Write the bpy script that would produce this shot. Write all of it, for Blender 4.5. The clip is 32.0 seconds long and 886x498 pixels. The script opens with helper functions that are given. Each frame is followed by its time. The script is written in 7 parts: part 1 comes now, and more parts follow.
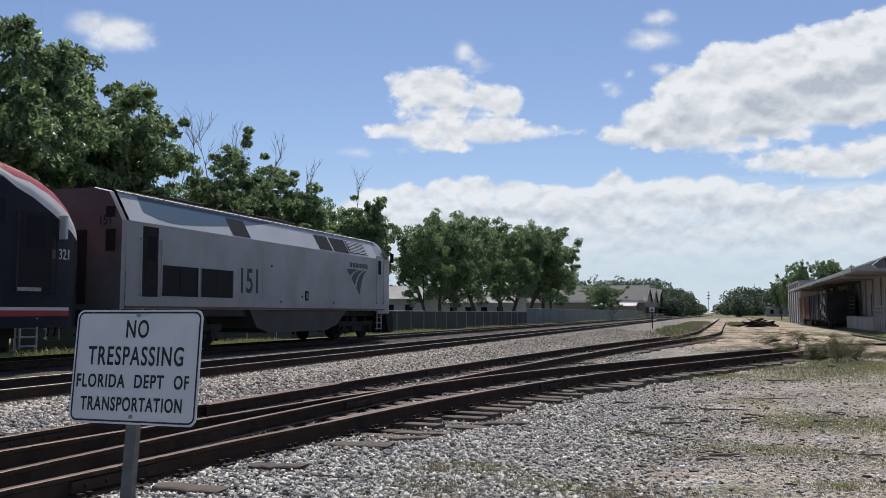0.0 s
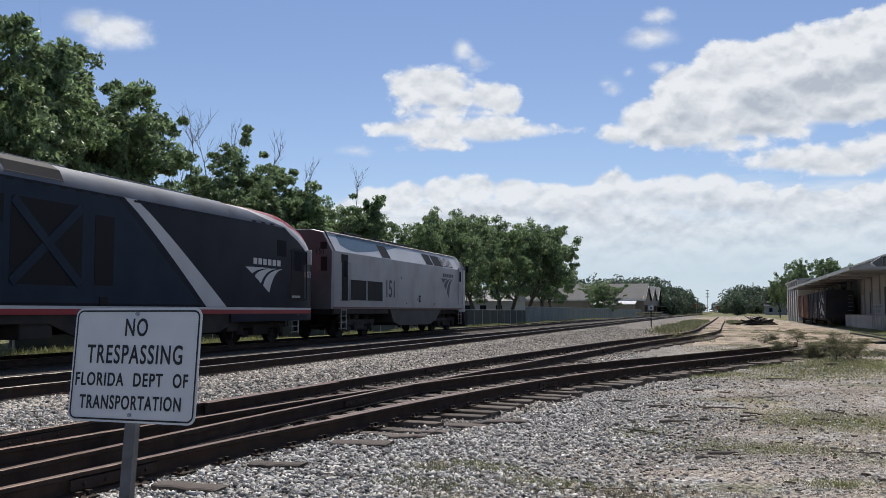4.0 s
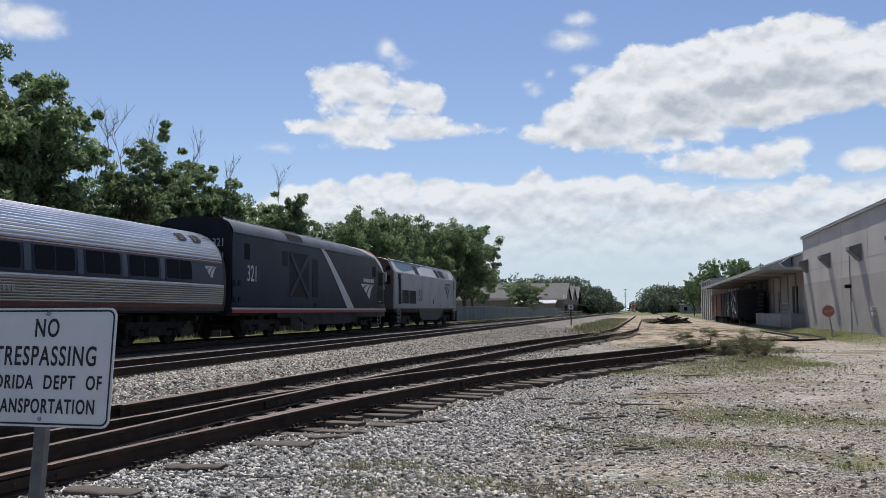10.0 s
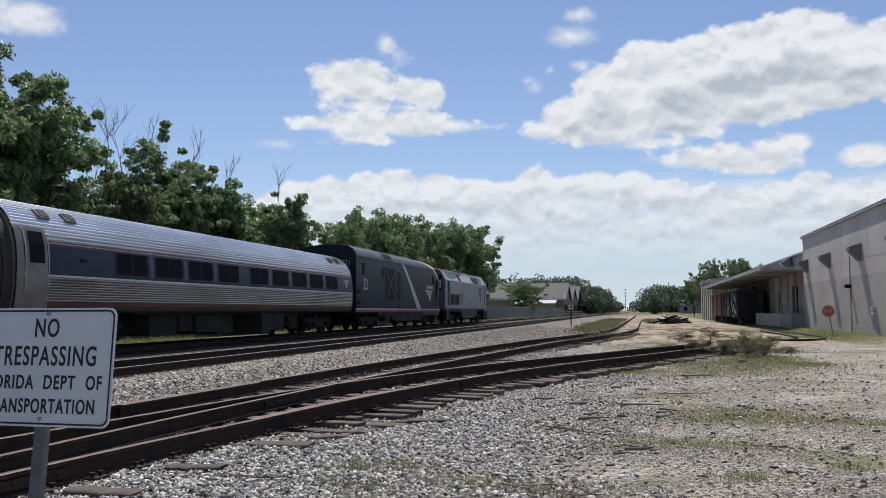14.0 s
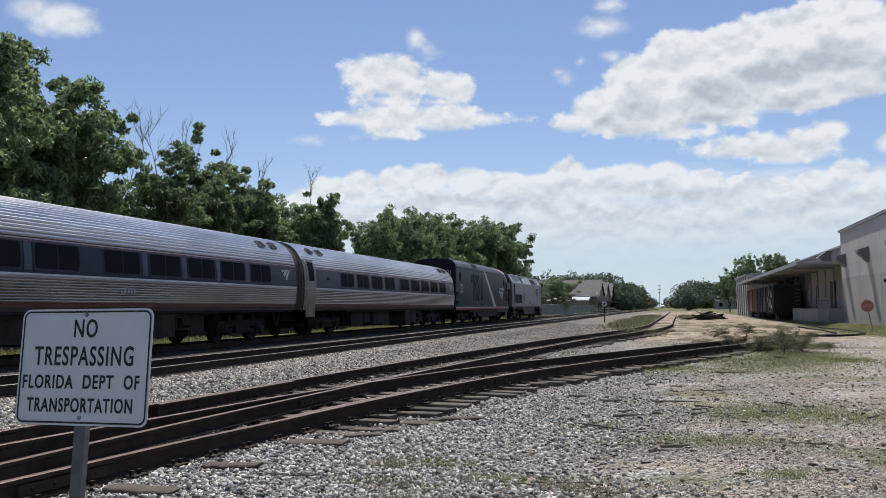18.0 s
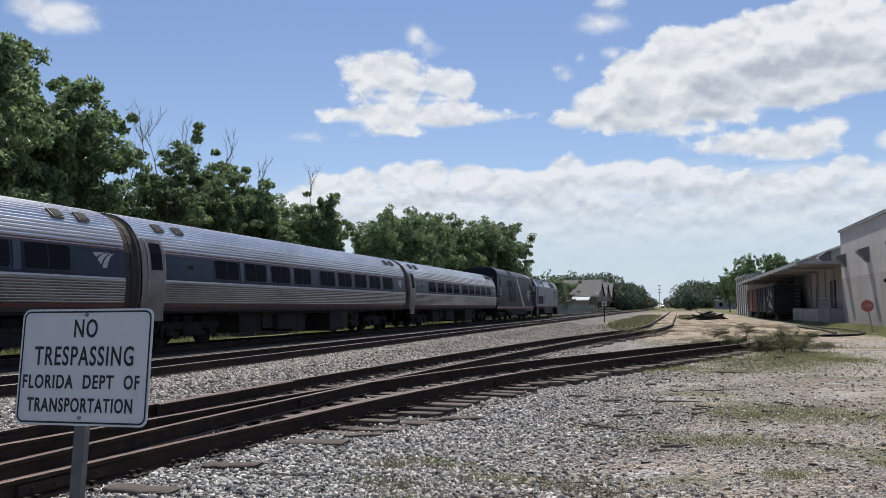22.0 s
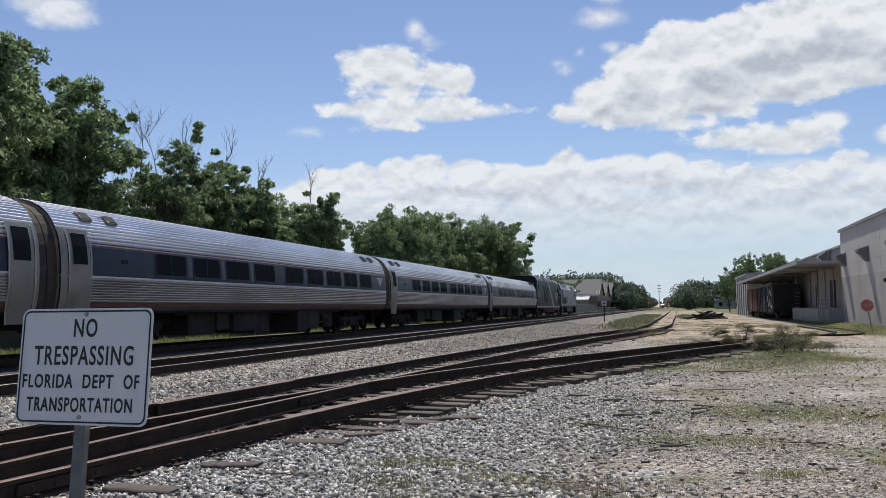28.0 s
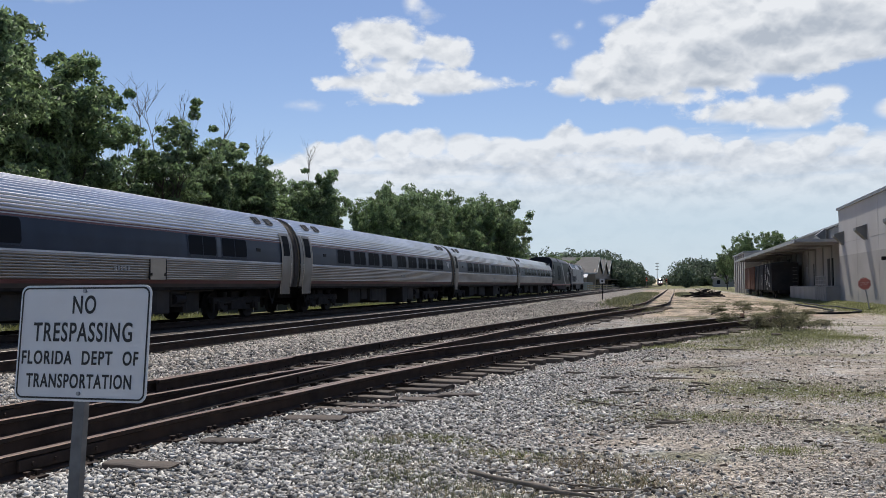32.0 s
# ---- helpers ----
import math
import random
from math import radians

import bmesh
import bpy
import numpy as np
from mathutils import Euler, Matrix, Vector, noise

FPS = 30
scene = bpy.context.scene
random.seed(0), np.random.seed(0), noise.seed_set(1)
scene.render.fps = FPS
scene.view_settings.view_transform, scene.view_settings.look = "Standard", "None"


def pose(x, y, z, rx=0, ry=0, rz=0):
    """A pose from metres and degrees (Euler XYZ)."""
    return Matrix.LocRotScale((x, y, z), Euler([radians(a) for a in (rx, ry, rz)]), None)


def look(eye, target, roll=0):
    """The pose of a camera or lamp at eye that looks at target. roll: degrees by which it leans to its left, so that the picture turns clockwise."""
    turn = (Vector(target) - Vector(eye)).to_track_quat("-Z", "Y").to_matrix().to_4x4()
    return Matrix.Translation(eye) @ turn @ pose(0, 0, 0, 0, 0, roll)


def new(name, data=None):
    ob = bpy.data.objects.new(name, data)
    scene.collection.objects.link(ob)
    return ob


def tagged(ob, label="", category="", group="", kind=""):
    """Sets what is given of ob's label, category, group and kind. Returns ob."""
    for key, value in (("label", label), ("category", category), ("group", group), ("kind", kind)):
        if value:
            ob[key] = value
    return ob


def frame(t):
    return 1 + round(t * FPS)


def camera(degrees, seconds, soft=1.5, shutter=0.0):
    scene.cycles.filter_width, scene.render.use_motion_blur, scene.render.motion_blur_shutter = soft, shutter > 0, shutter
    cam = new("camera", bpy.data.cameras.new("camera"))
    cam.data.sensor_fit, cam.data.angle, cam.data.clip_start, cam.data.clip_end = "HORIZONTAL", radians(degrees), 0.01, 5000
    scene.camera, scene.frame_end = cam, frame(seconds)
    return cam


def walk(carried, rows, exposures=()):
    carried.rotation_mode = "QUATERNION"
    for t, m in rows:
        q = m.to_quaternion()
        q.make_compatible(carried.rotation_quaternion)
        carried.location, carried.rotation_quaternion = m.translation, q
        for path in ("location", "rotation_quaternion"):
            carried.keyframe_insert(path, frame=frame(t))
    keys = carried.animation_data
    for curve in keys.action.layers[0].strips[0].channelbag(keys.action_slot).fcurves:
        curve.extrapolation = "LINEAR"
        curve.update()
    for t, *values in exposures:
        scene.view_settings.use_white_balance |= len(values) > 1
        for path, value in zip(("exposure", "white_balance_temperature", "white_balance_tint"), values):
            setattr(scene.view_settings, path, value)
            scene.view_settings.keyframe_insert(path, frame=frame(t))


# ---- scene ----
EYE = Vector((0.0, 0.0, 1.45))
cam = camera(52.55, 32.0, soft=0.8)


def view(yaw, pitch, lean):
    """Camera pose: degrees to the right of the track's direction, up, and leaning to its right."""
    a, b = radians(yaw), radians(pitch)
    way = Vector((math.sin(a) * math.cos(b), math.cos(a) * math.cos(b), math.sin(b)))
    return look(EYE, EYE + way, -lean)


walk(cam, [
    (0.0, view(-17.353, 4.11, 0.083)), (1.0, view(-17.353, 4.09, 0.083)), (2.0, view(-17.353, 4.081, 0.083)),
    (3.5, view(-17.353, 4.06, 0.083)), (4.6, view(-17.15, 3.92, 0.12)), (5.5, view(-15.883, 3.769, 0.166)), (6.0, view(-13.434, 3.619, 0.203)),
    (6.5, view(-12.181, 3.661, 0.177)), (7.0, view(-12.159, 3.879, 0.177)), (7.5, view(-12.356, 3.949, 0.2)),
    (9.0, view(-12.356, 3.949, 0.2)), (14.0, view(-12.356, 3.945, 0.2)), (14.5, view(-12.511, 3.96, 0.207)),
    (16.5, view(-14.374, 3.791, 0.488)), (17.0, view(-15.049, 3.8, 0.535)), (17.5, view(-14.641, 3.814, 0.588)),
    (18.0, view(-14.404, 3.83, 0.649)), (19.0, view(-14.404, 3.83, 0.649)), (28.5, view(-14.39, 3.79, 0.649)),
    (29.0, view(-13.993, 3.614, 0.648)), (29.5, view(-13.899, 3.282, 0.621)), (30.0, view(-14.102, 2.465, 0.588)),
    (30.5, view(-14.442, 2.305, 0.56)), (31.0, view(-14.551, 2.48, 0.566)), (31.5, view(-14.377, 2.419, 0.525)),
    (32.0, view(-14.305, 2.361, 0.541)),
])

# ---- light: high sun ahead and slightly to the left of the track ----
SUN_TO = Vector((-0.62, 2.6, 4.2)).normalized()
world = bpy.data.worlds.new("sky")
scene.world = world
world.use_nodes = True
wn, wl = world.node_tree.nodes, world.node_tree.links
sky = wn.new("ShaderNodeTexSky")
sky.sky_type, sky.sun_disc = "NISHITA", False
sky.sun_elevation = math.asin(SUN_TO.z)
sky.sun_rotation = math.atan2(SUN_TO.x, SUN_TO.y)
sky.air_density, sky.dust_density, sky.ozone_density = 1.0, 0.15, 4.0
warm = wn.new("ShaderNodeMix")
warm.data_type, warm.blend_type = "RGBA", "MULTIPLY"
warm.inputs[0].default_value, warm.inputs[7].default_value = 1.0, (1.08, 1.0, 1.04, 1)
wl.new(sky.outputs[0], warm.inputs[6])
wl.new(warm.outputs[2], wn["Background"].inputs[0])
wn["Background"].inputs[1].default_value = 0.096
sun_data = bpy.data.lights.new("sun", "SUN")
sun_data.energy, sun_data.angle, sun_data.color = 4.6, radians(0.53), (1.0, 0.94, 0.85)
sun = new("sun", sun_data)
sun.matrix_world = look(SUN_TO * 200, (0, 0, 0))
scene.view_settings.exposure = 0.0

# ---- materials ----
def material(name, colour, rough=0.6, metal=0.0, tint=0.0, scale=6.0, dirt=None, dirt_amount=0.0, dirt_scale=1.2, bump=0.0,
             bump_scale=40.0, per_object=0.0, per_island=0.0, coat=0.0, spec=0.5, stretch=(1, 1, 1), translucent=0.0):
    m = bpy.data.materials.new(name)
    m.use_nodes = True
    n, l = m.node_tree.nodes, m.node_tree.links
    b = n["Principled BSDF"]
    b.inputs["Roughness"].default_value, b.inputs["Metallic"].default_value = rough, metal
    b.inputs["Coat Weight"].default_value, b.inputs["Specular IOR Level"].default_value = coat, spec
    co = n.new("ShaderNodeTexCoord")
    mp = n.new("ShaderNodeMapping")
    mp.inputs["Scale"].default_value = stretch
    l.new(co.outputs["Object"], mp.inputs[0])

    def noise_at(s, detail=5.0):
        t = n.new("ShaderNodeTexNoise")
        t.inputs["Scale"].default_value, t.inputs["Detail"].default_value = s, detail
        l.new(mp.outputs[0], t.inputs["Vector"])
        return t.outputs["Fac"]

    def mix(fac, a, c, kind="MIX"):
        x = n.new("ShaderNodeMix")
        x.data_type, x.blend_type = "RGBA", kind
        for sock, v in ((x.inputs[0], fac), (x.inputs[6], a), (x.inputs[7], c)):
            if hasattr(v, "is_output"):
                l.new(v, sock)
            elif isinstance(v, (int, float)):
                sock.default_value = v
            else:
                sock.default_value = (*v, 1.0) if len(v) == 3 else v
        return x.outputs[2]

    def ramp(v, lo, hi):
        r = n.new("ShaderNodeMapRange")
        r.inputs[1].default_value, r.inputs[2].default_value = lo, hi
        l.new(v, r.inputs[0])
        return r.outputs[0]

    out = colour
    if tint:
        out = mix(ramp(noise_at(scale), 0.3, 0.7), tuple(c * (1 - tint) for c in colour), tuple(min(1, c * (1 + tint)) for c in colour))
    if dirt is not None:
        k = n.new("ShaderNodeMath")
        k.operation = "MULTIPLY"
        k.inputs[1].default_value = dirt_amount
        l.new(ramp(noise_at(dirt_scale, 8.0), 0.42, 0.72), k.inputs[0])
        out = mix(k.outputs[0], out, dirt)
    for amount, node, sock in ((per_object, "ShaderNodeObjectInfo", "Random"), (per_island, "ShaderNodeNewGeometry", "Random Per Island")):
        if amount:
            r = n.new("ShaderNodeMapRange")
            r.inputs[3].default_value, r.inputs[4].default_value = 1 - amount, 1 + amount
            l.new(n.new(node).outputs[sock], r.inputs[0])
            hsv = n.new("ShaderNodeHueSaturation")
            l.new(r.outputs[0], hsv.inputs["Value"])
            if hasattr(out, "is_output"):
                l.new(out, hsv.inputs["Color"])
            else:
                hsv.inputs["Color"].default_value = (*out, 1)
            out = hsv.outputs[0]
    if hasattr(out, "is_output"):
        l.new(out, b.inputs["Base Color"])
    else:
        b.inputs["Base Color"].default_value = (*out, 1)
    if bump:
        bp = n.new("ShaderNodeBump")
        bp.inputs["Strength"].default_value, bp.inputs["Distance"].default_value = 1.0, bump
        l.new(noise_at(bump_scale), bp.inputs["Height"])
        l.new(bp.outputs[0], b.inputs["Normal"])
    if translucent:
        tr = n.new("ShaderNodeBsdfTranslucent")
        ms = n.new("ShaderNodeMixShader")
        ms.inputs[0].default_value = translucent
        if hasattr(out, "is_output"):
            l.new(out, tr.inputs[0])
        else:
            tr.inputs[0].default_value = (*out, 1)
        l.new(b.outputs[0], ms.inputs[1])
        l.new(tr.outputs[0], ms.inputs[2])
        l.new(ms.outputs[0], n["Material Output"].inputs[0])
    return m


def glow(name, colour, strength):
    m = material(name, colour, 0.4)
    b = m.node_tree.nodes["Principled BSDF"]
    b.inputs["Emission Color"].default_value = (*colour, 1)
    b.inputs["Emission Strength"].default_value = strength
    return m


RUST = material("rusty_steel", (0.038, 0.027, 0.022), 0.8, 0.1, 0.35, 5, (0.065, 0.036, 0.024), 0.45, 2.0, 0.002, 60, spec=0.2)
RAIL_TOP = material("rail_running_surface", (0.30, 0.26, 0.23), 0.38, 0.85, 0.25, 8, (0.12, 0.07, 0.05), 0.5, 1.0)
RAIL_DULL = material("rail_rusted_top", (0.13, 0.085, 0.065), 0.5, 0.5, 0.3, 8, (0.1, 0.05, 0.03), 0.5, 1.0)
TIE = material("weathered_tie_wood", (0.105, 0.083, 0.068), 0.9, 0, 0.4, 9, (0.05, 0.04, 0.035), 0.6, 2.0, 0.006, 25, per_object=0.35, stretch=(0.35, 3, 1))
STONE = material("ballast_stone", (0.39, 0.373, 0.345), 0.9, 0, 0.25, 20, per_island=0.85, spec=0.3)
DUSTY_STONE = material("dusty_main_line_ballast", (0.315, 0.29, 0.255), 0.9, 0, 0.25, 20, per_island=0.85, spec=0.2)
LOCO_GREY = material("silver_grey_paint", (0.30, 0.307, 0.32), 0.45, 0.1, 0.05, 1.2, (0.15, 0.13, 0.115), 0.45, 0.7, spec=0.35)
# lighter tone of the silver grey, for the upper flank and louvre slats
LOCO_PALE = material("light_silver_grey", (0.40, 0.415, 0.44), 0.42, 0.1, 0.04, 1.2, (0.24, 0.22, 0.20), 0.3, 0.8, spec=0.35)
LOCO_MARK = material("navy_blue_lettering", (0.012, 0.022, 0.045), 0.45, 0, 0.1, 2.0, spec=0.3)
LOCO_BLUE = material("steel_blue_paint", (0.055, 0.10, 0.15), 0.45, 0.0, 0.06, 1.5, spec=0.3)
LOCO_NAVY = material("gloss_navy_paint", (0.024, 0.027, 0.037), 0.3, 0.0, 0.15, 1.0, (0.030, 0.033, 0.042), 0.35, 0.8, spec=0.03)
LOCO_ROYAL = material("deep_blue_paint", (0.026, 0.039, 0.056), 0.3, 0.0, 0.12, 1.0, (0.030, 0.039, 0.050), 0.35, 0.7, spec=0.03)
ROOF_NAVY = material("roof_blue_grey_paint", (0.105, 0.12, 0.15), 0.58, 0.1, 0.12, 1.0, (0.03, 0.03, 0.035), 0.4, 0.9, spec=0.35)
RED = material("signal_red_paint", (0.30, 0.030, 0.036), 0.45, 0, 0.1, 2.0, (0.15, 0.04, 0.04), 0.3, 1.5, spec=0.3)
BROWN_STONE = material("rust_stained_ballast", (0.42, 0.375, 0.325), 0.9, 0, 0.25, 20, per_island=0.7, spec=0.2)
WHITE = material("white_paint", (0.52, 0.52, 0.53), 0.5, 0, 0.06, 3.0, (0.3, 0.28, 0.26), 0.3, 1.5, spec=0.3)
STEEL = material("stainless_steel", (0.58, 0.58, 0.60), 0.30, 0.92, 0.12, 1.1, (0.24, 0.215, 0.19), 0.5, 0.6, stretch=(1, 0.25, 1))
# tan base paints in the reflection of sunlit ground; stains lie over it
STEEL_LOW = material("stained_steel_ground_tint", (0.44, 0.385, 0.315), 0.44, 0.70, 0.16, 1.3, (0.20, 0.155, 0.11), 0.6, 0.8, stretch=(1, 0.3, 1))
CAR_NAVY = material("satin_navy_band", (0.032, 0.043, 0.066), 0.38, 0.0, 0.15, 1.0, (0.046, 0.055, 0.074), 0.35, 0.6, spec=0.12)
CAR_RED = material("coach_red_stripe", (0.135, 0.052, 0.047), 0.5, 0, 0.12, 2.0, (0.11, 0.06, 0.05), 0.5, 1.0, spec=0.3)
DARK = material("dirty_black_underframe", (0.022, 0.020, 0.020), 0.85, 0, 0.4, 3, (0.03, 0.024, 0.02), 0.4, 1.2, spec=0.2)
UNDER = material("grimy_grey_equipment", (0.028, 0.026, 0.025), 0.8, 0.0, 0.3, 2, (0.06, 0.045, 0.034), 0.6, 1.2, per_object=0.3, spec=0.25)
BLACK = material("black_opening", (0.013, 0.0135, 0.015), 0.6, spec=0.12)
GLASS = material("dark_tinted_glass", (0.021, 0.023, 0.027), 0.10, 0.0, spec=0.002)
BELLOWS = material("brown_rubber_diaphragm", (0.045, 0.036, 0.03), 0.85, 0, 0.3, 4)
INK = material("black_sign_ink", (0.016, 0.017, 0.018), 0.55)
SIGN_WHITE = material("reflective_white_sheeting", (0.62, 0.64, 0.66), 0.45, 0, 0.04, 5, (0.42, 0.43, 0.44), 0.25, 4.0)
GALV = material("galvanised_steel", (0.32, 0.33, 0.34), 0.5, 0.7, 0.2, 20, (0.18, 0.18, 0.17), 0.3, 5)
CONCRETE = material("painted_concrete_grey", (0.53, 0.51, 0.49), 0.85, 0, 0.06, 0.7, (0.33, 0.31, 0.29), 0.5, 0.35, 0.004, 8)
CONCRETE_LOW = material("painted_concrete_brown_grey", (0.42, 0.395, 0.372), 0.85, 0, 0.07, 0.7, (0.27, 0.25, 0.23), 0.5, 0.4, 0.004, 8)
DOCK = material("weathered_grey_cladding", (0.31, 0.30, 0.29), 0.8, 0, 0.18, 1.0, (0.10, 0.095, 0.09), 0.5, 0.5, stretch=(1, 1, 0.25))
METAL_ROOF = material("grey_metal_roof", (0.34, 0.345, 0.35), 0.45, 0.4, 0.12, 0.8, (0.22, 0.2, 0.19), 0.4, 0.5)
HOOD = material("grey_sheet_metal_hood", (0.16, 0.165, 0.17), 0.5, 0.4, 0.15, 2.0)
BARK = material("bark", (0.085, 0.07, 0.058), 0.95, 0, 0.35, 6, bump=0.02, bump_scale=12)
DEADWOOD = material("bare_dead_twig", (0.16, 0.14, 0.12), 0.9, 0, 0.2, 6)
LEAF = material("oak_leaves", (0.185, 0.258, 0.125), 0.40, 0, 0.35, 0.5, per_island=0.6, spec=0.5, translucent=0.5)
LEAF_FAR = material("far_foliage", (0.115, 0.155, 0.10), 0.7, 0, 0.4, 0.15, per_island=0.5, translucent=0.25)
GRASS = material("grass_blades", (0.20, 0.215, 0.08), 0.7, 0, 0.3, 1.0, per_island=0.45, translucent=0.3)
DOOR_STEEL = material("dull_steel_door", (0.27, 0.255, 0.235), 0.5, 0.6, 0.15, 1.5, (0.14, 0.12, 0.10), 0.5, 0.9, spec=0.3)
TWIG = material("dark_twigs", (0.12, 0.095, 0.075), 0.9, 0, 0.3, 10, per_island=0.6, spec=0.2)
BUSH = material("dry_olive_shrub_leaves", (0.185, 0.18, 0.10), 0.8, 0, 0.35, 3.0, per_island=0.6, translucent=0.25)
WEED = material("weed_leaves", (0.145, 0.155, 0.078), 0.7, 0, 0.3, 2.0, per_island=0.5, translucent=0.3)
DRY = material("dry_straw", (0.33, 0.27, 0.17), 0.85, 0, 0.25, 5, per_island=0.35)
STICK = material("grey_dead_wood", (0.16, 0.135, 0.11), 0.9, 0, 0.3, 10, bump=0.003, bump_scale=60)
LITTER = material("dead_leaf_litter", (0.27, 0.22, 0.17), 0.9, 0, 0.2, 10, per_island=0.45, spec=0.2)
CHIP = material("pale_stone_chips", (0.47, 0.425, 0.365), 0.9, 0, 0.2, 20, per_island=0.55, spec=0.2)
FENCE_FABRIC = material("grey_green_fence_mesh", (0.16, 0.18, 0.17), 0.8, 0, 0.15, 0.6, (0.09, 0.10, 0.09), 0.5, 0.4)
TANK = material("grimy_grey_tank_paint", (0.055, 0.054, 0.053), 0.6, 0.0, 0.15, 1.5, (0.035, 0.03, 0.026), 0.6, 0.9, spec=0.3)
END_GRIME = material("sooty_grey_paint", (0.088, 0.092, 0.098), 0.6, 0, 0.2, 1.0, (0.05, 0.045, 0.043), 0.6, 0.8, spec=0.25)
CAR_SILL = material("grimy_brown_sill", (0.075, 0.062, 0.052), 0.7, 0.1, 0.2, 1.0, (0.04, 0.033, 0.028), 0.5, 0.8, spec=0.25)
CREOSOTE = material("black_creosoted_wood", (0.030, 0.026, 0.023), 0.9, 0, 0.4, 6, per_object=0.4, spec=0.2)
POST_GREY = material("blue_grey_window_post", (0.058, 0.072, 0.098), 0.4, 0.1, 0.1, 2.0, spec=0.3)

# ---- mesh helpers ----
def mesh_of(name, verts, faces, mat, smooth=False):
    me = bpy.data.meshes.new(name)
    me.from_pydata([tuple(v) for v in verts], [], faces)
    me.materials.append(mat)
    if smooth:
        me.polygons.foreach_set("use_smooth", [True] * len(me.polygons))
    me.update()
    return me


def attach(ob, parent, label=""):
    if parent is not None:
        ob.parent = parent
    if label:
        ob["label"] = label
    return ob


def part(name, bm, mat, parent, label="", smooth=False):
    me = bpy.data.meshes.new(name)
    bm.normal_update()
    bm.to_mesh(me)
    bm.free()
    me.materials.append(mat)
    if smooth:
        me.polygons.foreach_set("use_smooth", [True] * len(me.polygons))
    return attach(new(name, me), parent, label)


def piece(name, me, parent, m=None):
    ob = attach(new(name, me), parent)
    if m is not None:
        ob.matrix_basis = m
    return ob


def empty(name, m, label, category, group=""):
    ob = new(name)
    ob.empty_display_size = 0.2
    ob.matrix_basis = m
    return tagged(ob, label, category, group)


def box(x0, x1, y0, y1, z0, z1, bevel=0.0, bm=None):
    own = bmesh.new()
    r = bmesh.ops.create_cube(own, size=1.0)
    for v in r["verts"]:
        v.co = Vector((x0 + (v.co.x + 0.5) * (x1 - x0), y0 + (v.co.y + 0.5) * (y1 - y0), z0 + (v.co.z + 0.5) * (z1 - z0)))
    if bevel:
        bmesh.ops.bevel(own, geom=own.edges[:], offset=bevel, segments=2, affect="EDGES", profile=0.5)
    if bm is None:
        return own
    me = bpy.data.meshes.new("tmp")
    own.to_mesh(me)
    own.free()
    bm.from_mesh(me)
    bpy.data.meshes.remove(me)
    return bm


def cyl(p, q, r, bm=None, seg=12, r2=None):
    bm = bm or bmesh.new()
    p, q = Vector(p), Vector(q)
    m = Matrix.Translation((p + q) / 2) @ (q - p).to_track_quat("Z", "Y").to_matrix().to_4x4()
    bmesh.ops.create_cone(bm, cap_ends=True, segments=seg, radius1=r, radius2=r if r2 is None else r2, depth=(q - p).length, matrix=m)
    return bm


def prism(outline, axis, a, b, bm=None):
    """Extrudes a 2D outline between a and b along an axis. Axis x: outline is (y, z); y: (x, z); z: (x, y)."""
    bm = bm or bmesh.new()
    at = {"x": lambda u, v, w: (w, u, v), "y": lambda u, v, w: (u, w, v), "z": lambda u, v, w: (u, v, w)}[axis]
    lo = [bm.verts.new(at(u, v, a)) for u, v in outline]
    hi = [bm.verts.new(at(u, v, b)) for u, v in outline]
    bm.faces.new(lo)
    bm.faces.new(hi[::-1])
    for i in range(len(lo)):
        j = (i + 1) % len(lo)
        bm.faces.new((lo[i], hi[i], hi[j], lo[j]))
    bmesh.ops.recalc_face_normals(bm, faces=bm.faces[:])
    return bm


def tube(points, radii, seg=6):
    """Tapered tube along points: verts and faces."""
    verts, faces = [], []
    for i, p in enumerate(points):
        d = (points[min(i + 1, len(points) - 1)] - points[max(i - 1, 0)]).normalized()
        u = d.orthogonal().normalized()
        w = d.cross(u)
        for k in range(seg):
            a = 2 * math.pi * k / seg
            verts.append(p + (u * math.cos(a) + w * math.sin(a)) * radii[i])
    for i in range(len(points) - 1):
        for k in range(seg):
            a, b = i * seg + k, i * seg + (k + 1) % seg
            faces.append((a, b, b + seg, a + seg))
    faces.append(tuple(range(seg))[::-1])
    faces.append(tuple(range((len(points) - 1) * seg, len(points) * seg)))
    return verts, faces


def lettering(name, body, size, mat, parent, m, depth=0.004, squash=1.0, bold=0.0, label="", width=0.0, spacing=1.0):
    cu = bpy.data.curves.new(name, "FONT")
    cu.body, cu.size, cu.align_x, cu.align_y = body, size, "CENTER", "CENTER"
    cu.extrude, cu.offset, cu.space_character, cu.space_word = depth, bold, spacing, 1.0 + 1.2 * (spacing - 1)
    tmp = bpy.data.objects.new("tmp", cu)
    scene.collection.objects.link(tmp)
    me = bpy.data.meshes.new_from_object(tmp)
    bpy.data.objects.remove(tmp)
    bpy.data.curves.remove(cu)
    me.materials.clear()
    me.materials.append(mat)
    if width:
        xs = [v.co.x for v in me.vertices]
        squash = width / (max(xs) - min(xs))
        me.transform(Matrix.Translation((-(max(xs) + min(xs)) / 2, 0, 0)))
    me.transform(Matrix.Diagonal((squash, 1, 1, 1)))
    me.transform(m)
    me.name = name
    return attach(new(name, me), parent, label)


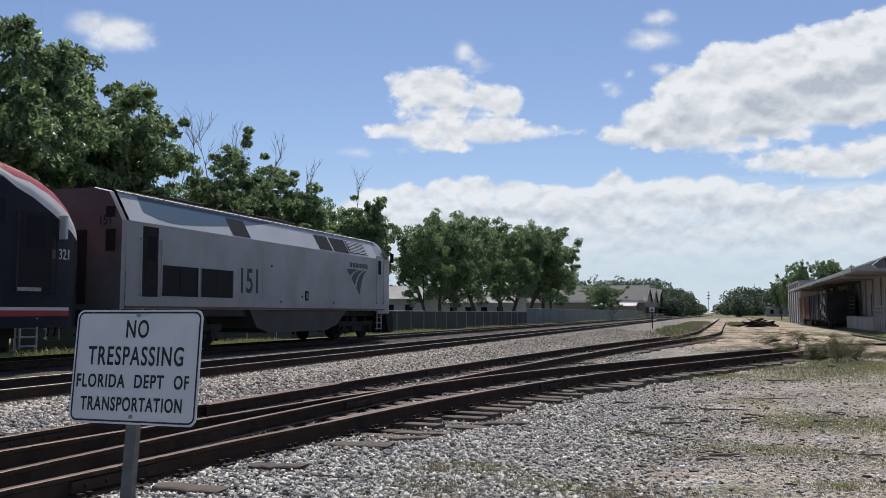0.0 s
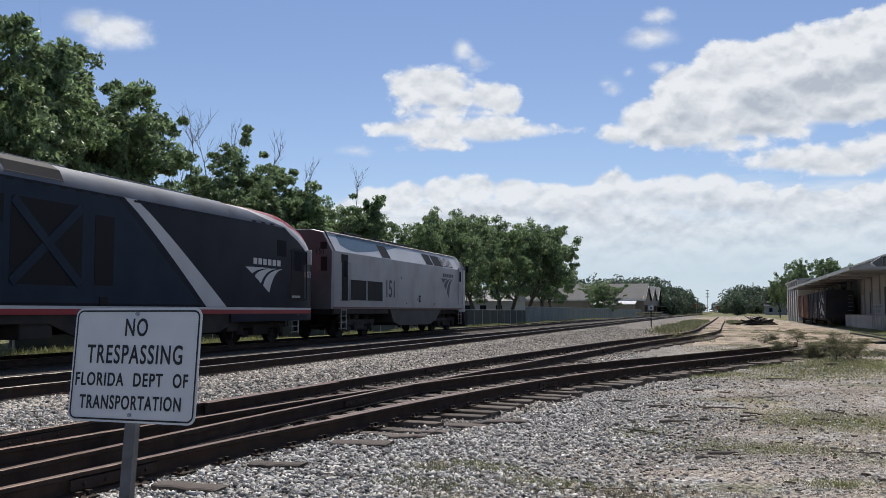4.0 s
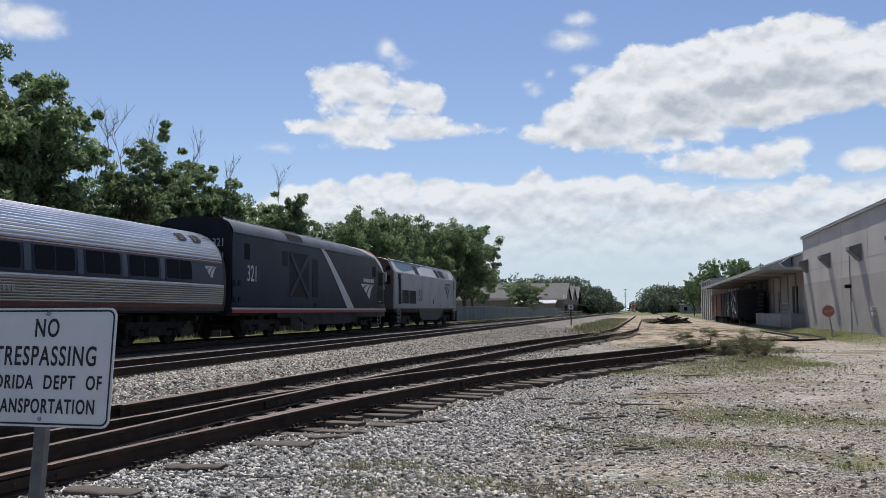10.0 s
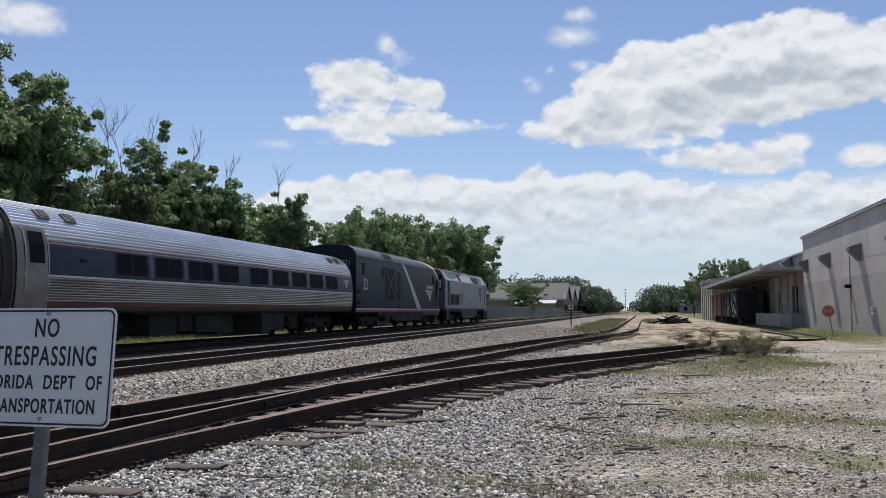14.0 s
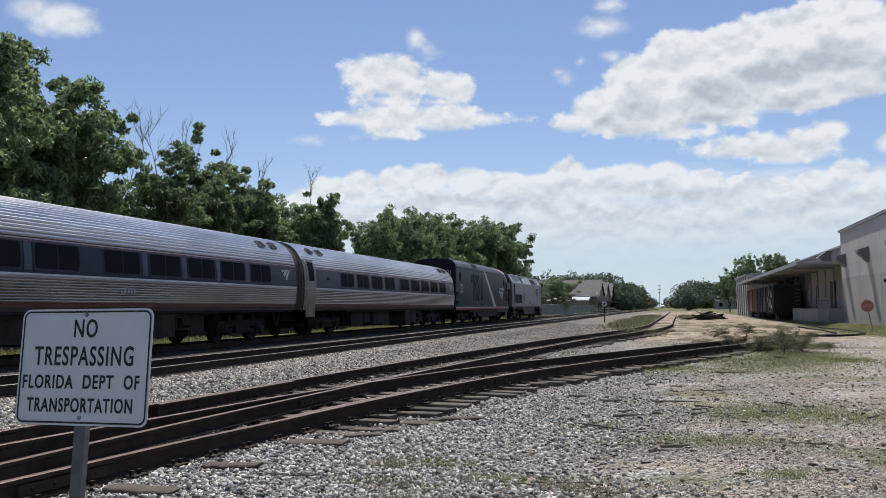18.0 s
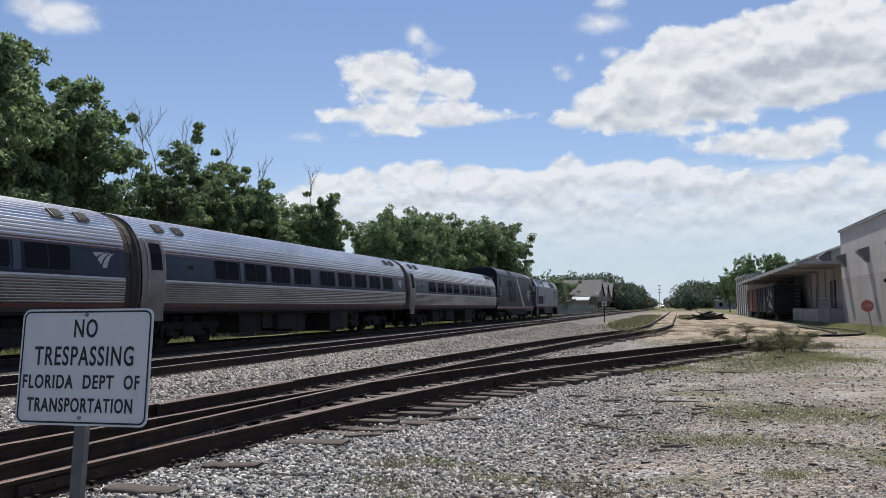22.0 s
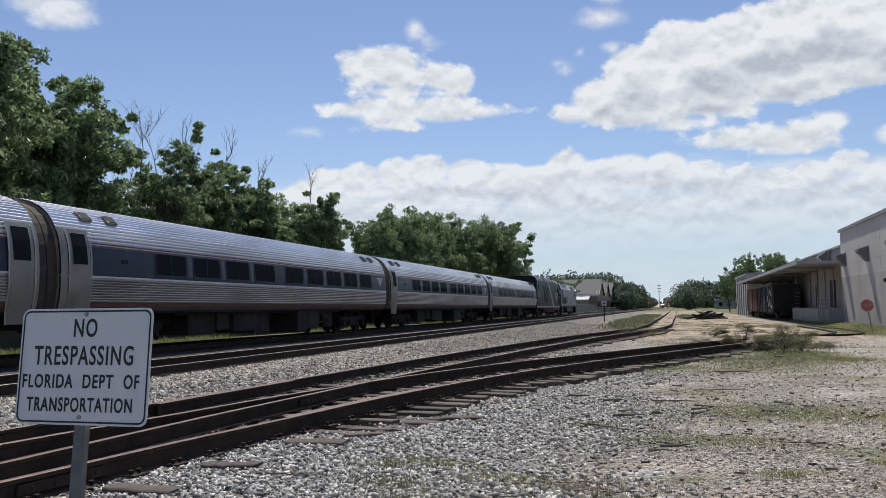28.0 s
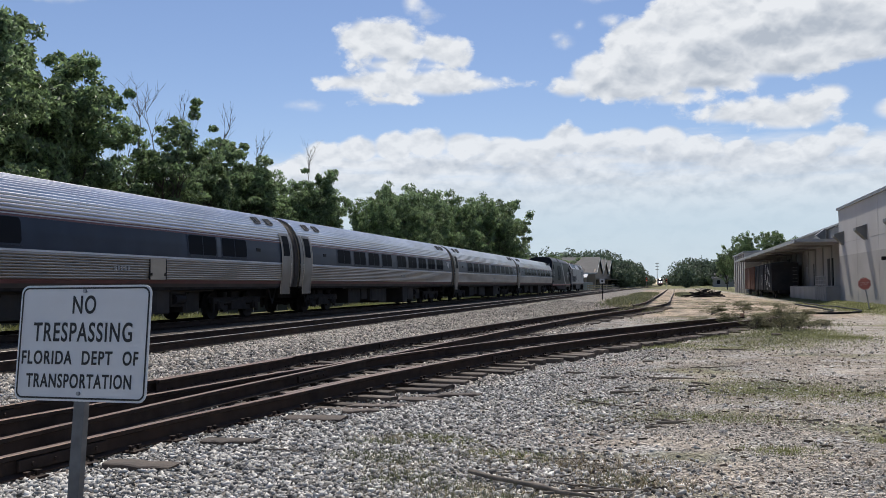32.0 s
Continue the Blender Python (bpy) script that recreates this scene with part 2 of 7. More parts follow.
def smooth_path(points, step=0.5):
    """Catmull-Rom path through plan points, at about even steps."""
    P = [Vector(p) for p in points]
    P = [P[0] * 2 - P[1]] + P + [P[-1] * 2 - P[-2]]
    out = []
    for i in range(1, len(P) - 2):
        a, b, c, d = P[i - 1:i + 3]
        n = max(2, int((c - b).length / step))
        for k in range(n):
            t = k / n
            out.append(0.5 * (2 * b + (c - a) * t + (2 * a - 5 * b + 4 * c - d) * t * t + (3 * b - a - 3 * c + d) * t ** 3))
    return out + [P[-2]]

# ---- ground: one sheet to the horizon ----
MAIN_Z, SIDING_Z = 0.40, 0.25      # rail tops
TRAIN_X, NEAR_X = -15.9, -10.4     # centres of the two main tracks


def step01(v, a, b):
    t = min(1.0, max(0.0, (v - a) / (b - a)))
    return t * t * (3 - 2 * t)


def ground_z(x, y):
    bed = step01(x, -19.6, -18.2) * (1 - step01(x, -8.5, -7.0))
    z = 0.19 * bed
    z += 0.12 * (1 - step01(x, -22.0, -19.6))
    z += 0.22 * step01(x, 9.3, 10.6) * step01(y, 25, 45)
    if -9 < x < 12 and y < 120:
        z += 0.035 * noise.noise((x * 0.45, y * 0.3, 0.0)) * (1 - bed) + 0.012 * noise.noise((x * 1.9, y * 1.9, 3.0))
    # ballast heaped over the nearest tie ends
    if y > 9.3 and -5.5 < x < 2.5:
        off = x - (-5.0 + 0.0145 * (y - 7.0) ** 2)
        z -= step01(y, 9.3, 10.5) * (1 - step01(y, 25, 29)) * (0.012 * (1 - step01(abs(off), 1.0, 1.6)) + 0.04 * (1 - step01(abs(off - 1.15), 0.45, 1.0)))
    z += 0.055 * step01(x, -9.0, -8.0) * (1 - step01(x, -2.6, -1.2)) * (1 - 0.8 * step01(y, 9.0, 11.0))
    return z


def ground():
    def lines(stops):
        out = []
        for (a, s), (b, _) in zip(stops, stops[1:]):
            k = max(1, round((b - a) / s))
            out += [a + (b - a) * i / k for i in range(k)]
        return out + [stops[-1][0]]
    xs = lines([(-2400, 600), (-600, 120), (-120, 20), (-40, 3), (-24, 0.5), (-8.6, 0.22), (4, 0.4), (14, 3), (60, 30), (240, 200), (2400, 1)])
    ys = lines([(-400, 100), (-100, 20), (-20, 2), (3, 0.22), (16, 0.4), (40, 1.2), (100, 6), (400, 60), (1000, 400), (3000, 1)])
    verts = [(x, y, ground_z(x, y)) for y in ys for x in xs]
    w = len(xs)
    faces = [(j * w + i, j * w + i + 1, (j + 1) * w + i + 1, (j + 1) * w + i) for j in range(len(ys) - 1) for i in range(w - 1)]
    m = bpy.data.materials.new("gravel_dirt_and_grass")
    m.use_nodes = True
    n, l = m.node_tree.nodes, m.node_tree.links
    b = n["Principled BSDF"]
    b.inputs["Roughness"].default_value = 0.95
    b.inputs["Specular IOR Level"].default_value = 0.25
    geo = n.new("ShaderNodeNewGeometry")
    sep = n.new("ShaderNodeSeparateXYZ")
    l.new(geo.outputs["Position"], sep.inputs[0])

    def tex(kind, scale, detail=6.0, stretch=None):
        t = n.new(kind)
        t.inputs["Scale"].default_value = scale
        if kind == "ShaderNodeTexNoise":
            t.inputs["Detail"].default_value = detail
        src = geo.outputs["Position"]
        if stretch:
            mp = n.new("ShaderNodeMapping")
            mp.inputs["Scale"].default_value = stretch
            l.new(src, mp.inputs[0])
            src = mp.outputs[0]
        l.new(src, t.inputs["Vector"])
        return t

    def rng(v, a, c, lo=0.0, hi=1.0, smooth=True):
        r = n.new("ShaderNodeMapRange")
        r.interpolation_type = "SMOOTHSTEP" if smooth else "LINEAR"
        for i, q in zip((1, 2, 3, 4), (a, c, lo, hi)):
            r.inputs[i].default_value = q
        l.new(v, r.inputs[0])
        return r.outputs[0]

    def math2(op, a, c):
        x = n.new("ShaderNodeMath")
        x.operation = op
        for i, v in enumerate((a, c)):
            if isinstance(v, (int, float)):
                x.inputs[i].default_value = v
            else:
                l.new(v, x.inputs[i])
        return x.outputs[0]

    def mix(fac, a, c):
        x = n.new("ShaderNodeMix")
        x.data_type = "RGBA"
        for sock, v in ((x.inputs[0], fac), (x.inputs[6], a), (x.inputs[7], c)):
            if isinstance(v, tuple):
                sock.default_value = (*v, 1)
            elif isinstance(v, (int, float)):
                sock.default_value = v
            else:
                l.new(v, sock)
        return x.outputs[2]

    big, mid, fine = tex("ShaderNodeTexNoise", 0.22), tex("ShaderNodeTexNoise", 1.1), tex("ShaderNodeTexNoise", 9.0)
    cell = tex("ShaderNodeTexVoronoi", 26.0)
    cell2 = tex("ShaderNodeTexVoronoi", 9.0)
    tone = n.new("ShaderNodeSeparateColor")
    l.new(cell.outputs["Color"], tone.inputs[0])
    gravel = mix(rng(tone.outputs[0], 0, 1, smooth=False), (0.17, 0.16, 0.15), (0.56, 0.535, 0.50))
    gravel = mix(rng(mid.outputs[0], 0.35, 0.7), gravel, (0.31, 0.27, 0.23))
    dirt = mix(rng(fine.outputs[0], 0.3, 0.7), (0.29, 0.245, 0.195), (0.50, 0.435, 0.36))
    dirt = mix(rng(tex("ShaderNodeTexNoise", 0.8, 8.0, (1.0, 0.6, 1)).outputs[0], 0.48, 0.62), dirt, (0.25, 0.21, 0.17))
    sand = mix(rng(fine.outputs[0], 0.3, 0.7), (0.36, 0.275, 0.195), (0.55, 0.44, 0.335))
    sand = mix(rng(tex("ShaderNodeTexNoise", 0.55, 9.0, (1.6, 0.35, 1)).outputs[0], 0.46, 0.62), sand, (0.21, 0.165, 0.12))
    grass = mix(rng(mid.outputs[0], 0.3, 0.7), (0.10, 0.11, 0.045), (0.22, 0.205, 0.10))
    x, y = sep.outputs[0], sep.outputs[1]
    wob = math2("MULTIPLY", math2("SUBTRACT", big.outputs[0], 0.5), 5.0)
    xw, yw = math2("ADD", x, wob), math2("ADD", y, math2("MULTIPLY", wob, 2.0))
    # worn dirt to the right of the siding
    worn = math2("MULTIPLY", rng(xw, -2.5, 1.8), rng(mid.outputs[0], 0.33, 0.6))
    # dark dirty bed under the main tracks; shade between ballast stones painted as darker ground
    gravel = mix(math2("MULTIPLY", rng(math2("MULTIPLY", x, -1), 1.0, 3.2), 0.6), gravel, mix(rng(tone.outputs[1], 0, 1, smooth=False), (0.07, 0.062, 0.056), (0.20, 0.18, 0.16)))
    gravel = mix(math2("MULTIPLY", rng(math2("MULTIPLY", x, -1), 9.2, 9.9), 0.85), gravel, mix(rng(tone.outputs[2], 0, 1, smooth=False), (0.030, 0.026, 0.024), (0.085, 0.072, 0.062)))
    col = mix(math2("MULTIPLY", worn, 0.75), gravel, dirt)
    lane = math2("MULTIPLY", rng(xw, 2.2, 4.2), rng(math2("MULTIPLY", xw, -1), -10.5, -8.5))
    col = mix(math2("MULTIPLY", lane, 0.8), col, mix(rng(fine.outputs[0], 0.3, 0.7), (0.33, 0.295, 0.26), (0.47, 0.43, 0.385)))
    # sandy clearing beyond the turnout
    sandy = math2("MULTIPLY", math2("MULTIPLY", rng(yw, 34, 44), rng(math2("MULTIPLY", yw, -1), -260, -190)), math2("MULTIPLY", rng(xw, -6.8, -4.5), rng(math2("MULTIPLY", xw, -1), -9.3, -7.0)))
    col = mix(math2("MULTIPLY", math2("MULTIPLY", sandy, rng(mid.outputs[0], 0.30, 0.52, 0.35, 1.0)), 0.95), col, sand)
    # grass: patches on the yard, the verge by the fence, all that lies far off
    patch = math2("MULTIPLY", rng(tex("ShaderNodeTexNoise", 0.5, 4.0, (0.7, 1.2, 1)).outputs[0], 0.52, 0.63), rng(xw, -2.2, 0.5))
    verge = rng(math2("MULTIPLY", xw, -1), 18.3, 19.2)
    wallside = math2("MULTIPLY", rng(xw, 8.6, 9.6), rng(y, 34, 48))
    far = rng(y, 200, 320)
    g = math2("MAXIMUM", math2("MAXIMUM", math2("MULTIPLY", patch, 0.7), verge), math2("MAXIMUM", wallside, far))
    col = mix(g, col, grass)
    # mottling at hand and stride size
    spots = math2("ADD", math2("MULTIPLY", tex("ShaderNodeTexNoise", 5.0, 3.0).outputs[0], 0.55), math2("MULTIPLY", tex("ShaderNodeTexNoise", 0.9, 5.0).outputs[0], 0.45))
    hs = n.new("ShaderNodeHueSaturation")
    l.new(col, hs.inputs["Color"])
    speck = n.new("ShaderNodeSeparateColor")
    l.new(tex("ShaderNodeTexVoronoi", 42.0).outputs["Color"], speck.inputs[0])
    grain = rng(speck.outputs[0], 0.0, 1.0, 0.58, 1.42, False)
    l.new(math2("MULTIPLY", rng(spots, 0.34, 0.66, 0.72, 1.36, False), grain), hs.inputs["Value"])
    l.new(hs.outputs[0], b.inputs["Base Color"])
    bump = n.new("ShaderNodeBump")
    bump.inputs["Strength"].default_value, bump.inputs["Distance"].default_value = 1.0, 0.045
    l.new(math2("ADD", math2("MULTIPLY", cell.outputs["Distance"], -0.9), math2("ADD", math2("MULTIPLY", cell2.outputs["Distance"], -0.35), fine.outputs[0])), bump.inputs["Height"])
    l.new(bump.outputs[0], b.inputs["Normal"])
    tagged(new("ground", mesh_of("ground", verts, faces, m, True)), "grey gravel, worn dirt and patchy grass beside the tracks", "ground", kind="structure")


ground()

# ---- railway tracks ----
HEAD = [(-0.036, -0.004), (-0.030, 0.0), (0.030, 0.0), (0.036, -0.004), (0.036, -0.036), (0.009, -0.050), (0.009, -0.145),
        (0.070, -0.162), (0.070, -0.172), (-0.070, -0.172), (-0.070, -0.162), (-0.009, -0.145), (-0.009, -0.050), (-0.036, -0.036)]


def rail(path, offset, z, parent, top, label="", lo=0, hi=None):
    pts = path[lo:hi]
    verts, faces, mats = [], [], []
    k = len(HEAD)
    for i, p in enumerate(pts):
        d = (pts[min(i + 1, len(pts) - 1)] - pts[max(i - 1, 0)]).normalized()
        r = Vector((d.y, -d.x))
        for u, v in HEAD:
            q = p + r * (offset + u)
            verts.append((q.x, q.y, z + v))
    for i in range(len(pts) - 1):
        for j in range(k):
            a, b = i * k + j, i * k + (j + 1) % k
            faces.append((a, a + k, b + k, b))
            mats.append(1 if j in (0, 1, 2) else 0)
    faces += [tuple(range(k)), tuple(range((len(pts) - 1) * k, len(pts) * k))[::-1]]
    mats += [0, 0]
    me = mesh_of("rail", verts, faces, RUST)
    me.materials.append(top)
    me.polygons.foreach_set("material_index", mats)
    return attach(new("rail", me), parent, label)


def tie_mesh(length, seed):
    rnd = random.Random(seed)
    bm = bmesh.new()
    n = 7
    rings = []
    for i in range(n + 1):
        x = length * (i / n - 0.5)
        w, h = 0.115 + rnd.uniform(-0.008, 0.006), 0.0 + rnd.uniform(-0.012, 0.004)
        rings.append([bm.verts.new((x + rnd.uniform(-0.02, 0.02), s * w, zz)) for s, zz in ((-1, -0.17), (1, -0.17), (1.0, h - 0.012), (0.88, h), (-0.88, h + rnd.uniform(-0.006, 0)), (-1.0, h - 0.012))])
    for a, b in zip(rings, rings[1:]):
        for i in range(6):
            j = (i + 1) % 6
            bm.faces.new((a[i], a[j], b[j], b[i]))
    bm.faces.new(rings[0][::-1])
    bm.faces.new(rings[-1])
    bmesh.ops.recalc_face_normals(bm, faces=bm.faces[:])
    me = bpy.data.meshes.new("tie")
    bm.to_mesh(me)
    bm.free()
    me.materials.append(TIE)
    return me


def at_length(path, s):
    for a, b in zip(path, path[1:]):
        d = (b - a).length
        if s <= d:
            return a + (b - a) * (s / d), (b - a).normalized()
        s -= d
    return path[-1], (path[-1] - path[-2]).normalized()


def path_length(path):
    return sum((b - a).length for a, b in zip(path, path[1:]))


rng_tie = random.Random(5)
TIES = [tie_mesh(2.6, i) for i in range(5)]


def lay_ties(path, z, parent, start, stop, meshes=TIES, spacing=0.55, shift=0.0):
    s = start
    while s < stop:
        p, d = at_length(path, s)
        r = Vector((d.y, -d.x))
        c = p + r * (shift + rng_tie.uniform(-0.13, 0.13))
        me = rng_tie.choice(meshes)
        piece("tie", me, parent, pose(c.x, c.y, z - 0.182 + rng_tie.uniform(-0.02, 0.006), rng_tie.uniform(-3, 3), rng_tie.uniform(-0.2, 0.9), math.degrees(math.atan2(r.y, r.x)) + rng_tie.uniform(-2.6, 2.6)))
        s += spacing + rng_tie.uniform(-0.05, 0.05)


def main_track(x, label):
    t = empty("railway_track", Matrix(), label, "railway track", "main tracks")
    path = [Vector((x, y)) for y in (-60, -20, 0, 20, 40, 70, 110, 170)]
    path += smooth_path([(x, 175), (x + 1.7, 300), (x + 3.4, 430), (x + 3.8, 520), (x + 0.3, 800), (x - 6.0, 1300)], 12)
    rail(path, -0.7525, MAIN_Z, t, RAIL_TOP)
    rail(path, 0.7525, MAIN_Z, t, RAIL_TOP)
    return t, path


train_track, train_path = main_track(TRAIN_X, "main line track of steel rails on ballast, under the train")
near_track, near_path = main_track(NEAR_X, "main line track of worn steel rails on grey ballast")
lay_ties(near_path, MAIN_Z, near_track, 62, 130)
lay_ties(train_path, MAIN_Z, train_track, 72, 120)

P_PATH = smooth_path([(-6.15, -6), (-6.10, 2), (-6.02, 8), (-5.85, 12), (-5.42, 19), (-4.85, 26), (-3.8, 36), (-2.75, 43), (-1.8, 50), (-1.05, 61), (-0.9, 82), (-0.6, 130), (-0.3, 230)], 0.6)
Q_PATH = smooth_path([(-6.05, -6), (-5.75, 2), (-5.3, 7), (-5.0, 9.2), (-4.62, 12), (-3.92, 15.5), (-3.1, 18.5), (-1.9, 22), (-0.65, 25.2), (0.65, 28.6), (1.9, 31.5), (3.0, 33.8)], 0.4)
siding = empty("railway_track", Matrix(), "rusty siding track curving off the turnout on old wooden ties", "railway track", "siding tracks")
spur = empty("railway_track", Matrix(), "rusty spur track bending away through sand and weeds", "railway track", "siding tracks")
for s in (-0.7525, 0.7525):
    rail(P_PATH, s, SIDING_Z, spur, RAIL_DULL)
    rail(Q_PATH, s, SIDING_Z + 0.002, siding, RAIL_DULL)
LONG_TIES = [tie_mesh(length, 20 + i) for i, length in enumerate((3.3, 3.75, 4.05, 3.6, 3.45, 3.9))]
lay_ties(Q_PATH, SIDING_Z, siding, 7, 25, LONG_TIES, 0.56, -0.5)
lay_ties(Q_PATH, SIDING_Z, siding, 25.3, 44)
lay_ties(P_PATH, SIDING_Z, spur, 26.5, 62)


# ---- tie plates, spikes, joint bars and the crossing frog of the turnout ----
def plate_mesh():
    bm = box(-0.18, 0.18, -0.09, 0.09, 0.0, 0.018)
    for x in (-0.105, 0.105):
        for y in (-0.045, 0.05):
            box(x - 0.012, x + 0.012, y - 0.012, y + 0.012, 0.01, 0.045, 0, bm)
            box(x - 0.02, x + 0.02, y - 0.02, y + 0.02, 0.04, 0.055, 0, bm)
    me = bpy.data.meshes.new("tie_plate")
    bm.to_mesh(me)
    bm.free()
    me.materials.append(RUST)
    return me


PLATE = plate_mesh()


def lay_plates(path, z, parent, start, stop, offsets):
    s = start
    while s < stop:
        p, d = at_length(path, s)
        r = Vector((d.y, -d.x))
        for o in offsets:
            c = p + r * o
            piece("tie_plate", PLATE, parent, pose(c.x, c.y, z - 0.182, 0, 0, math.degrees(math.atan2(r.y, r.x))))
        s += 0.56


lay_plates(Q_PATH, SIDING_Z, siding, 9, 36, (0.7525,))
lay_plates(P_PATH, SIDING_Z, spur, 14, 44, (-0.7525,))


def joint_bar(path, s, offset, z, parent, side):
    p, d = at_length(path, s)
    r = Vector((d.y, -d.x))
    c = p + r * (offset + side * 0.028)
    bm = box(-0.46, 0.46, -0.016, 0.016, z - 0.135, z - 0.048, 0.006)
    for i in range(4):
        cyl((-0.33 + i * 0.22, side * -0.034, z - 0.09), (-0.33 + i * 0.22, side * 0.034, z - 0.09), 0.018, bm, 8)
    ob = part("joint_bar", bm, RUST, parent)
    ob.matrix_basis = pose(c.x, c.y, 0, 0, 0, math.degrees(math.atan2(d.y, d.x)))


for path, owner, spots in ((Q_PATH, siding, ((12.2, 0.7525), (17.8, -0.7525), (22.4, 0.7525), (31.0, 0.7525))), (P_PATH, spur, ((13.6, -0.7525), (18.2, 0.7525), (25.0, -0.7525), (36.0, 0.7525)))):
    for s_, o_ in spots:
        for side in (-1, 1):
            joint_bar(path, s_, o_, SIDING_Z, owner, side)
# guard rails beside the outer rails at the frog, and wing rails in it
for path, owner, o_, lo, hi in ((Q_PATH, siding, 0.66, 38, 48), (P_PATH, spur, -0.66, 27, 34)):
    rail(path, o_, SIDING_Z, owner, RAIL_DULL, "short guard rail", lo, hi)

# ---- the train ----
S_KEYS = [(0.0, 39.49), (2.0, 45.79), (5.5, 57.2), (9.0, 68.9), (13.0, 83.2), (19.0, 105.5), (23.0, 120.2), (28.0, 139.1), (32.0, 153.6)]
VEHICLES = []


def vehicle(name, label, category, offset, group=""):
    ob = empty(name, pose(TRAIN_X, S_KEYS[0][1] - offset, MAIN_Z), label, category, group)
    VEHICLES.append((ob, offset))
    return ob


def shell(name, profile, ys, mat, parent, label="", smooth=False):
    """Skin over a (x, z) profile between stations ys."""
    verts = [(x, y, z) for y in ys for x, z in profile]
    k = len(profile)
    faces = [(i * k + j, i * k + j + 1, (i + 1) * k + j + 1, (i + 1) * k + j) for i in range(len(ys) - 1) for j in range(k - 1)]
    me = mesh_of(name, verts, faces, mat, smooth)
    return attach(new(name, me), parent, label)


# half section of the round-sided coach, from the sill up to the crown
CAR_HALF = [(1.50, 1.09), (1.56, 1.35), (1.595, 1.7), (1.60, 2.05), (1.585, 2.4), (1.545, 2.72), (1.47, 3.0), (1.36, 3.25), (1.20, 3.47), (0.98, 3.65), (0.70, 3.78), (0.36, 3.86), (0.0, 3.885)]


def car_x(z):
    for (x0, z0), (x1, z1) in zip(CAR_HALF, CAR_HALF[1:]):
        if z0 <= z <= z1:
            return x0 + (x1 - x0) * (z - z0) / (z1 - z0)
    return 0.0


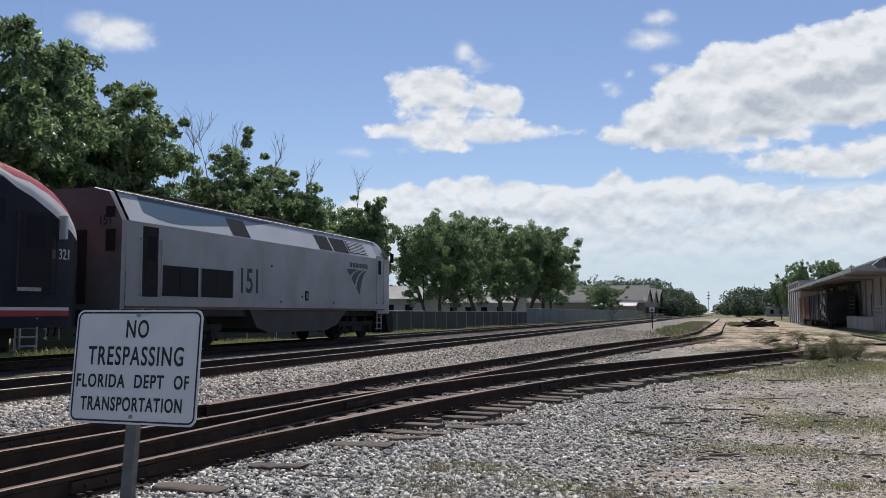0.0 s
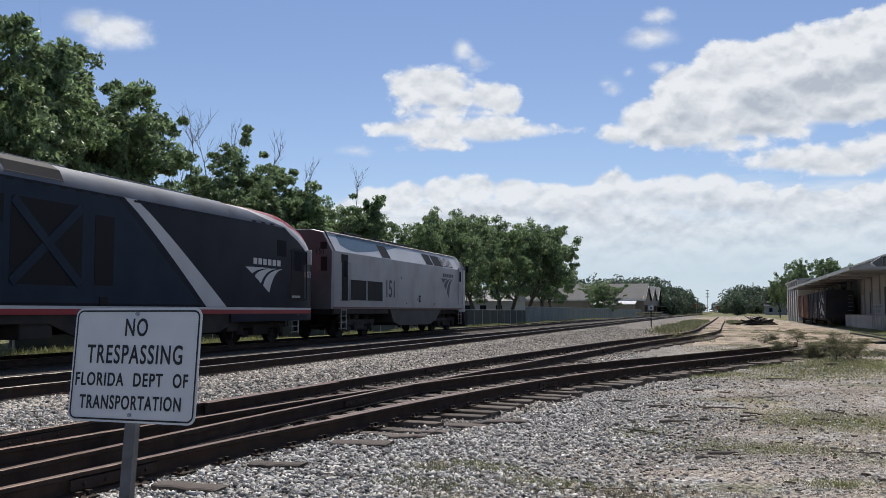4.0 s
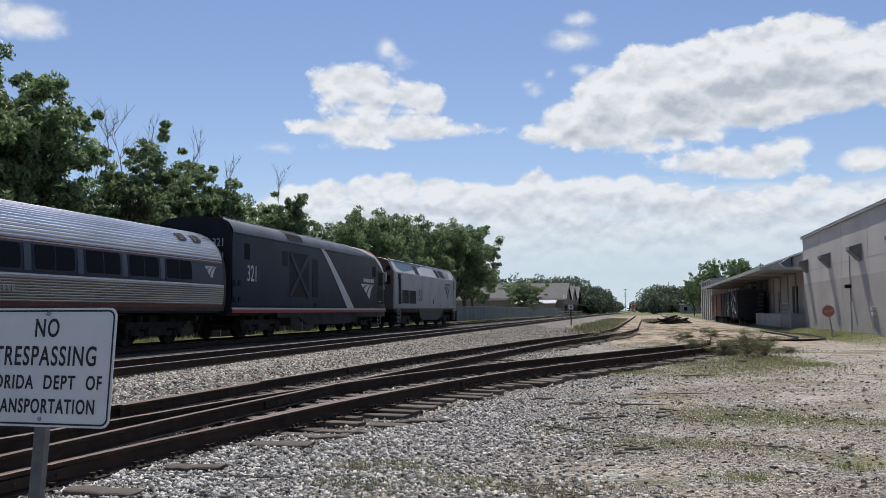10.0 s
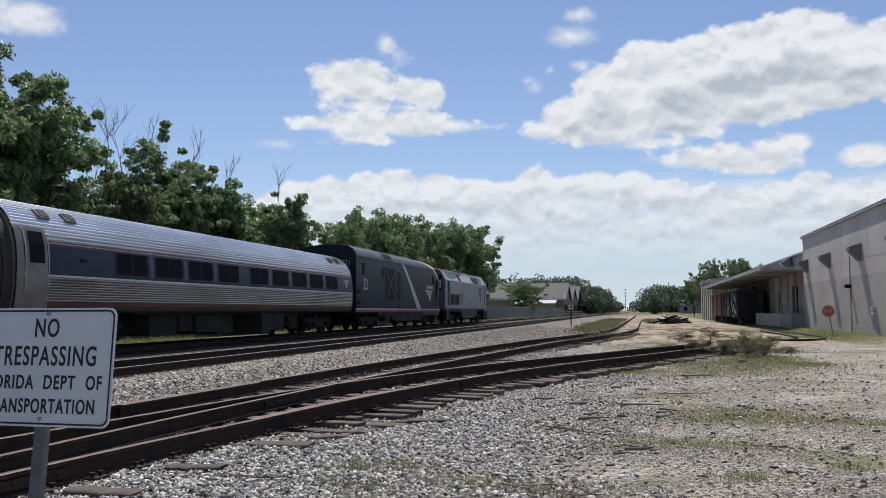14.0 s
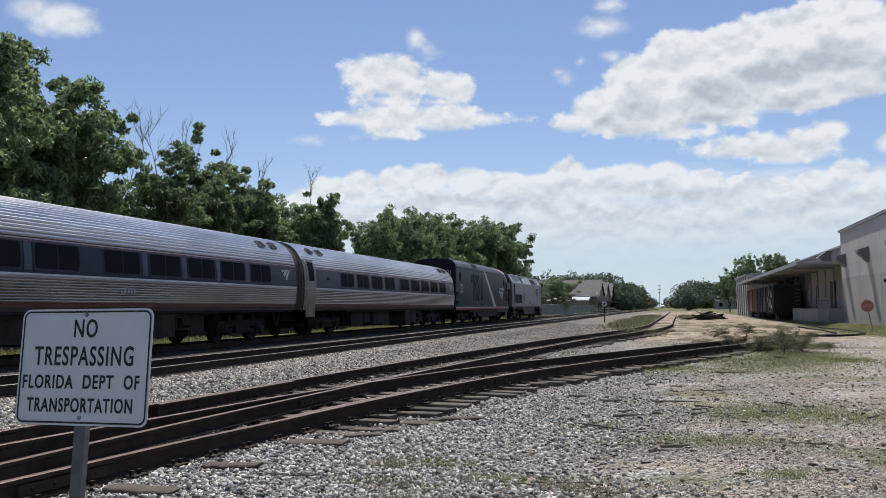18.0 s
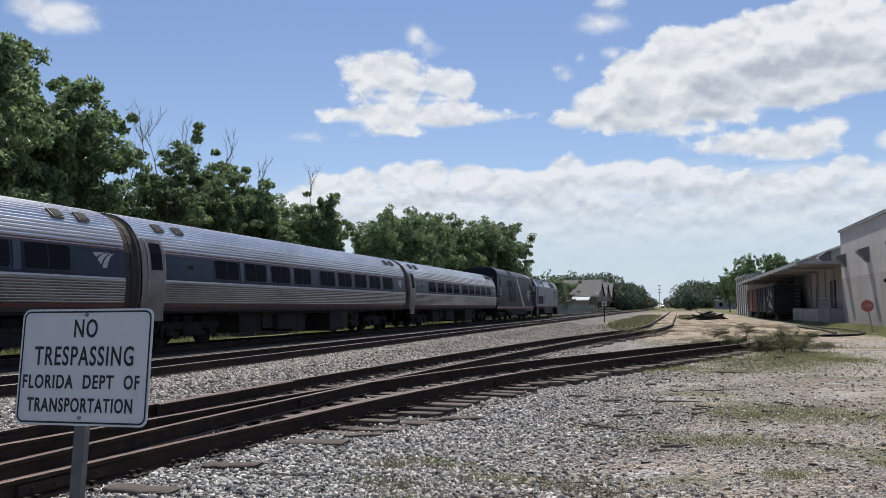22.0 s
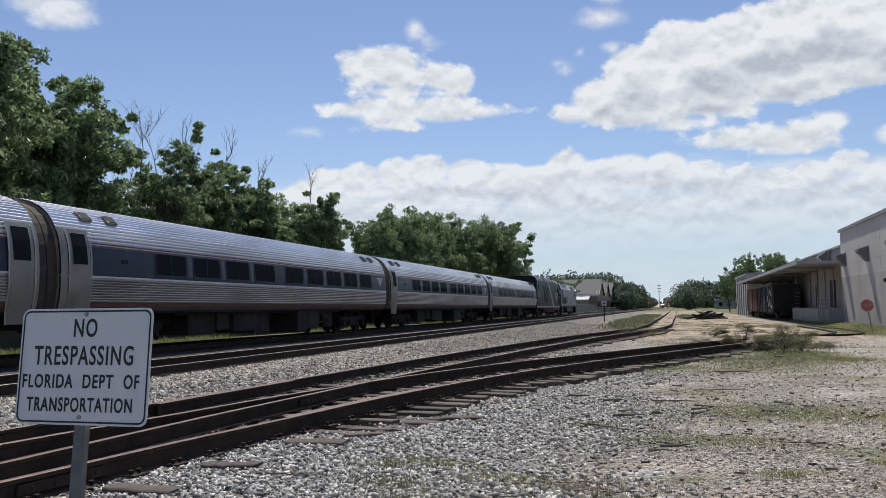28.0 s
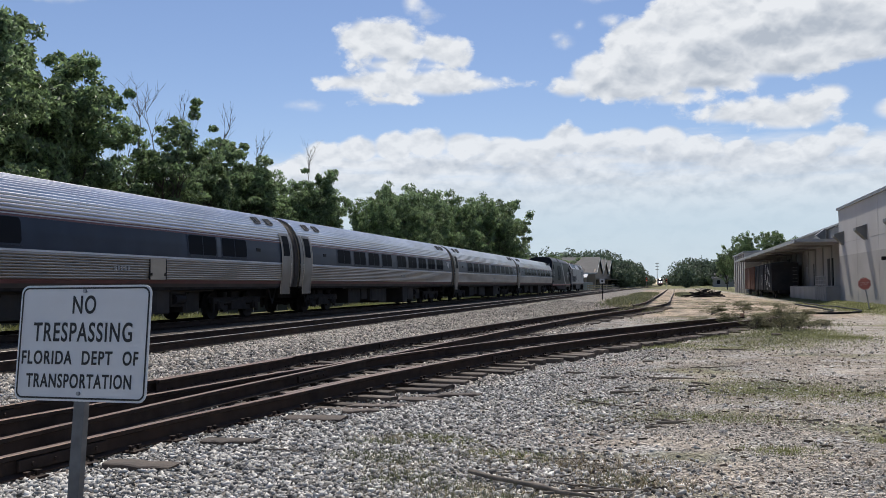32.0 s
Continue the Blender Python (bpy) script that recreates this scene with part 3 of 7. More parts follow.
def coach(offset, label, windows, doors, car_logo, odd):
    L = 26.01
    c = vehicle("passenger_coach", label, "railway coach", offset, "coaches of the train")
    y0, y1 = -(L - 0.38), -0.38
    for s in (1, -1):
        for nm, za, zb, mat, out in (("lower_panel", 1.30, 1.92, STEEL_LOW, 0), ("stripe", 1.20, 1.30, CAR_RED, 0.004), ("sill", 1.09, 1.20, CAR_SILL, 0),
                                     ("lower_panel", 1.92, 1.935, STEEL_LOW, 0), ("stripe", 1.935, 1.985, SIGN_WHITE, 0.006), ("window_band", 1.985, 2.72, CAR_NAVY, 0.0), ("stripe", 2.72, 2.77, CAR_RED, 0.004), ("stripe", 2.77, 2.80, WHITE, 0.0), ("stripe", 2.80, 2.83, CAR_RED, 0.004)):
            n = max(2, round((zb - za) / 0.05)) if nm == "window_band" else 2
            prof = [(s * (car_x(za + (zb - za) * i / n) + out), za + (zb - za) * i / n) for i in range(n + 1)]
            if nm == "lower_panel" and za < 1.9:
                prof = []
                k = 9
                for i in range(k):
                    za_, h = za + (zb - za) * i / k, (zb - za) / k
                    for f, o in ((0.0, -0.012), (0.14, 0.012), (0.5, 0.026), (0.86, 0.012)):
                        prof.append((s * (car_x(za_ + f * h) + o), za_ + f * h))
                prof.append((s * car_x(zb), zb))
            shell(nm, prof, (y0, y1), mat, c, smooth=nm == "window_band")
    # fluted roof in one skin
    arc = [(x, z) for x, z in CAR_HALF if z > 2.83]
    pts = [(car_x(2.83), 2.83)] + arc
    dense = []
    for (xa, za), (xb, zb) in zip(pts, pts[1:]):
        n = max(1, round(math.hypot(xb - xa, zb - za) / 0.02))
        dense += [(xa + (xb - xa) * i / n, za + (zb - za) * i / n) for i in range(n)]
    dense.append((0.0, 3.885))
    run, prof = 0.0, []
    for i, (x, z) in enumerate(dense):
        if i:
            run += math.hypot(x - dense[i - 1][0], z - dense[i - 1][1])
        o = 0.022 * abs(math.sin(math.pi * run / 0.098))
        nx, nz = x / 1.6, max(0.0, (z - 2.3) / 1.6)
        prof.append((x + nx * o, z + nz * o))
    full = prof + [(-x, z) for x, z in prof[-2::-1]]
    shell("roof", full, (y0, y1), STEEL, c, "fluted stainless roof", smooth=False)
    # ends
    ring = [(car_x(z), z) for z in (1.09, 1.35, 1.7, 2.05, 2.4, 2.72)] + arc
    ring = ring + [(-x, z) for x, z in ring[-2::-1]]
    for y in (y0, y1):
        part("end_wall", prism([(x * 0.985, z - 0.02 if z > 3 else z) for x, z in ring], "y", y - 0.02, y + 0.02), STEEL_LOW, c)
        so = 1 if y == y1 else -1
        part("diaphragm", prism([(x * 0.955, z * 0.98) for x, z in ring], "y", y + so * 0.02, y + so * 0.36), BELLOWS, c, "dark rubber gangway diaphragm")
    part("floor", box(-1.48, 1.48, y0 + 0.05, y1 - 0.05, 1.02, 1.12), DARK, c)
    # windows: dark panes in rounded frames
    for s in (1, -1):
        for (a, w), (b, _) in zip(windows, windows[1:]):
            if b - a - w < 0.9:
                mid = (a + w + b) / 2
                shell("window_post", [(s * (car_x(z) + 0.014), z) for z in (2.06, 2.2, 2.4, 2.6, 2.71)], (-mid - 0.13, -mid + 0.13), POST_GREY, c)
        for a, w in windows:
            window_unit(c, s, -a - w, -a, 2.10, 2.70)
        for a in doors:
            door_unit(c, s, -a - 0.40, -a + 0.40)
            ends = (y0, -a - 0.46) if a > 20 else (-a + 0.46, y1)
            shell("vestibule_panel", [(s * (car_x(z) + 0.03), z) for z in (1.09, 1.4, 1.7, 2.05, 2.4, 2.72, 2.95, 3.1)], ends, DOOR_STEEL, c, "plain steel panel beside the end door", True)
        for a in odd:
            b = bmesh.new()
            box(s * (car_x(2.42)) - 0.012, s * car_x(2.42) + 0.012, -a - 0.16, -a + 0.16, 2.34, 2.46, 0.008, b)
            part("number_window", b, BLACK, c)
        for a in (1.75, 2.75, L - 1.75, L - 2.85):
            vz = 3.50
            m = Matrix.Translation((s * 1.19, -a, vz)) @ Matrix.Rotation(s * radians(42), 4, "Y")
            fr = part("roof_vent", box(-0.16, 0.16, -0.21, 0.21, -0.03, 0.05, 0.01), DOOR_STEEL, c)
            fr.matrix_basis = m
            part("vent_grille", box(-0.13, 0.13, -0.175, 0.175, 0.03, 0.064), BLACK, fr)
        bars = bmesh.new()
        for i in range(5):
            box(s * car_x(1.62) + s * 0.022 - 0.006, s * car_x(1.62) + s * 0.022 + 0.006, -11.3 - i * 0.15, -11.2 - i * 0.15, 1.56, 1.68, 0, bars)
        part("lettering", bars, GALV, c)
        if not car_logo:
            x = car_x(1.6) + 0.03
            hatch = part("side_hatch", box(s * x - 0.006, s * x + 0.006, -10.22, -9.42, 1.31, 1.9), STEEL_LOW, c, "dull steel side hatch")
            for y in (-10.26, -9.42):
                part("seam", box(s * x - 0.012, s * x + 0.014, y, y + 0.04, 1.31, 1.9), DARK, hatch)
            for y in (-10.2, -9.5):
                part("hinge", box(s * x - 0.02, s * x + 0.03, y, y + 0.06, 1.42, 1.50), UNDER, hatch)
        if car_logo:
            swoosh(c, s, -1.34, 2.36, 0.92, 0.5, WHITE, car_x(2.36) + 0.006)
    underframe(c, y0, y1)
    return c


def window_unit(parent, s, ya, yb, za, zb):
    n = 4
    zs = [za + (zb - za) * i / n for i in range(n + 1)]
    f = shell("window", [(s * (car_x(z) + 0.012), z) for z in [za - 0.05, *zs, zb + 0.02]], (ya - 0.05, yb + 0.05), CAR_NAVY, parent)
    r = 0.055
    for a, b in ((ya, (ya + yb) / 2 - 0.018), ((ya + yb) / 2 + 0.018, yb)):
        out = []
        left, right = a == ya, b == yb
        prof = []
        for i in range(9):
            t = za + (zb - za) * i / 8
            d = min(t - za, zb - t)
            inset = r - math.sqrt(max(0, r * r - max(0, r - d) ** 2)) if d < r else 0.0
            prof.append((t, inset))
        verts, faces = [], []
        for t, ins in prof:
            x = s * (car_x(t) + 0.018)
            verts += [(x, a + (ins if left else 0), t), (x, b - (ins if right else 0), t)]
        for i in range(8):
            faces.append((2 * i, 2 * i + 1, 2 * i + 3, 2 * i + 2))
        attach(new("pane", mesh_of("pane", verts, faces, GLASS, True)), f)
    b = bmesh.new()
    x = s * (car_x(za) + 0.016)
    box(x - 0.014, x + 0.014, ya - 0.03, yb + 0.03, za - 0.045, za - 0.015, 0, b)
    part("sill", b, CAR_NAVY, f)


def door_unit(parent, s, ya, yb):
    d = shell("door", [(s * (car_x(max(1.09, z)) + 0.034), z) for z in (0.80, 1.09, 1.4, 1.7, 2.05, 2.4, 2.72, 2.95, 3.12)], (ya, yb), DOOR_STEEL, parent, "dull steel side door", True)
    shell("pane", [(s * (car_x(z) + 0.042), z) for z in (2.25, 2.4, 2.6, 2.72, 2.9, 3.02)], (ya + 0.12, yb - 0.12), GLASS, d)
    for y in (ya - 0.05, yb + 0.01):
        shell("door_post", [(s * (car_x(max(1.09, z)) + 0.047), z) for z in (0.80, 1.09, 1.7, 2.4, 2.72, 2.95, 3.14)], (y, y + 0.05), STEEL_LOW, d)


def swoosh(parent, s, yc, zc, w, h, mat, x):
    """Three blades, broad along a slanting edge, that sweep up to points along the top: the operator's mark as a plain shape."""
    bm = bmesh.new()
    for t0, t1, tip in ((0.0, 0.27, 0.66), (0.37, 0.63, 0.84), (0.73, 1.0, 1.0)):
        rows = []
        for t, end, bend in ((t0, (tip, 1.0), 0.16), (t1, (tip, 0.985), 0.30)):
            b = (0.64 * t, 1.0 - t * 1.0 if t > 0.01 else 0.97)
            c = (b[0] + bend * (end[0] - b[0]), end[1] - 0.10 * t)
            rows.append([((1 - u) ** 2 * b[0] + 2 * u * (1 - u) * c[0] + u * u * end[0], (1 - u) ** 2 * b[1] + 2 * u * (1 - u) * c[1] + u * u * end[1]) for u in (i / 9 for i in range(10))])
        vs = [[bm.verts.new((s * x, yc + (u - 0.5) * w, zc + (v - 0.5) * h)) for u, v in r] for r in rows]
        for i in range(9):
            bm.faces.new((vs[0][i], vs[0][i + 1], vs[1][i + 1], vs[1][i]))
    return part("emblem", bm, mat, parent)


def word_bars(parent, s, yc, zc, w, h, mat, x):
    """A brand word as plain blocks of its size."""
    bm = bmesh.new()
    n = 6
    for i in range(n):
        a = yc - w / 2 + w * i / n
        box(s * x - 0.003, s * x + 0.003, a, a + w / n * 0.72, zc - h / 2, zc + h / 2, 0, bm)
    return part("lettering", bm, mat, parent)


def wheel_mesh(r):
    bm = bmesh.new()
    for s in (-1, 1):
        cyl((s * 0.69, 0, 0), (s * 0.82, 0, 0), r, bm, 24)
        cyl((s * 0.66, 0, 0), (s * 0.69, 0, 0), r + 0.03, bm, 24)
        cyl((s * 0.82, 0, 0), (s * 0.90, 0, 0), 0.14, bm, 10)
        for k in range(3):
            a = 2 * math.pi * k / 3
            box(s * 0.82 - 0.004, s * 0.82 + 0.012, math.cos(a) * r * 0.55 - 0.04, math.cos(a) * r * 0.55 + 0.04, math.sin(a) * r * 0.55 - 0.04, math.sin(a) * r * 0.55 + 0.04, 0, bm)
    cyl((-0.9, 0, 0), (0.9, 0, 0), 0.08, bm, 10)
    me = bpy.data.meshes.new("wheelset")
    bm.to_mesh(me)
    bm.free()
    me.materials.append(DARK)
    return me


WHEEL_R = 0.457
WHEEL = wheel_mesh(WHEEL_R)
WHEELSETS = []


def bogie(parent, y, base, axles=2, frame_mat=None):
    bm = bmesh.new()
    for s in (-1, 1):
        box(s * 1.02 - 0.09, s * 1.02 + 0.09, y - base / 2 - 0.45, y + base / 2 + 0.45, 0.52, 0.74, 0.03, bm)
        box(s * 1.02 - 0.12, s * 1.02 + 0.12, y - 0.55, y + 0.55, 0.30, 0.62, 0.03, bm)
        for k in (-1, 1):
            yy = y + k * base / 2
            box(s * 1.02 - 0.13, s * 1.02 + 0.13, yy - 0.2, yy + 0.2, 0.32, 0.62, 0.04, bm)
            cyl((s * 1.02, yy - k * 0.42, 0.55), (s * 1.02, yy - k * 0.42, 0.92), 0.10, bm, 10)
        for k in (-1, 1):
            yy = y + k * base / 2
            box(s * 1.0 - 0.05, s * 1.0 + 0.05, yy + k * 0.30 - 0.05, yy + k * 0.30 + 0.05, 0.22, 0.72, 0, bm)
            box(s * 1.0 - 0.06, s * 1.0 + 0.06, yy - k * 0.62, yy - k * 0.30, 0.26, 0.46, 0.02, bm)
            cyl((s * 1.1, yy, 0.47), (s * 1.17, yy, 0.47), 0.13, bm, 12)
    box(-1.0, 1.0, y - 0.3, y + 0.3, 0.55, 0.95, 0.03, bm)
    b = part("bogie", bm, frame_mat or DARK, parent)
    for k in (-1, 1):
        w = attach(new("wheelset", WHEEL), b)
        w.matrix_basis = pose(0, y + k * base / 2, WHEEL_R)
        WHEELSETS.append((w, y + k * base / 2))
    return b


def underframe(c, y0, y1):
    for y in (y1 - 3.55, y0 + 3.55):
        bogie(c, y, 2.59)
    rnd = random.Random(3)
    y = y1 - 6.2
    while y > y0 + 7.0:
        w = rnd.uniform(0.7, 1.9)
        deep = rnd.uniform(0.55, 0.90)
        if rnd.random() > 0.12:
            half = rnd.choice((1.42, 1.36, 1.25, 1.1))
            e = part("equipment_box", box(-half, half, y - w, y, 1.05 - deep, 1.03, 0.025), UNDER, c)
            for s in (1, -1):
                if w > 0.9:
                    lid = part("access_lid", box(s * half - 0.012, s * half + 0.012, y - w + 0.12, y - w / 2 - 0.03, 1.12 - deep, 0.95), UNDER, e)
                    part("latch", box(s * half - 0.03, s * half + 0.03, y - w * 0.75 - 0.04, y - w * 0.75 + 0.04, 0.88, 0.92), DARK, lid)
                elif rnd.random() < 0.6:
                    part("air_tank", cyl((s * (half + 0.02), y - w + 0.1, 0.72), (s * (half + 0.02), y - 0.1, 0.72), 0.15, None, 12), DARK, e)
        y -= w + rnd.uniform(0.04, 0.3)
    part("centre_sill", box(-0.45, 0.45, y0 + 0.4, y1 - 0.4, 0.62, 1.03, 0.02), DARK, c)
    for s in (-1, 1):
        part("brake_pipe", cyl((s * 1.25, y0 + 5.6, 0.98), (s * 1.25, y1 - 5.6, 0.98), 0.035, None, 6), UNDER, c)
    for ye, so in ((y1, 1), (y0, -1)):
        part("coupler", box(-0.13, 0.13, min(ye, ye + so * 0.5), max(ye, ye + so * 0.5), 0.72, 1.0, 0.03), DARK, c)
        for s in (-1, 1):
            bm = bmesh.new()
            cyl((s * 1.3, ye - so * 1.55, 1.05), (s * 1.3, ye - so * 1.2, 0.45), 0.025, bm, 6)
            cyl((s * 1.3, ye - so * 0.85, 1.05), (s * 1.3, ye - so * 1.2, 0.45), 0.025, bm, 6)
            part("step_bracket", bm, UNDER, c)


STD = [(2.67, 1.6), (4.75, 1.6), (6.82, 1.6), (8.9, 1.6), (11.0, 1.6), (13.62, 1.6), (15.7, 1.6), (17.78, 1.6), (19.87, 1.6)]
coach(42.83, "stainless fluted passenger coach with navy window band behind the locomotive", STD, [24.9], True, [23.0])
coach(68.84, "stainless fluted passenger coach with navy window band and red stripes", STD, [24.9], True, [23.0])
coach(94.85, "stainless fluted passenger coach with navy window band and red stripes", STD, [24.9], True, [23.0])
coach(120.86, "stainless fluted lounge coach with few windows in a navy band", [(4.25, 1.75), (6.4, 1.7), (15.4, 1.7), (17.5, 1.7)], [0.95, 25.0], False, [3.3])



# ---- grey leading locomotive ----
def panel_on_side(name, parent, s, off_a, off_b, za, zb, mat, x=1.52, proud=0.006, label=""):
    """Thin raised panel on the flat side, between distances from the front coupler."""
    return part(name, box(min(s * (x - 0.02), s * (x + proud)), max(s * (x - 0.02), s * (x + proud)), -off_b, -off_a, za, zb), mat, parent, label)


def slope_panel(name, parent, s, off_a, off_b, za, zb, mat, lift, line):
    (xa, z0), (xb, z1) = line
    f = lambda z: xa + (xb - xa) * (z - z0) / (z1 - z0)
    return shell(name, [(s * (f(za) + lift), za + lift * 0.4), (s * (f(zb) + lift), zb + lift * 0.4)], (-off_b, -off_a), mat, parent)


def ladder(parent, s, off, za, zb, x=1.50, w=0.42, n=3):
    ya, yb = -off - w / 2, -off + w / 2
    lad = part("step_ladder", box(s * x - 0.02, s * x + 0.02, ya - 0.02, ya + 0.02, za, zb), GALV, parent)
    part("side_rail", box(s * x - 0.02, s * x + 0.02, yb - 0.02, yb + 0.02, za, zb), GALV, lad)
    for i in range(n):
        z = za + 0.04 + (zb - za - 0.1) * i / max(1, n - 1)
        part("rung", box(s * x - 0.10, s * x + 0.03, ya, yb, z, z + 0.03), GALV, lad)
    return lad


def grab_rail(parent, s, off, za, zb, x=1.52, mat=GALV):
    bm = cyl((s * (x + 0.06), -off, za), (s * (x + 0.06), -off, zb), 0.018, None, 6)
    for z in (za, zb):
        cyl((s * (x - 0.01), -off, z), (s * (x + 0.06), -off, z), 0.018, bm, 6)
    return part("grab_rail", bm, mat, parent)


def end_hoses(parent, y, so):
    for x in (-0.6, -0.35, 0.4, 0.65):
        pts = [Vector((x, y, 1.0)), Vector((x, y + so * 0.16, 0.85)), Vector((x * 0.9, y + so * 0.2, 0.6)), Vector((x * 0.8, y + so * 0.3, 0.5))]
        v, f = tube(pts, [0.025] * 4, 6)
        attach(new("hose", mesh_of("hose", v, f, BLACK, True)), parent)


def grey_locomotive():
    c = vehicle("locomotive", "silver-grey diesel locomotive with blue roof flash leading the train", "locomotive", 0.0)
    r, fr = -20.3, -3.0
    LINE = ((1.52, 3.43), (1.10, 4.18))
    for s in (1, -1):
        shell("side_panel", [(s * 1.50, 1.18), (s * 1.52, 1.24), (s * 1.52, 3.43)], (r, fr), LOCO_GREY, c)
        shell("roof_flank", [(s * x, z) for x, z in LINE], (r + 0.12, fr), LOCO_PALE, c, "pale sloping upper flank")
        # blue flash on the upper flank, deep at the rear and running out forwards
        verts, faces = [], []
        for i in range(15):
            off = 19.4 - i * 0.52
            low = 3.47 + (4.12 - 3.47) * max(0.0, (i / 14)) ** 1.6 + (0.5 * max(0, 1 - i / 3)) ** 2
            for z in (min(low, 4.12), 4.14):
                verts.append((s * (1.52 - 0.56 * (z - 3.43) + 0.005), -off, z + 0.002))
        faces = [(2 * i, 2 * i + 1, 2 * i + 3, 2 * i + 2) for i in range(14)]
        attach(new("paint_flash", mesh_of("paint_flash", verts, faces, LOCO_BLUE)), c, "steel-blue painted flash")
        for a, b in ((14.02, 15.1), (7.68, 8.86), (6.06, 7.55)):
            slope_panel("radiator_opening", c, s, a, b, 3.46, 4.02, BLACK, 0.008, LINE)
        lv = slope_panel("louvre_panel", c, s, 4.08, 5.98, 3.5, 4.0, UNDER, 0.006, LINE)
        for i in range(7):
            z = 3.53 + i * 0.066
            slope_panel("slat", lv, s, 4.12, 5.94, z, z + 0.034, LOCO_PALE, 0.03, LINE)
        shell("gutter", [(s * 1.13, 4.16), (s * 1.16, 4.19), (s * 1.08, 4.22)], (r + 0.1, fr + 0.6), WHITE, c)
        panel_on_side("stripe", c, s, 2.2, 20.3, 1.20, 1.255, CAR_RED, 1.52, 0.004)
        d = panel_on_side("door", c, s, 18.95, 19.62, 1.50, 3.34, DARK, 1.52, 0.004, "dark recessed side door")
        panel_on_side("pane", d, s, 19.05, 19.4, 2.45, 3.1, GLASS, 1.53, 0.004)
        for o in (18.86, 19.74):
            grab_rail(c, s, o, 1.52, 3.0)
        for a, b in ((17.03, 18.76), (15.12, 16.88)):
            w = panel_on_side("air_intake", c, s, a, b, 1.53, 2.36, BLACK, 1.52, 0.004, "dark air-intake grille")
            panel_on_side("divider", w, s, (a + b) / 2 - 0.015, (a + b) / 2 + 0.015, 1.53, 2.36, UNDER, 1.53, 0.006)
            bm = bmesh.new()
            for o in (a - 0.03, b + 0.01):
                box(s * 1.53 - 0.01, s * 1.53 + 0.012, -o - 0.02, -o, 1.51, 2.38, 0, bm)
            for z in (1.50, 2.36):
                box(s * 1.53 - 0.01, s * 1.53 + 0.012, -b, -a, z, z + 0.02, 0, bm)
            part("frame", bm, LOCO_GREY, w)
        turn = Matrix.Rotation(s * radians(90), 4, "Z") @ Matrix.Rotation(radians(90), 4, "X")
        lettering("running_number", "151", 1.08, LOCO_MARK, c, Matrix.Translation((s * 1.526, -14.1, 2.05)) @ turn, 0.002, 0.88, 0.016)
        swoosh(c, s, -5.35, 2.33, 2.15, 1.05, LOCO_MARK, 1.527)
        word_bars(c, s, -5.1, 3.02, 1.95, 0.19, LOCO_MARK, 1.527)
        h = panel_on_side("fuel_hatch", c, s, 9.85, 10.12, 1.52, 1.86, BLACK, 1.52, 0.01)
        panel_on_side("latch", h, s, 9.95, 10.02, 1.6, 1.78, GALV, 1.53, 0.015)
        for o, z in ((11.9, 1.42), (7.6, 1.42), (12.6, 2.6), (10.3, 1.62)):
            panel_on_side("jack_pad", c, s, o, o + 0.09, z, z + 0.07, BLACK, 1.52, 0.008)
        panel_on_side("access_door", c, s, 12.35, 13.25, 1.45, 3.2, LOCO_GREY, 1.52, 0.007)
        cd = panel_on_side("door", c, s, 2.52, 3.12, 1.45, 3.55, LOCO_GREY, 1.50, 0.035, "grey cab door")
        panel_on_side("pane", cd, s, 2.65, 3.0, 2.75, 3.35, GLASS, 1.53, 0.008)
        for o in (2.42, 3.24):
            grab_rail(c, s, o, 1.5, 3.5)
        for o in (2.8, 19.3):
            ladder(c, s, o, 0.35, 1.18, 1.5, 0.5, 4)
        # skirt and tank
        part("skirt", prism([(-20.2, 1.2), (-14.3, 1.2), (-14.3, 0.98), (-20.2, 0.98)], "x", s * 1.44 - 0.03, s * 1.44 + 0.03), UNDER, c)
    part("fuel_tank", prism([(-13.9, 1.19), (-6.1, 1.19), (-7.1, 0.62), (-8.1, 0.42), (-12.6, 0.42), (-13.4, 0.6)], "x", -1.42, 1.42), TANK, c, "travel-stained grey fuel tank")
    roof = [(1.10, 4.18), (1.02, 4.26), (0.6, 4.31), (0, 4.33)]
    shell("roof", roof + [(-x, z) for x, z in roof[-2::-1]], (r + 0.12, fr), UNDER, c)
    for a, b in ((9.4, 12.4), (13.0, 13.9), (15.6, 17.6)):
        part("roof_hatch", box(-0.75, 0.75, -b, -a, 4.25, 4.41, 0.03), UNDER, c)
    part("exhaust", box(-0.3, 0.3, -11.6, -10.6, 4.38, 4.5, 0.03), DARK, c)
    # rear end with bevelled corners
    ring = [(1.50, 1.18), (1.52, 3.43), (1.10, 4.18), (0.6, 4.30)]
    ring = ring + [(-x, z) for x, z in ring[::-1]]
    end = part("rear_wall", prism([(x * 0.97, z - 0.02) for x, z in ring], "y", r - 0.12, r), END_GRIME, c, "soot-stained rear wall")
    k = len(ring)
    cv = [(x, r, z) for x, z in ring] + [(x * 0.97, r - 0.12, z - 0.02) for x, z in ring]
    attach(new("corner_trim", mesh_of("corner_trim", cv, [(i, i + 1, k + i + 1, k + i) for i in range(k - 1)], LOCO_GREY)), c)
    for x0, x1, z0, z1 in ((-0.42, 0.42, 1.3, 3.2), (1.02, 1.28, 2.65, 3.2), (1.0, 1.26, 3.5, 3.78), (-1.28, -1.02, 2.65, 3.2), (-0.75, -0.45, 3.6, 3.9)):
        part("rear_opening", box(x0, x1, r - 0.16, r - 0.1, z0, z1, 0.01), BLACK, end)
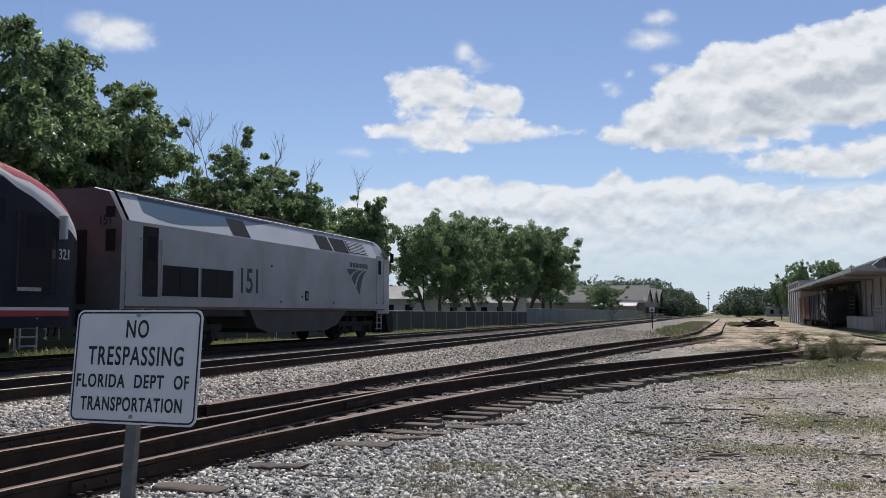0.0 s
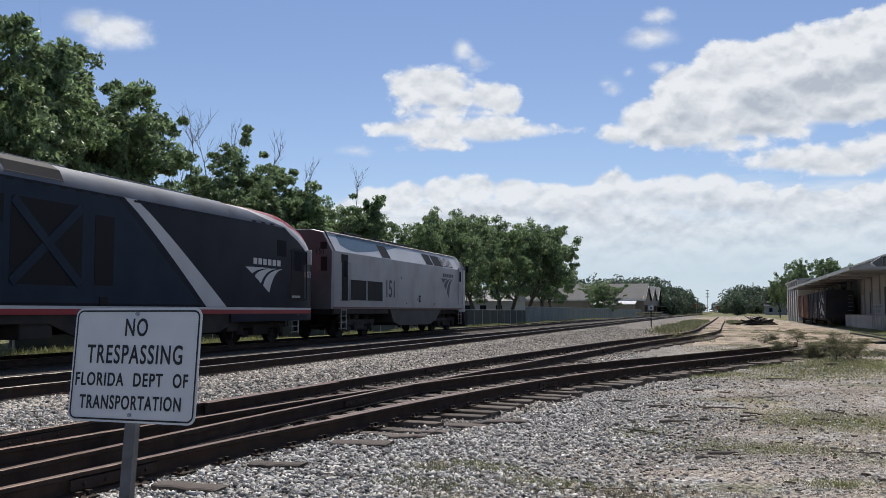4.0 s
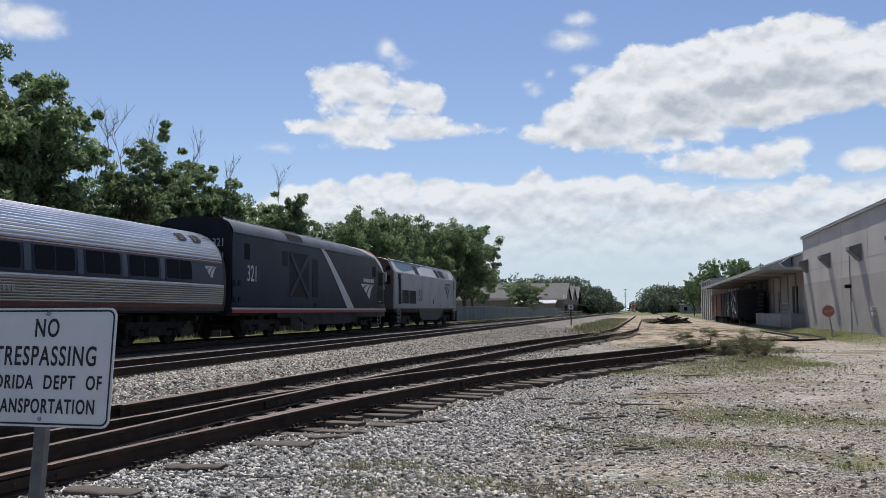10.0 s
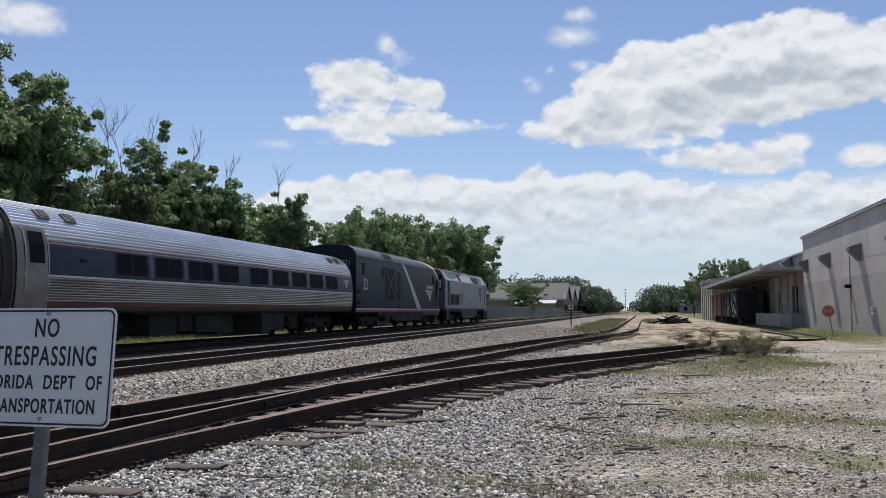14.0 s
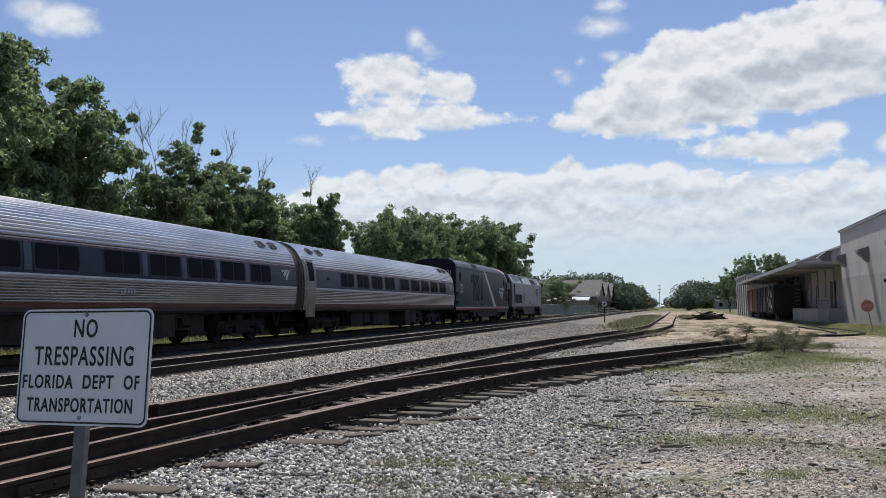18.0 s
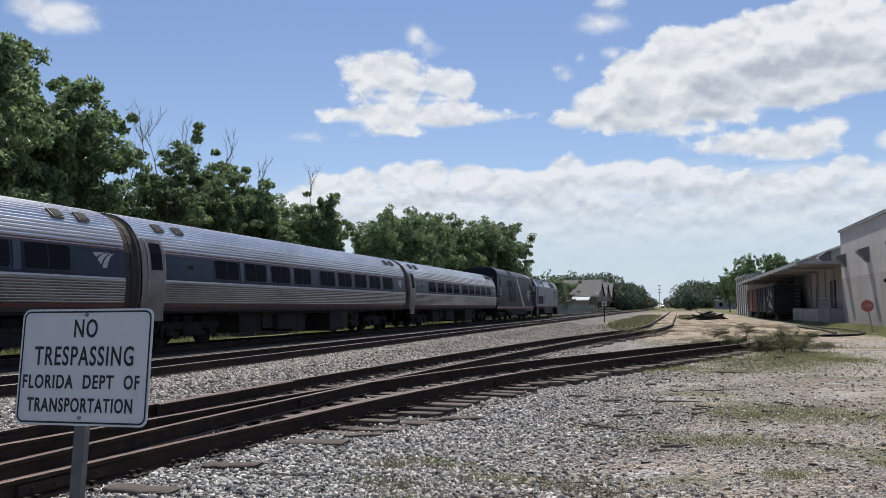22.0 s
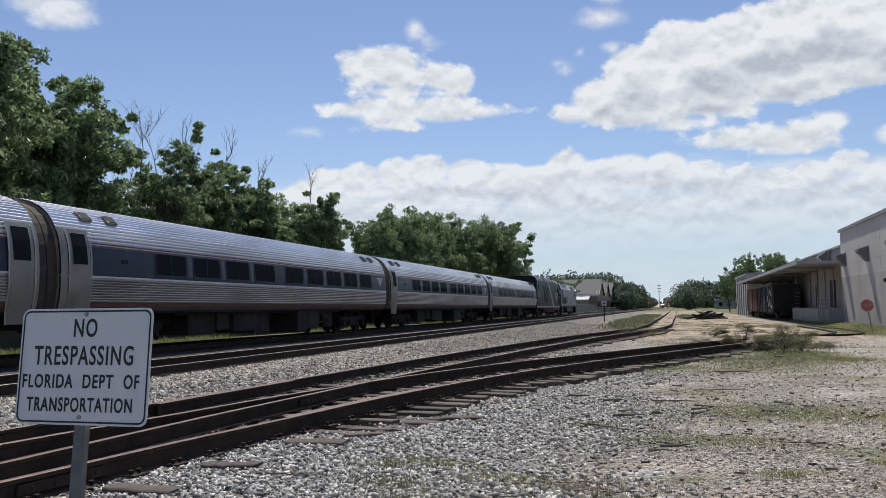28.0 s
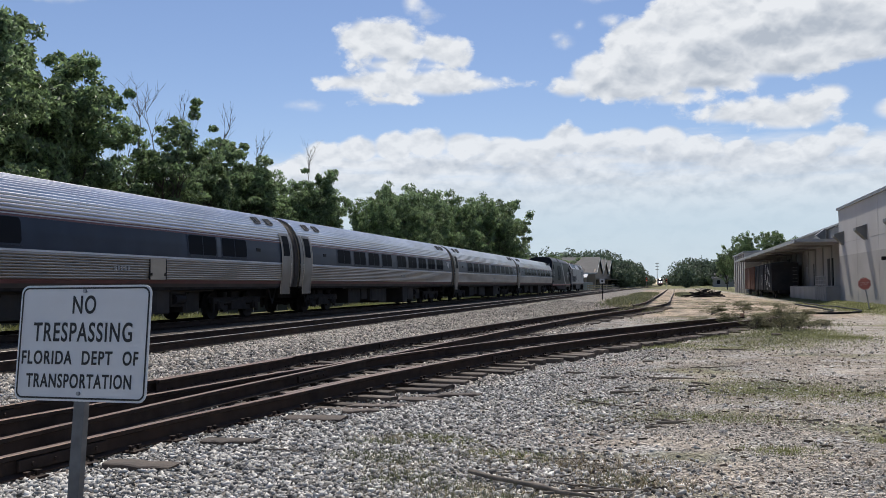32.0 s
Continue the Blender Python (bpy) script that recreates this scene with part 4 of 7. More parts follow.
    lettering("running_number", "151", 0.36, LOCO_NAVY, end, Matrix.Translation((0.98, r - 0.13, 3.42)) @ Matrix.Rotation(radians(90), 4, "X"), 0.003, 0.8)
    # nose: sections narrowing and raked at the windscreen
    secs = []
    for off, w, zt in ((3.0, 1.52, 4.18), (2.2, 1.50, 4.17), (1.75, 1.46, 4.12), (1.35, 1.40, 3.62), (1.05, 1.30, 3.25), (0.95, 1.12, 2.6), (1.0, 1.0, 1.6)):
        secs.append((off, w, zt))
    verts, faces = [], []
    for off, w, zt in secs:
        zb = min(3.43, zt - 0.1)
        tw = w * (0.72 if zt > 3.9 else 0.9)
        half = [(w, 1.05), (w, zb), (tw, zt), (tw * 0.5, zt + 0.10), (0, zt + 0.13)]
        verts += [(x, -off, z) for x, z in half] + [(-x, -off, z) for x, z in half[-2::-1]]
    k = 9
    faces = [(i * k + j, i * k + j + 1, (i + 1) * k + j + 1, (i + 1) * k + j) for i in range(len(secs) - 1) for j in range(k - 1)]
    faces.append(tuple(range((len(secs) - 1) * k, len(secs) * k)))
    nose = attach(new("nose", mesh_of("nose", verts, faces, LOCO_GREY)), c, "raked silver-grey cab nose")
    for s in (1, -1):
        v = [(s * 1.49, -2.18, 3.5), (s * 1.43, -1.42, 3.45), (s * 1.22, -1.62, 3.95), (s * 1.28, -2.15, 3.98)]
        attach(new("side_window", mesh_of("side_window", [(x + s * 0.02, y, z) for x, y, z in v], [(0, 1, 2, 3)], GLASS)), nose)
        v = [(s * 1.34, -1.18, 3.42), (s * 0.08, -1.1, 3.42), (s * 0.08, -1.62, 4.06), (s * 1.06, -1.66, 4.02)]
        attach(new("windscreen", mesh_of("windscreen", [(x, y + 0.05, z + 0.06) for x, y, z in v], [(0, 1, 2, 3)], GLASS)), nose)
        part("mirror", box(s * 1.5 - 0.04, s * 1.5 + 0.1, -1.35, -1.25, 3.35, 3.75, 0.01), BLACK, nose)
        part("headlight", cyl((s * 0.55, -1.0, 1.9), (s * 0.55, -0.9, 1.9), 0.1), GLASS, nose)
    part("pilot", prism([(-1.6, 1.1), (-0.8, 1.1), (-0.62, 0.75), (-0.7, 0.22), (-1.2, 0.22)], "x", -1.35, 1.35), DARK, c, "black snowplough pilot")
    part("coupler", box(-0.15, 0.15, -0.75, 0.0, 0.72, 1.0, 0.04), DARK, c)
    part("coupler", box(-0.15, 0.15, -21.03, r, 0.72, 1.0, 0.04), DARK, c)
    part("frame", box(-1.3, 1.3, r, -1.4, 0.95, 1.19), DARK, c)
    end_hoses(c, r - 0.1, -1)
    for y in (-4.35, -16.85):
        bogie(c, y, 2.75, 2, UNDER)
    return c


grey_locomotive()


# ---- dark-blue second locomotive ----
def blue_locomotive():
    c = vehicle("locomotive", "dark navy diesel locomotive with white sash and red nose top", "locomotive", 21.03)
    r, fr = -21.35, -6.9
    for s in (1, -1):
        shell("side_panel", [(s * 1.50, 1.20), (s * 1.52, 1.26), (s * 1.52, 3.95)], (r, fr), LOCO_NAVY, c)
        shell("roof_flank", [(s * 1.52, 3.95), (s * 1.50, 4.07), (s * 1.36, 4.30), (s * 1.08, 4.47)], (r + 0.05, fr), ROOF_NAVY, c, "dull blue-grey roof edge", True)
        for i in range(26):
            panel_on_side("roof_bracket", c, s, 7.2 + i * 0.54, 7.42 + i * 0.54, 3.87, 3.925, BLACK, 1.52, 0.012)
        # lighter blue rear half, ahead of it the sash
        vs = [(s * 1.524, -12.35, 3.9), (s * 1.524, -8.6, 1.27), (s * 1.524, -21.3, 1.27), (s * 1.524, -21.3, 3.9)]
        attach(new("paint_panel", mesh_of("paint_panel", vs, [(0, 1, 2, 3)], LOCO_ROYAL)), c, "deep blue rear paintwork")
        n, verts, faces = 10, [], []
        for i in range(n + 1):
            t = i / n
            z = 3.95 - (3.95 - 1.21) * t
            y = -12.15 + 3.87 * t ** 0.9
            w = 0.50 + 0.62 * t
            verts += [(s * 1.528, y, z), (s * 1.528, y + w, z)]
        faces = [(2 * i, 2 * i + 1, 2 * i + 3, 2 * i + 2) for i in range(n)]
        attach(new("sash", mesh_of("sash", verts, faces, WHITE)), c, "pale grey diagonal sash")
        panel_on_side("stripe", c, s, 1.3, 21.3, 1.13, 1.20, WHITE, 1.52, 0.006)
        panel_on_side("stripe", c, s, 1.3, 21.3, 1.00, 1.13, RED, 1.52, 0.004)
        turn = Matrix.Rotation(s * radians(90), 4, "Z") @ Matrix.Rotation(radians(90), 4, "X")
        lettering("running_number", "321", 0.86, WHITE, c, Matrix.Translation((s * 1.528, -19.62, 2.46)) @ turn, 0.002, 0.74, 0.008)
        lettering("running_number", "321", 0.34, WHITE, c, Matrix.Translation((s * 1.463, -1.42, 2.4)) @ turn, 0.012, 0.8)
        swoosh(c, s, -4.83, 2.1, 2.45, 0.82, WHITE, 1.53)
        word_bars(c, s, -4.6, 2.70, 1.93, 0.2, WHITE, 1.53)
        g = panel_on_side("radiator_grille", c, s, 13.65, 15.9, 1.66, 3.55, BLACK, 1.52, 0.008, "black radiator grille with a cross brace")
        for a, b, lift in (((-15.85, 1.7), (-13.7, 3.5), 0.0), ((-15.85, 3.5), (-13.7, 1.7), 0.005)):
            dy, dz = b[0] - a[0], b[1] - a[1]
            bm = box(-0.012, 0.012, -math.hypot(dy, dz) / 2, math.hypot(dy, dz) / 2, -0.11, 0.11)
            ob = part("brace", bm, LOCO_ROYAL, g)
            ob.matrix_basis = Matrix.Translation((s * (1.532 + lift), (a[0] + b[0]) / 2, (a[1] + b[1]) / 2)) @ Matrix.Rotation(math.atan2(dz, dy), 4, "X")
        panel_on_side("grille", c, s, 16.1, 16.7, 2.95, 3.55, BLACK, 1.52, 0.008)
        panel_on_side("grille", c, s, 12.5, 13.2, 1.7, 3.4, BLACK, 1.52, 0.012)
        panel_on_side("window", c, s, 19.85, 20.35, 3.0, 3.6, GLASS, 1.52, 0.008)
        for z in (1.42, 2.02):
            bm = bmesh.new()
            for o in (20.75, 21.15):
                box(s * 1.53 - 0.03, s * 1.53 + 0.03, -o - 0.08, -o + 0.08, z, z + 0.18, 0, bm)
            box(s * 1.53 - 0.01, s * 1.53 + 0.04, -21.2, -20.7, z - 0.03, z, 0, bm)
            part("foot_step", bm, BLACK, c)
        panel_on_side("display", c, s, 12.7, 13.0, 1.22, 1.42, BLACK, 1.52, 0.02)
        part("skirt", prism([(-17.0, 1.0), (-6.5, 1.0), (-6.5, 0.75), (-7.5, 0.45), (-13.6, 0.45), (-14.6, 0.8), (-17.0, 0.8)], "x", s * 1.42 - 0.04, s * 1.42 + 0.04), UNDER, c)
        ladder(c, s, 2.5, 0.3, 1.0, 1.48, 0.5, 4)
    roof = [(1.08, 4.47), (0.6, 4.53), (0, 4.55)]
    shell("roof", roof + [(-x, z) for x, z in roof[-2::-1]], (r + 0.05, fr), ROOF_NAVY, c)
    for a, b in ((8.0, 12.5), (13.4, 16.5), (17.0, 20.6)):
        part("roof_hatch", box(-0.8, 0.8, -b, -a, 4.48, 4.58, 0.02), ROOF_NAVY, c)
    for s in (1, -1):
        shell("roof_opening", [(s * 1.515, 4.04), (s * 1.37, 4.32), (s * 1.09, 4.485)], (-16.1, -14.3), BLACK, c)
    ring = [(1.50, 1.0), (1.52, 3.95), (1.36, 4.30), (1.08, 4.47), (0.5, 4.53)]
    ring = ring + [(-x, z) for x, z in ring[::-1]]
    end = part("rear_wall", prism([(x * 0.99, z - 0.01) for x, z in ring], "y", r - 0.05, r), LOCO_NAVY, c)
    part("rear_door", box(-0.45, 0.45, r - 0.12, r - 0.04, 1.2, 3.3, 0.01), BLACK, end)
    for s in (1, -1):
        part("end_rail", cyl((s * 1.2, r - 0.12, 1.3), (s * 1.2, r - 0.12, 3.2), 0.02, None, 6), GALV, end)
        part("marker_light", cyl((s * 1.0, r - 0.09, 2.6), (s * 1.0, r - 0.04, 2.6), 0.09), RED, end)
    lettering("running_number", "321", 0.42, WHITE, end, Matrix.Translation((1.0, r - 0.06, 3.55)) @ Matrix.Rotation(radians(90), 4, "X"), 0.003, 0.8)
    # nose
    secs = [(6.9, 1.52, 3.95, 4.55), (5.6, 1.52, 3.95, 4.55), (4.4, 1.52, 3.95, 4.54), (3.4, 1.52, 3.93, 4.50), (3.0, 1.52, 3.76, 4.45), (2.5, 1.515, 3.60, 4.38), (1.9, 1.50, 3.33, 4.25), (1.45, 1.46, 3.12, 4.08), (1.1, 1.40, 2.93, 3.86), (0.82, 1.30, 2.78, 3.58), (0.62, 1.15, 2.64, 3.22), (0.52, 1.0, 2.4, 2.8), (0.5, 0.9, 1.9, 2.1)]
    grey_to = [0.66, 0.45, 0.22, 0.06, 0.0, 0.0, 0.0, 0.0, 0.0, 0.0, 0.0, 0.0, 0.0]
    white_to = [0.74, 0.56, 0.38, 0.26, 0.27, 0.32, 0.33, 0.33, 0.33, 0.32, 0.28, 0.2, 0.1]
    ARC = [(1.0, 0.0), (0.985, 0.22), (0.90, 0.58), (0.72, 0.83), (0.42, 0.96), (0.0, 1.0)]

    def arc(w, zs, zt, f):
        k = min(4, int(f * 5))
        u = f * 5 - k
        (xa, za), (xb, zb) = ARC[k], ARC[k + 1]
        return w * (xa + (xb - xa) * u), zs + (zt - zs) * (za + (zb - za) * u)

    def skin(name, f0, f1, mat, label):
        verts, faces = [], []
        n = 6
        for s in (1, -1):
            base = len(verts)
            for i, (off, w, zs, zt) in enumerate(secs):
                for j in range(n + 1):
                    if f0 is None:
                        x, z = w, 0.75 + (zs - 0.75) * j / n
                    else:
                        x, z = arc(w, zs, zt, f0[i] + (f1[i] - f0[i]) * j / n)
                    verts.append((s * x, -off, z))
            for i in range(len(secs) - 1):
                for j in range(n):
                    q = (base + i * (n + 1) + j, base + i * (n + 1) + j + 1, base + (i + 1) * (n + 1) + j + 1, base + (i + 1) * (n + 1) + j)
                    faces.append(q if s > 0 else q[::-1])
        return attach(new(name, mesh_of(name, verts, faces, mat, True)), c, label)
    nose = skin("nose", None, None, LOCO_NAVY, "rounded navy cab side")
    skin("cab_flank", [0.0] * 13, grey_to, ROOF_NAVY, "dull blue-grey cab roof edge")
    skin("trim", grey_to, white_to, WHITE, "pale grey curved trim")
    skin("nose_roof", white_to, [1.0] * 13, RED, "red curved nose top")
    for s in (1, -1):
        verts = []
        for off, w, zs, zt in ((3.75, 1.52, 3.937, 4.515), (3.15, 1.52, 3.82, 4.47)):
            for f in (0.36, 0.5, 0.64, 0.8):
                x, z = arc(w, zs, zt, f)
                verts.append((s * (x + 0.008), -off, z + 0.012))
        attach(new("roof_opening", mesh_of("roof_opening", verts, [(i, i + 1, i + 5, i + 4) for i in range(3)], BLACK)), c)
    shell("windscreen", [(1.1, 2.95), (-1.1, 2.95)], (-1.15, -1.6), GLASS, nose)
    for s in (1, -1):
        panel_on_side("stripe", nose, s, 1.5, 6.9, 1.13, 1.20, WHITE, 1.50, 0.012)
        d = panel_on_side("door", c, s, 1.9, 2.86, 1.45, 3.3, BLACK, 1.50, 0.022, "dark cab door")
        panel_on_side("pane", d, s, 2.1, 2.65, 2.5, 3.2, GLASS, 1.522, 0.006)
        panel_on_side("kick_plate", d, s, 2.2, 2.9, 1.55, 1.63, GALV, 1.522, 0.01)
        for o in (1.8, 2.98):
            grab_rail(c, s, o, 1.5, 3.2, 1.52, UNDER)
        panel_on_side("window", c, s, 3.3, 3.95, 2.95, 3.5, GLASS, 1.52, 0.01)
        m = part("mirror", box(s * 1.5 - 0.06, s * 1.5 + 0.16, -1.62, -1.54, 2.75, 3.3, 0.02), WHITE, c, "pale door mirror")
        panel_on_side("flag_decal", c, s, 1.72, 1.86, 2.3, 2.5, CAR_RED, 1.49, 0.015)
        for i in range(3):
            panel_on_side("roof_marking", c, s, 4.2 + i * 0.6, 4.45 + i * 0.6, 3.955, 4.01, BLACK, 1.51, 0.012)
    part("coupler", box(-0.15, 0.15, -0.7, 0.0, 0.72, 1.0, 0.04), DARK, c)
    part("coupler", box(-0.15, 0.15, -21.8, r, 0.72, 1.0, 0.04), DARK, c)
    part("frame", box(-1.35, 1.35, r, -1.2, 0.9, 1.2), DARK, c)
    end_hoses(c, r - 0.1, -1)
    for y in (-4.3, -17.6):
        bogie(c, y, 2.75, 2, UNDER)
    for a, b in ((14.4, 15.4), (6.2, 6.9)):
        part("equipment_box", box(-1.4, 1.4, -b, -a, 0.45, 0.95, 0.03), UNDER, c)
    return c


blue_locomotive()



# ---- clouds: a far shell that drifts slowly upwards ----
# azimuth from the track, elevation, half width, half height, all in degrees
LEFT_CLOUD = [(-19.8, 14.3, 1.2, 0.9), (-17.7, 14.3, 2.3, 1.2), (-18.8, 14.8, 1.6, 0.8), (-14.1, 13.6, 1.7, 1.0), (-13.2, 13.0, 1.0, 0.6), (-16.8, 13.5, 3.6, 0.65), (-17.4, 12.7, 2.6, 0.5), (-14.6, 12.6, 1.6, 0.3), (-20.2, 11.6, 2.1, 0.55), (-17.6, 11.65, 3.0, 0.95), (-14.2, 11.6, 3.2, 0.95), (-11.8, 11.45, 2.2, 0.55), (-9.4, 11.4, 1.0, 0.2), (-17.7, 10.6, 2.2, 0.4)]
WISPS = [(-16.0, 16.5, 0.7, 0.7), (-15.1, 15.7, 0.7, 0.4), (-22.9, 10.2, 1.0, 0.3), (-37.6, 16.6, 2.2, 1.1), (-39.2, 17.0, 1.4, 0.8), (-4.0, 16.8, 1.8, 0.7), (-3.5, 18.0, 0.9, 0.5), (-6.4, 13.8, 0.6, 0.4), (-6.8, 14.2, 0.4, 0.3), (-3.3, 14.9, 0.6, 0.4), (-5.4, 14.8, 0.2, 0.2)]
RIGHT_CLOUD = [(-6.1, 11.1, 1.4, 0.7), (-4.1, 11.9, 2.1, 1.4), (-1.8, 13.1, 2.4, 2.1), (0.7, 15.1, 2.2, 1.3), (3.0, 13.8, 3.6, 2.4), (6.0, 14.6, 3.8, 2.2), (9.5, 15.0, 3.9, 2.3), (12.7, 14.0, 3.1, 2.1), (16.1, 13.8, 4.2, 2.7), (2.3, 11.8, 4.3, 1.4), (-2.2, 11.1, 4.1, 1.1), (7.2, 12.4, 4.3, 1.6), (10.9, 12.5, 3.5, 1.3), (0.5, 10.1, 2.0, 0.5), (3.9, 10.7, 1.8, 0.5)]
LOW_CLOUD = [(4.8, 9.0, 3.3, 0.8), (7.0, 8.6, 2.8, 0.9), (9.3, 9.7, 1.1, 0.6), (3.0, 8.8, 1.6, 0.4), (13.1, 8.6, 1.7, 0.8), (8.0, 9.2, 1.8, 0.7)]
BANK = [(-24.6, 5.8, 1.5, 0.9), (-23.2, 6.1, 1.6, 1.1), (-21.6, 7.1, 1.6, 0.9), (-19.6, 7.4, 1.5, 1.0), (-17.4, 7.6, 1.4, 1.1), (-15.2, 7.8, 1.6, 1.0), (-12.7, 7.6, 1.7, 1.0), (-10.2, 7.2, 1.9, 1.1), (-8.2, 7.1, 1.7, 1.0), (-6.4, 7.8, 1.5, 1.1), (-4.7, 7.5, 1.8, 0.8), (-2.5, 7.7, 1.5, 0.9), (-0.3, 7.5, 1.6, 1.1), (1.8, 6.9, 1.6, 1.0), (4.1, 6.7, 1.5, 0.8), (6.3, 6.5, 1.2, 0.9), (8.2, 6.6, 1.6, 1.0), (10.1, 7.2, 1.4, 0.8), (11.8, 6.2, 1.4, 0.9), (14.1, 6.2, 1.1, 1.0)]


def cloud_rise(t):
    """Slow climb of the clouds over the clip, in degrees."""
    return 1.30 * max(0.0, t - 8.0) / 24.0


def clouds():
    m = bpy.data.materials.new("clouds")
    m.use_nodes = True
    n, l = m.node_tree.nodes, m.node_tree.links
    n.remove(n["Principled BSDF"])

    def op(kind, a, b=0.0, c=0.0):
        x = n.new("ShaderNodeMath")
        x.operation = kind
        for i, v in enumerate((a, b, c)):
            if isinstance(v, (int, float)):
                x.inputs[i].default_value = v
            else:
                l.new(v, x.inputs[i])
        return x.outputs[0]

    def rng(v, a, b, lo=0.0, hi=1.0):
        r = n.new("ShaderNodeMapRange")
        r.interpolation_type = "SMOOTHSTEP"
        for i, q in zip((1, 2, 3, 4), (a, b, lo, hi)):
            r.inputs[i].default_value = q
        l.new(v, r.inputs[0])
        return r.outputs[0]

    co = n.new("ShaderNodeTexCoord")
    nrm = n.new("ShaderNodeVectorMath")
    nrm.operation = "NORMALIZE"
    l.new(co.outputs["Object"], nrm.inputs[0])
    sep = n.new("ShaderNodeSeparateXYZ")
    l.new(nrm.outputs[0], sep.inputs[0])
    az = op("MULTIPLY", op("ARCTAN2", sep.outputs[0], sep.outputs[1]), 57.2958)
    el = op("MULTIPLY", op("ARCSINE", sep.outputs[2]), 57.2958)
    vec = n.new("ShaderNodeCombineXYZ")
    l.new(az, vec.inputs[0])
    l.new(op("MULTIPLY", el, 1.5), vec.inputs[1])

    def fbm(scale, detail, rough=0.55, seed=0.0):
        t = n.new("ShaderNodeTexNoise")
        t.inputs["Scale"].default_value, t.inputs["Detail"].default_value, t.inputs["Roughness"].default_value = scale, detail, rough
        a = n.new("ShaderNodeVectorMath")
        a.inputs[1].default_value = (seed, seed * 0.7, seed * 0.3)
        l.new(vec.outputs[0], a.inputs[0])
        l.new(a.outputs[0], t.inputs["Vector"])
        return t.outputs["Fac"]

    def puffs(scale, shift):
        """Rounded heaps: smooth cells with finer cells on them."""
        v = n.new("ShaderNodeTexVoronoi")
        v.feature = "SMOOTH_F1"
        v.inputs["Scale"].default_value, v.inputs["Detail"].default_value, v.inputs["Roughness"].default_value = scale, 3.0, 0.5
        v.inputs["Smoothness"].default_value = 0.6
        a = n.new("ShaderNodeVectorMath")
        a.inputs[1].default_value = (0.0, shift, 0.0)
        l.new(warp.outputs[0], a.inputs[0])
        l.new(a.outputs[0], v.inputs["Vector"])
        return op("SUBTRACT", 0.74, v.outputs["Distance"])

    wob = n.new("ShaderNodeTexNoise")
    wob.inputs["Scale"].default_value, wob.inputs["Detail"].default_value = 0.35, 4.0
    l.new(vec.outputs[0], wob.inputs["Vector"])
    half = n.new("ShaderNodeVectorMath")
    half.operation = "SUBTRACT"
    half.inputs[1].default_value = (0.5, 0.5, 0.5)
    l.new(wob.outputs["Color"], half.inputs[0])
    warp = n.new("ShaderNodeVectorMath")
    warp.operation = "MULTIPLY_ADD"
    warp.inputs[1].default_value = (1.6, 1.6, 0.0)
    l.new(half.outputs[0], warp.inputs[0])
    l.new(vec.outputs[0], warp.inputs[2])
    puff, puff_up = puffs(0.55, 0.0), puffs(0.55, 0.75)
    fine = op("SUBTRACT", fbm(1.0, 8.0, 0.66), 0.5)
    edge = op("ADD", op("MULTIPLY", puff, 0.42), op("MULTIPLY", fine, 0.42))
    big = op("SUBTRACT", fbm(0.09, 5.0, 0.5, 40.0), 0.5)

    spot = n.new("ShaderNodeCombineXYZ")
    l.new(az, spot.inputs[0])
    l.new(el, spot.inputs[1])

    def field(cells, blend=0.3):
        """Depth inside a heap of ellipses, in degrees."""
        total = None
        for a, e, ra, re in cells:
            v = n.new("ShaderNodeVectorMath")
            v.operation = "MULTIPLY_ADD"
            l.new(spot.outputs[0], v.inputs[0])
            v.inputs[1].default_value, v.inputs[2].default_value = (1 / ra, 1 / re, 0), (-a / ra, -e / re, 0)
            w = n.new("ShaderNodeVectorMath")
            w.operation = "LENGTH"
            l.new(v.outputs[0], w.inputs[0])
            d = op("MULTIPLY_ADD", w.outputs["Value"], -re, re)
            total = d if total is None else op("SMOOTH_MAX", total, d, blend)
        return total
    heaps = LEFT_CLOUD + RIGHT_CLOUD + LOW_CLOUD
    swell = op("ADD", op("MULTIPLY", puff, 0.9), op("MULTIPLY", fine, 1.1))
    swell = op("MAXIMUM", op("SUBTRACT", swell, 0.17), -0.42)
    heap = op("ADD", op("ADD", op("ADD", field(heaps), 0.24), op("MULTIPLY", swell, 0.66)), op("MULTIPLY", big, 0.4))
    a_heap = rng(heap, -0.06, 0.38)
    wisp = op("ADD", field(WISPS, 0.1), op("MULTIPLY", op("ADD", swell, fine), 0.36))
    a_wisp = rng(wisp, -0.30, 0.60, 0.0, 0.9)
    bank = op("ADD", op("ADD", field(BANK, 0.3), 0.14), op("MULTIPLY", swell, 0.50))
    # layered cloud that runs on below the bank, in flat streaks
    flat = n.new("ShaderNodeVectorMath")
    flat.operation = "MULTIPLY"
    flat.inputs[1].default_value = (0.16, 0.95, 1)
    l.new(spot.outputs[0], flat.inputs[0])
    st = n.new("ShaderNodeTexNoise")
    st.inputs["Scale"].default_value, st.inputs["Detail"].default_value, st.inputs["Roughness"].default_value = 1.0, 6.0, 0.58
    l.new(flat.outputs[0], st.inputs["Vector"])
    streak = op("SUBTRACT", st.outputs["Fac"], 0.5)
    slab = op("MINIMUM", op("MULTIPLY", op("SUBTRACT", 7.55, el), 0.7), op("MULTIPLY", op("SUBTRACT", el, 1.2), 0.18))
    slab = op("SUBTRACT", slab, rng(op("MULTIPLY", az, -1), 20, 30, 0.0, 3.0))
    slab = op("ADD", op("MINIMUM", slab, 0.62), op("MULTIPLY", streak, 2.0))
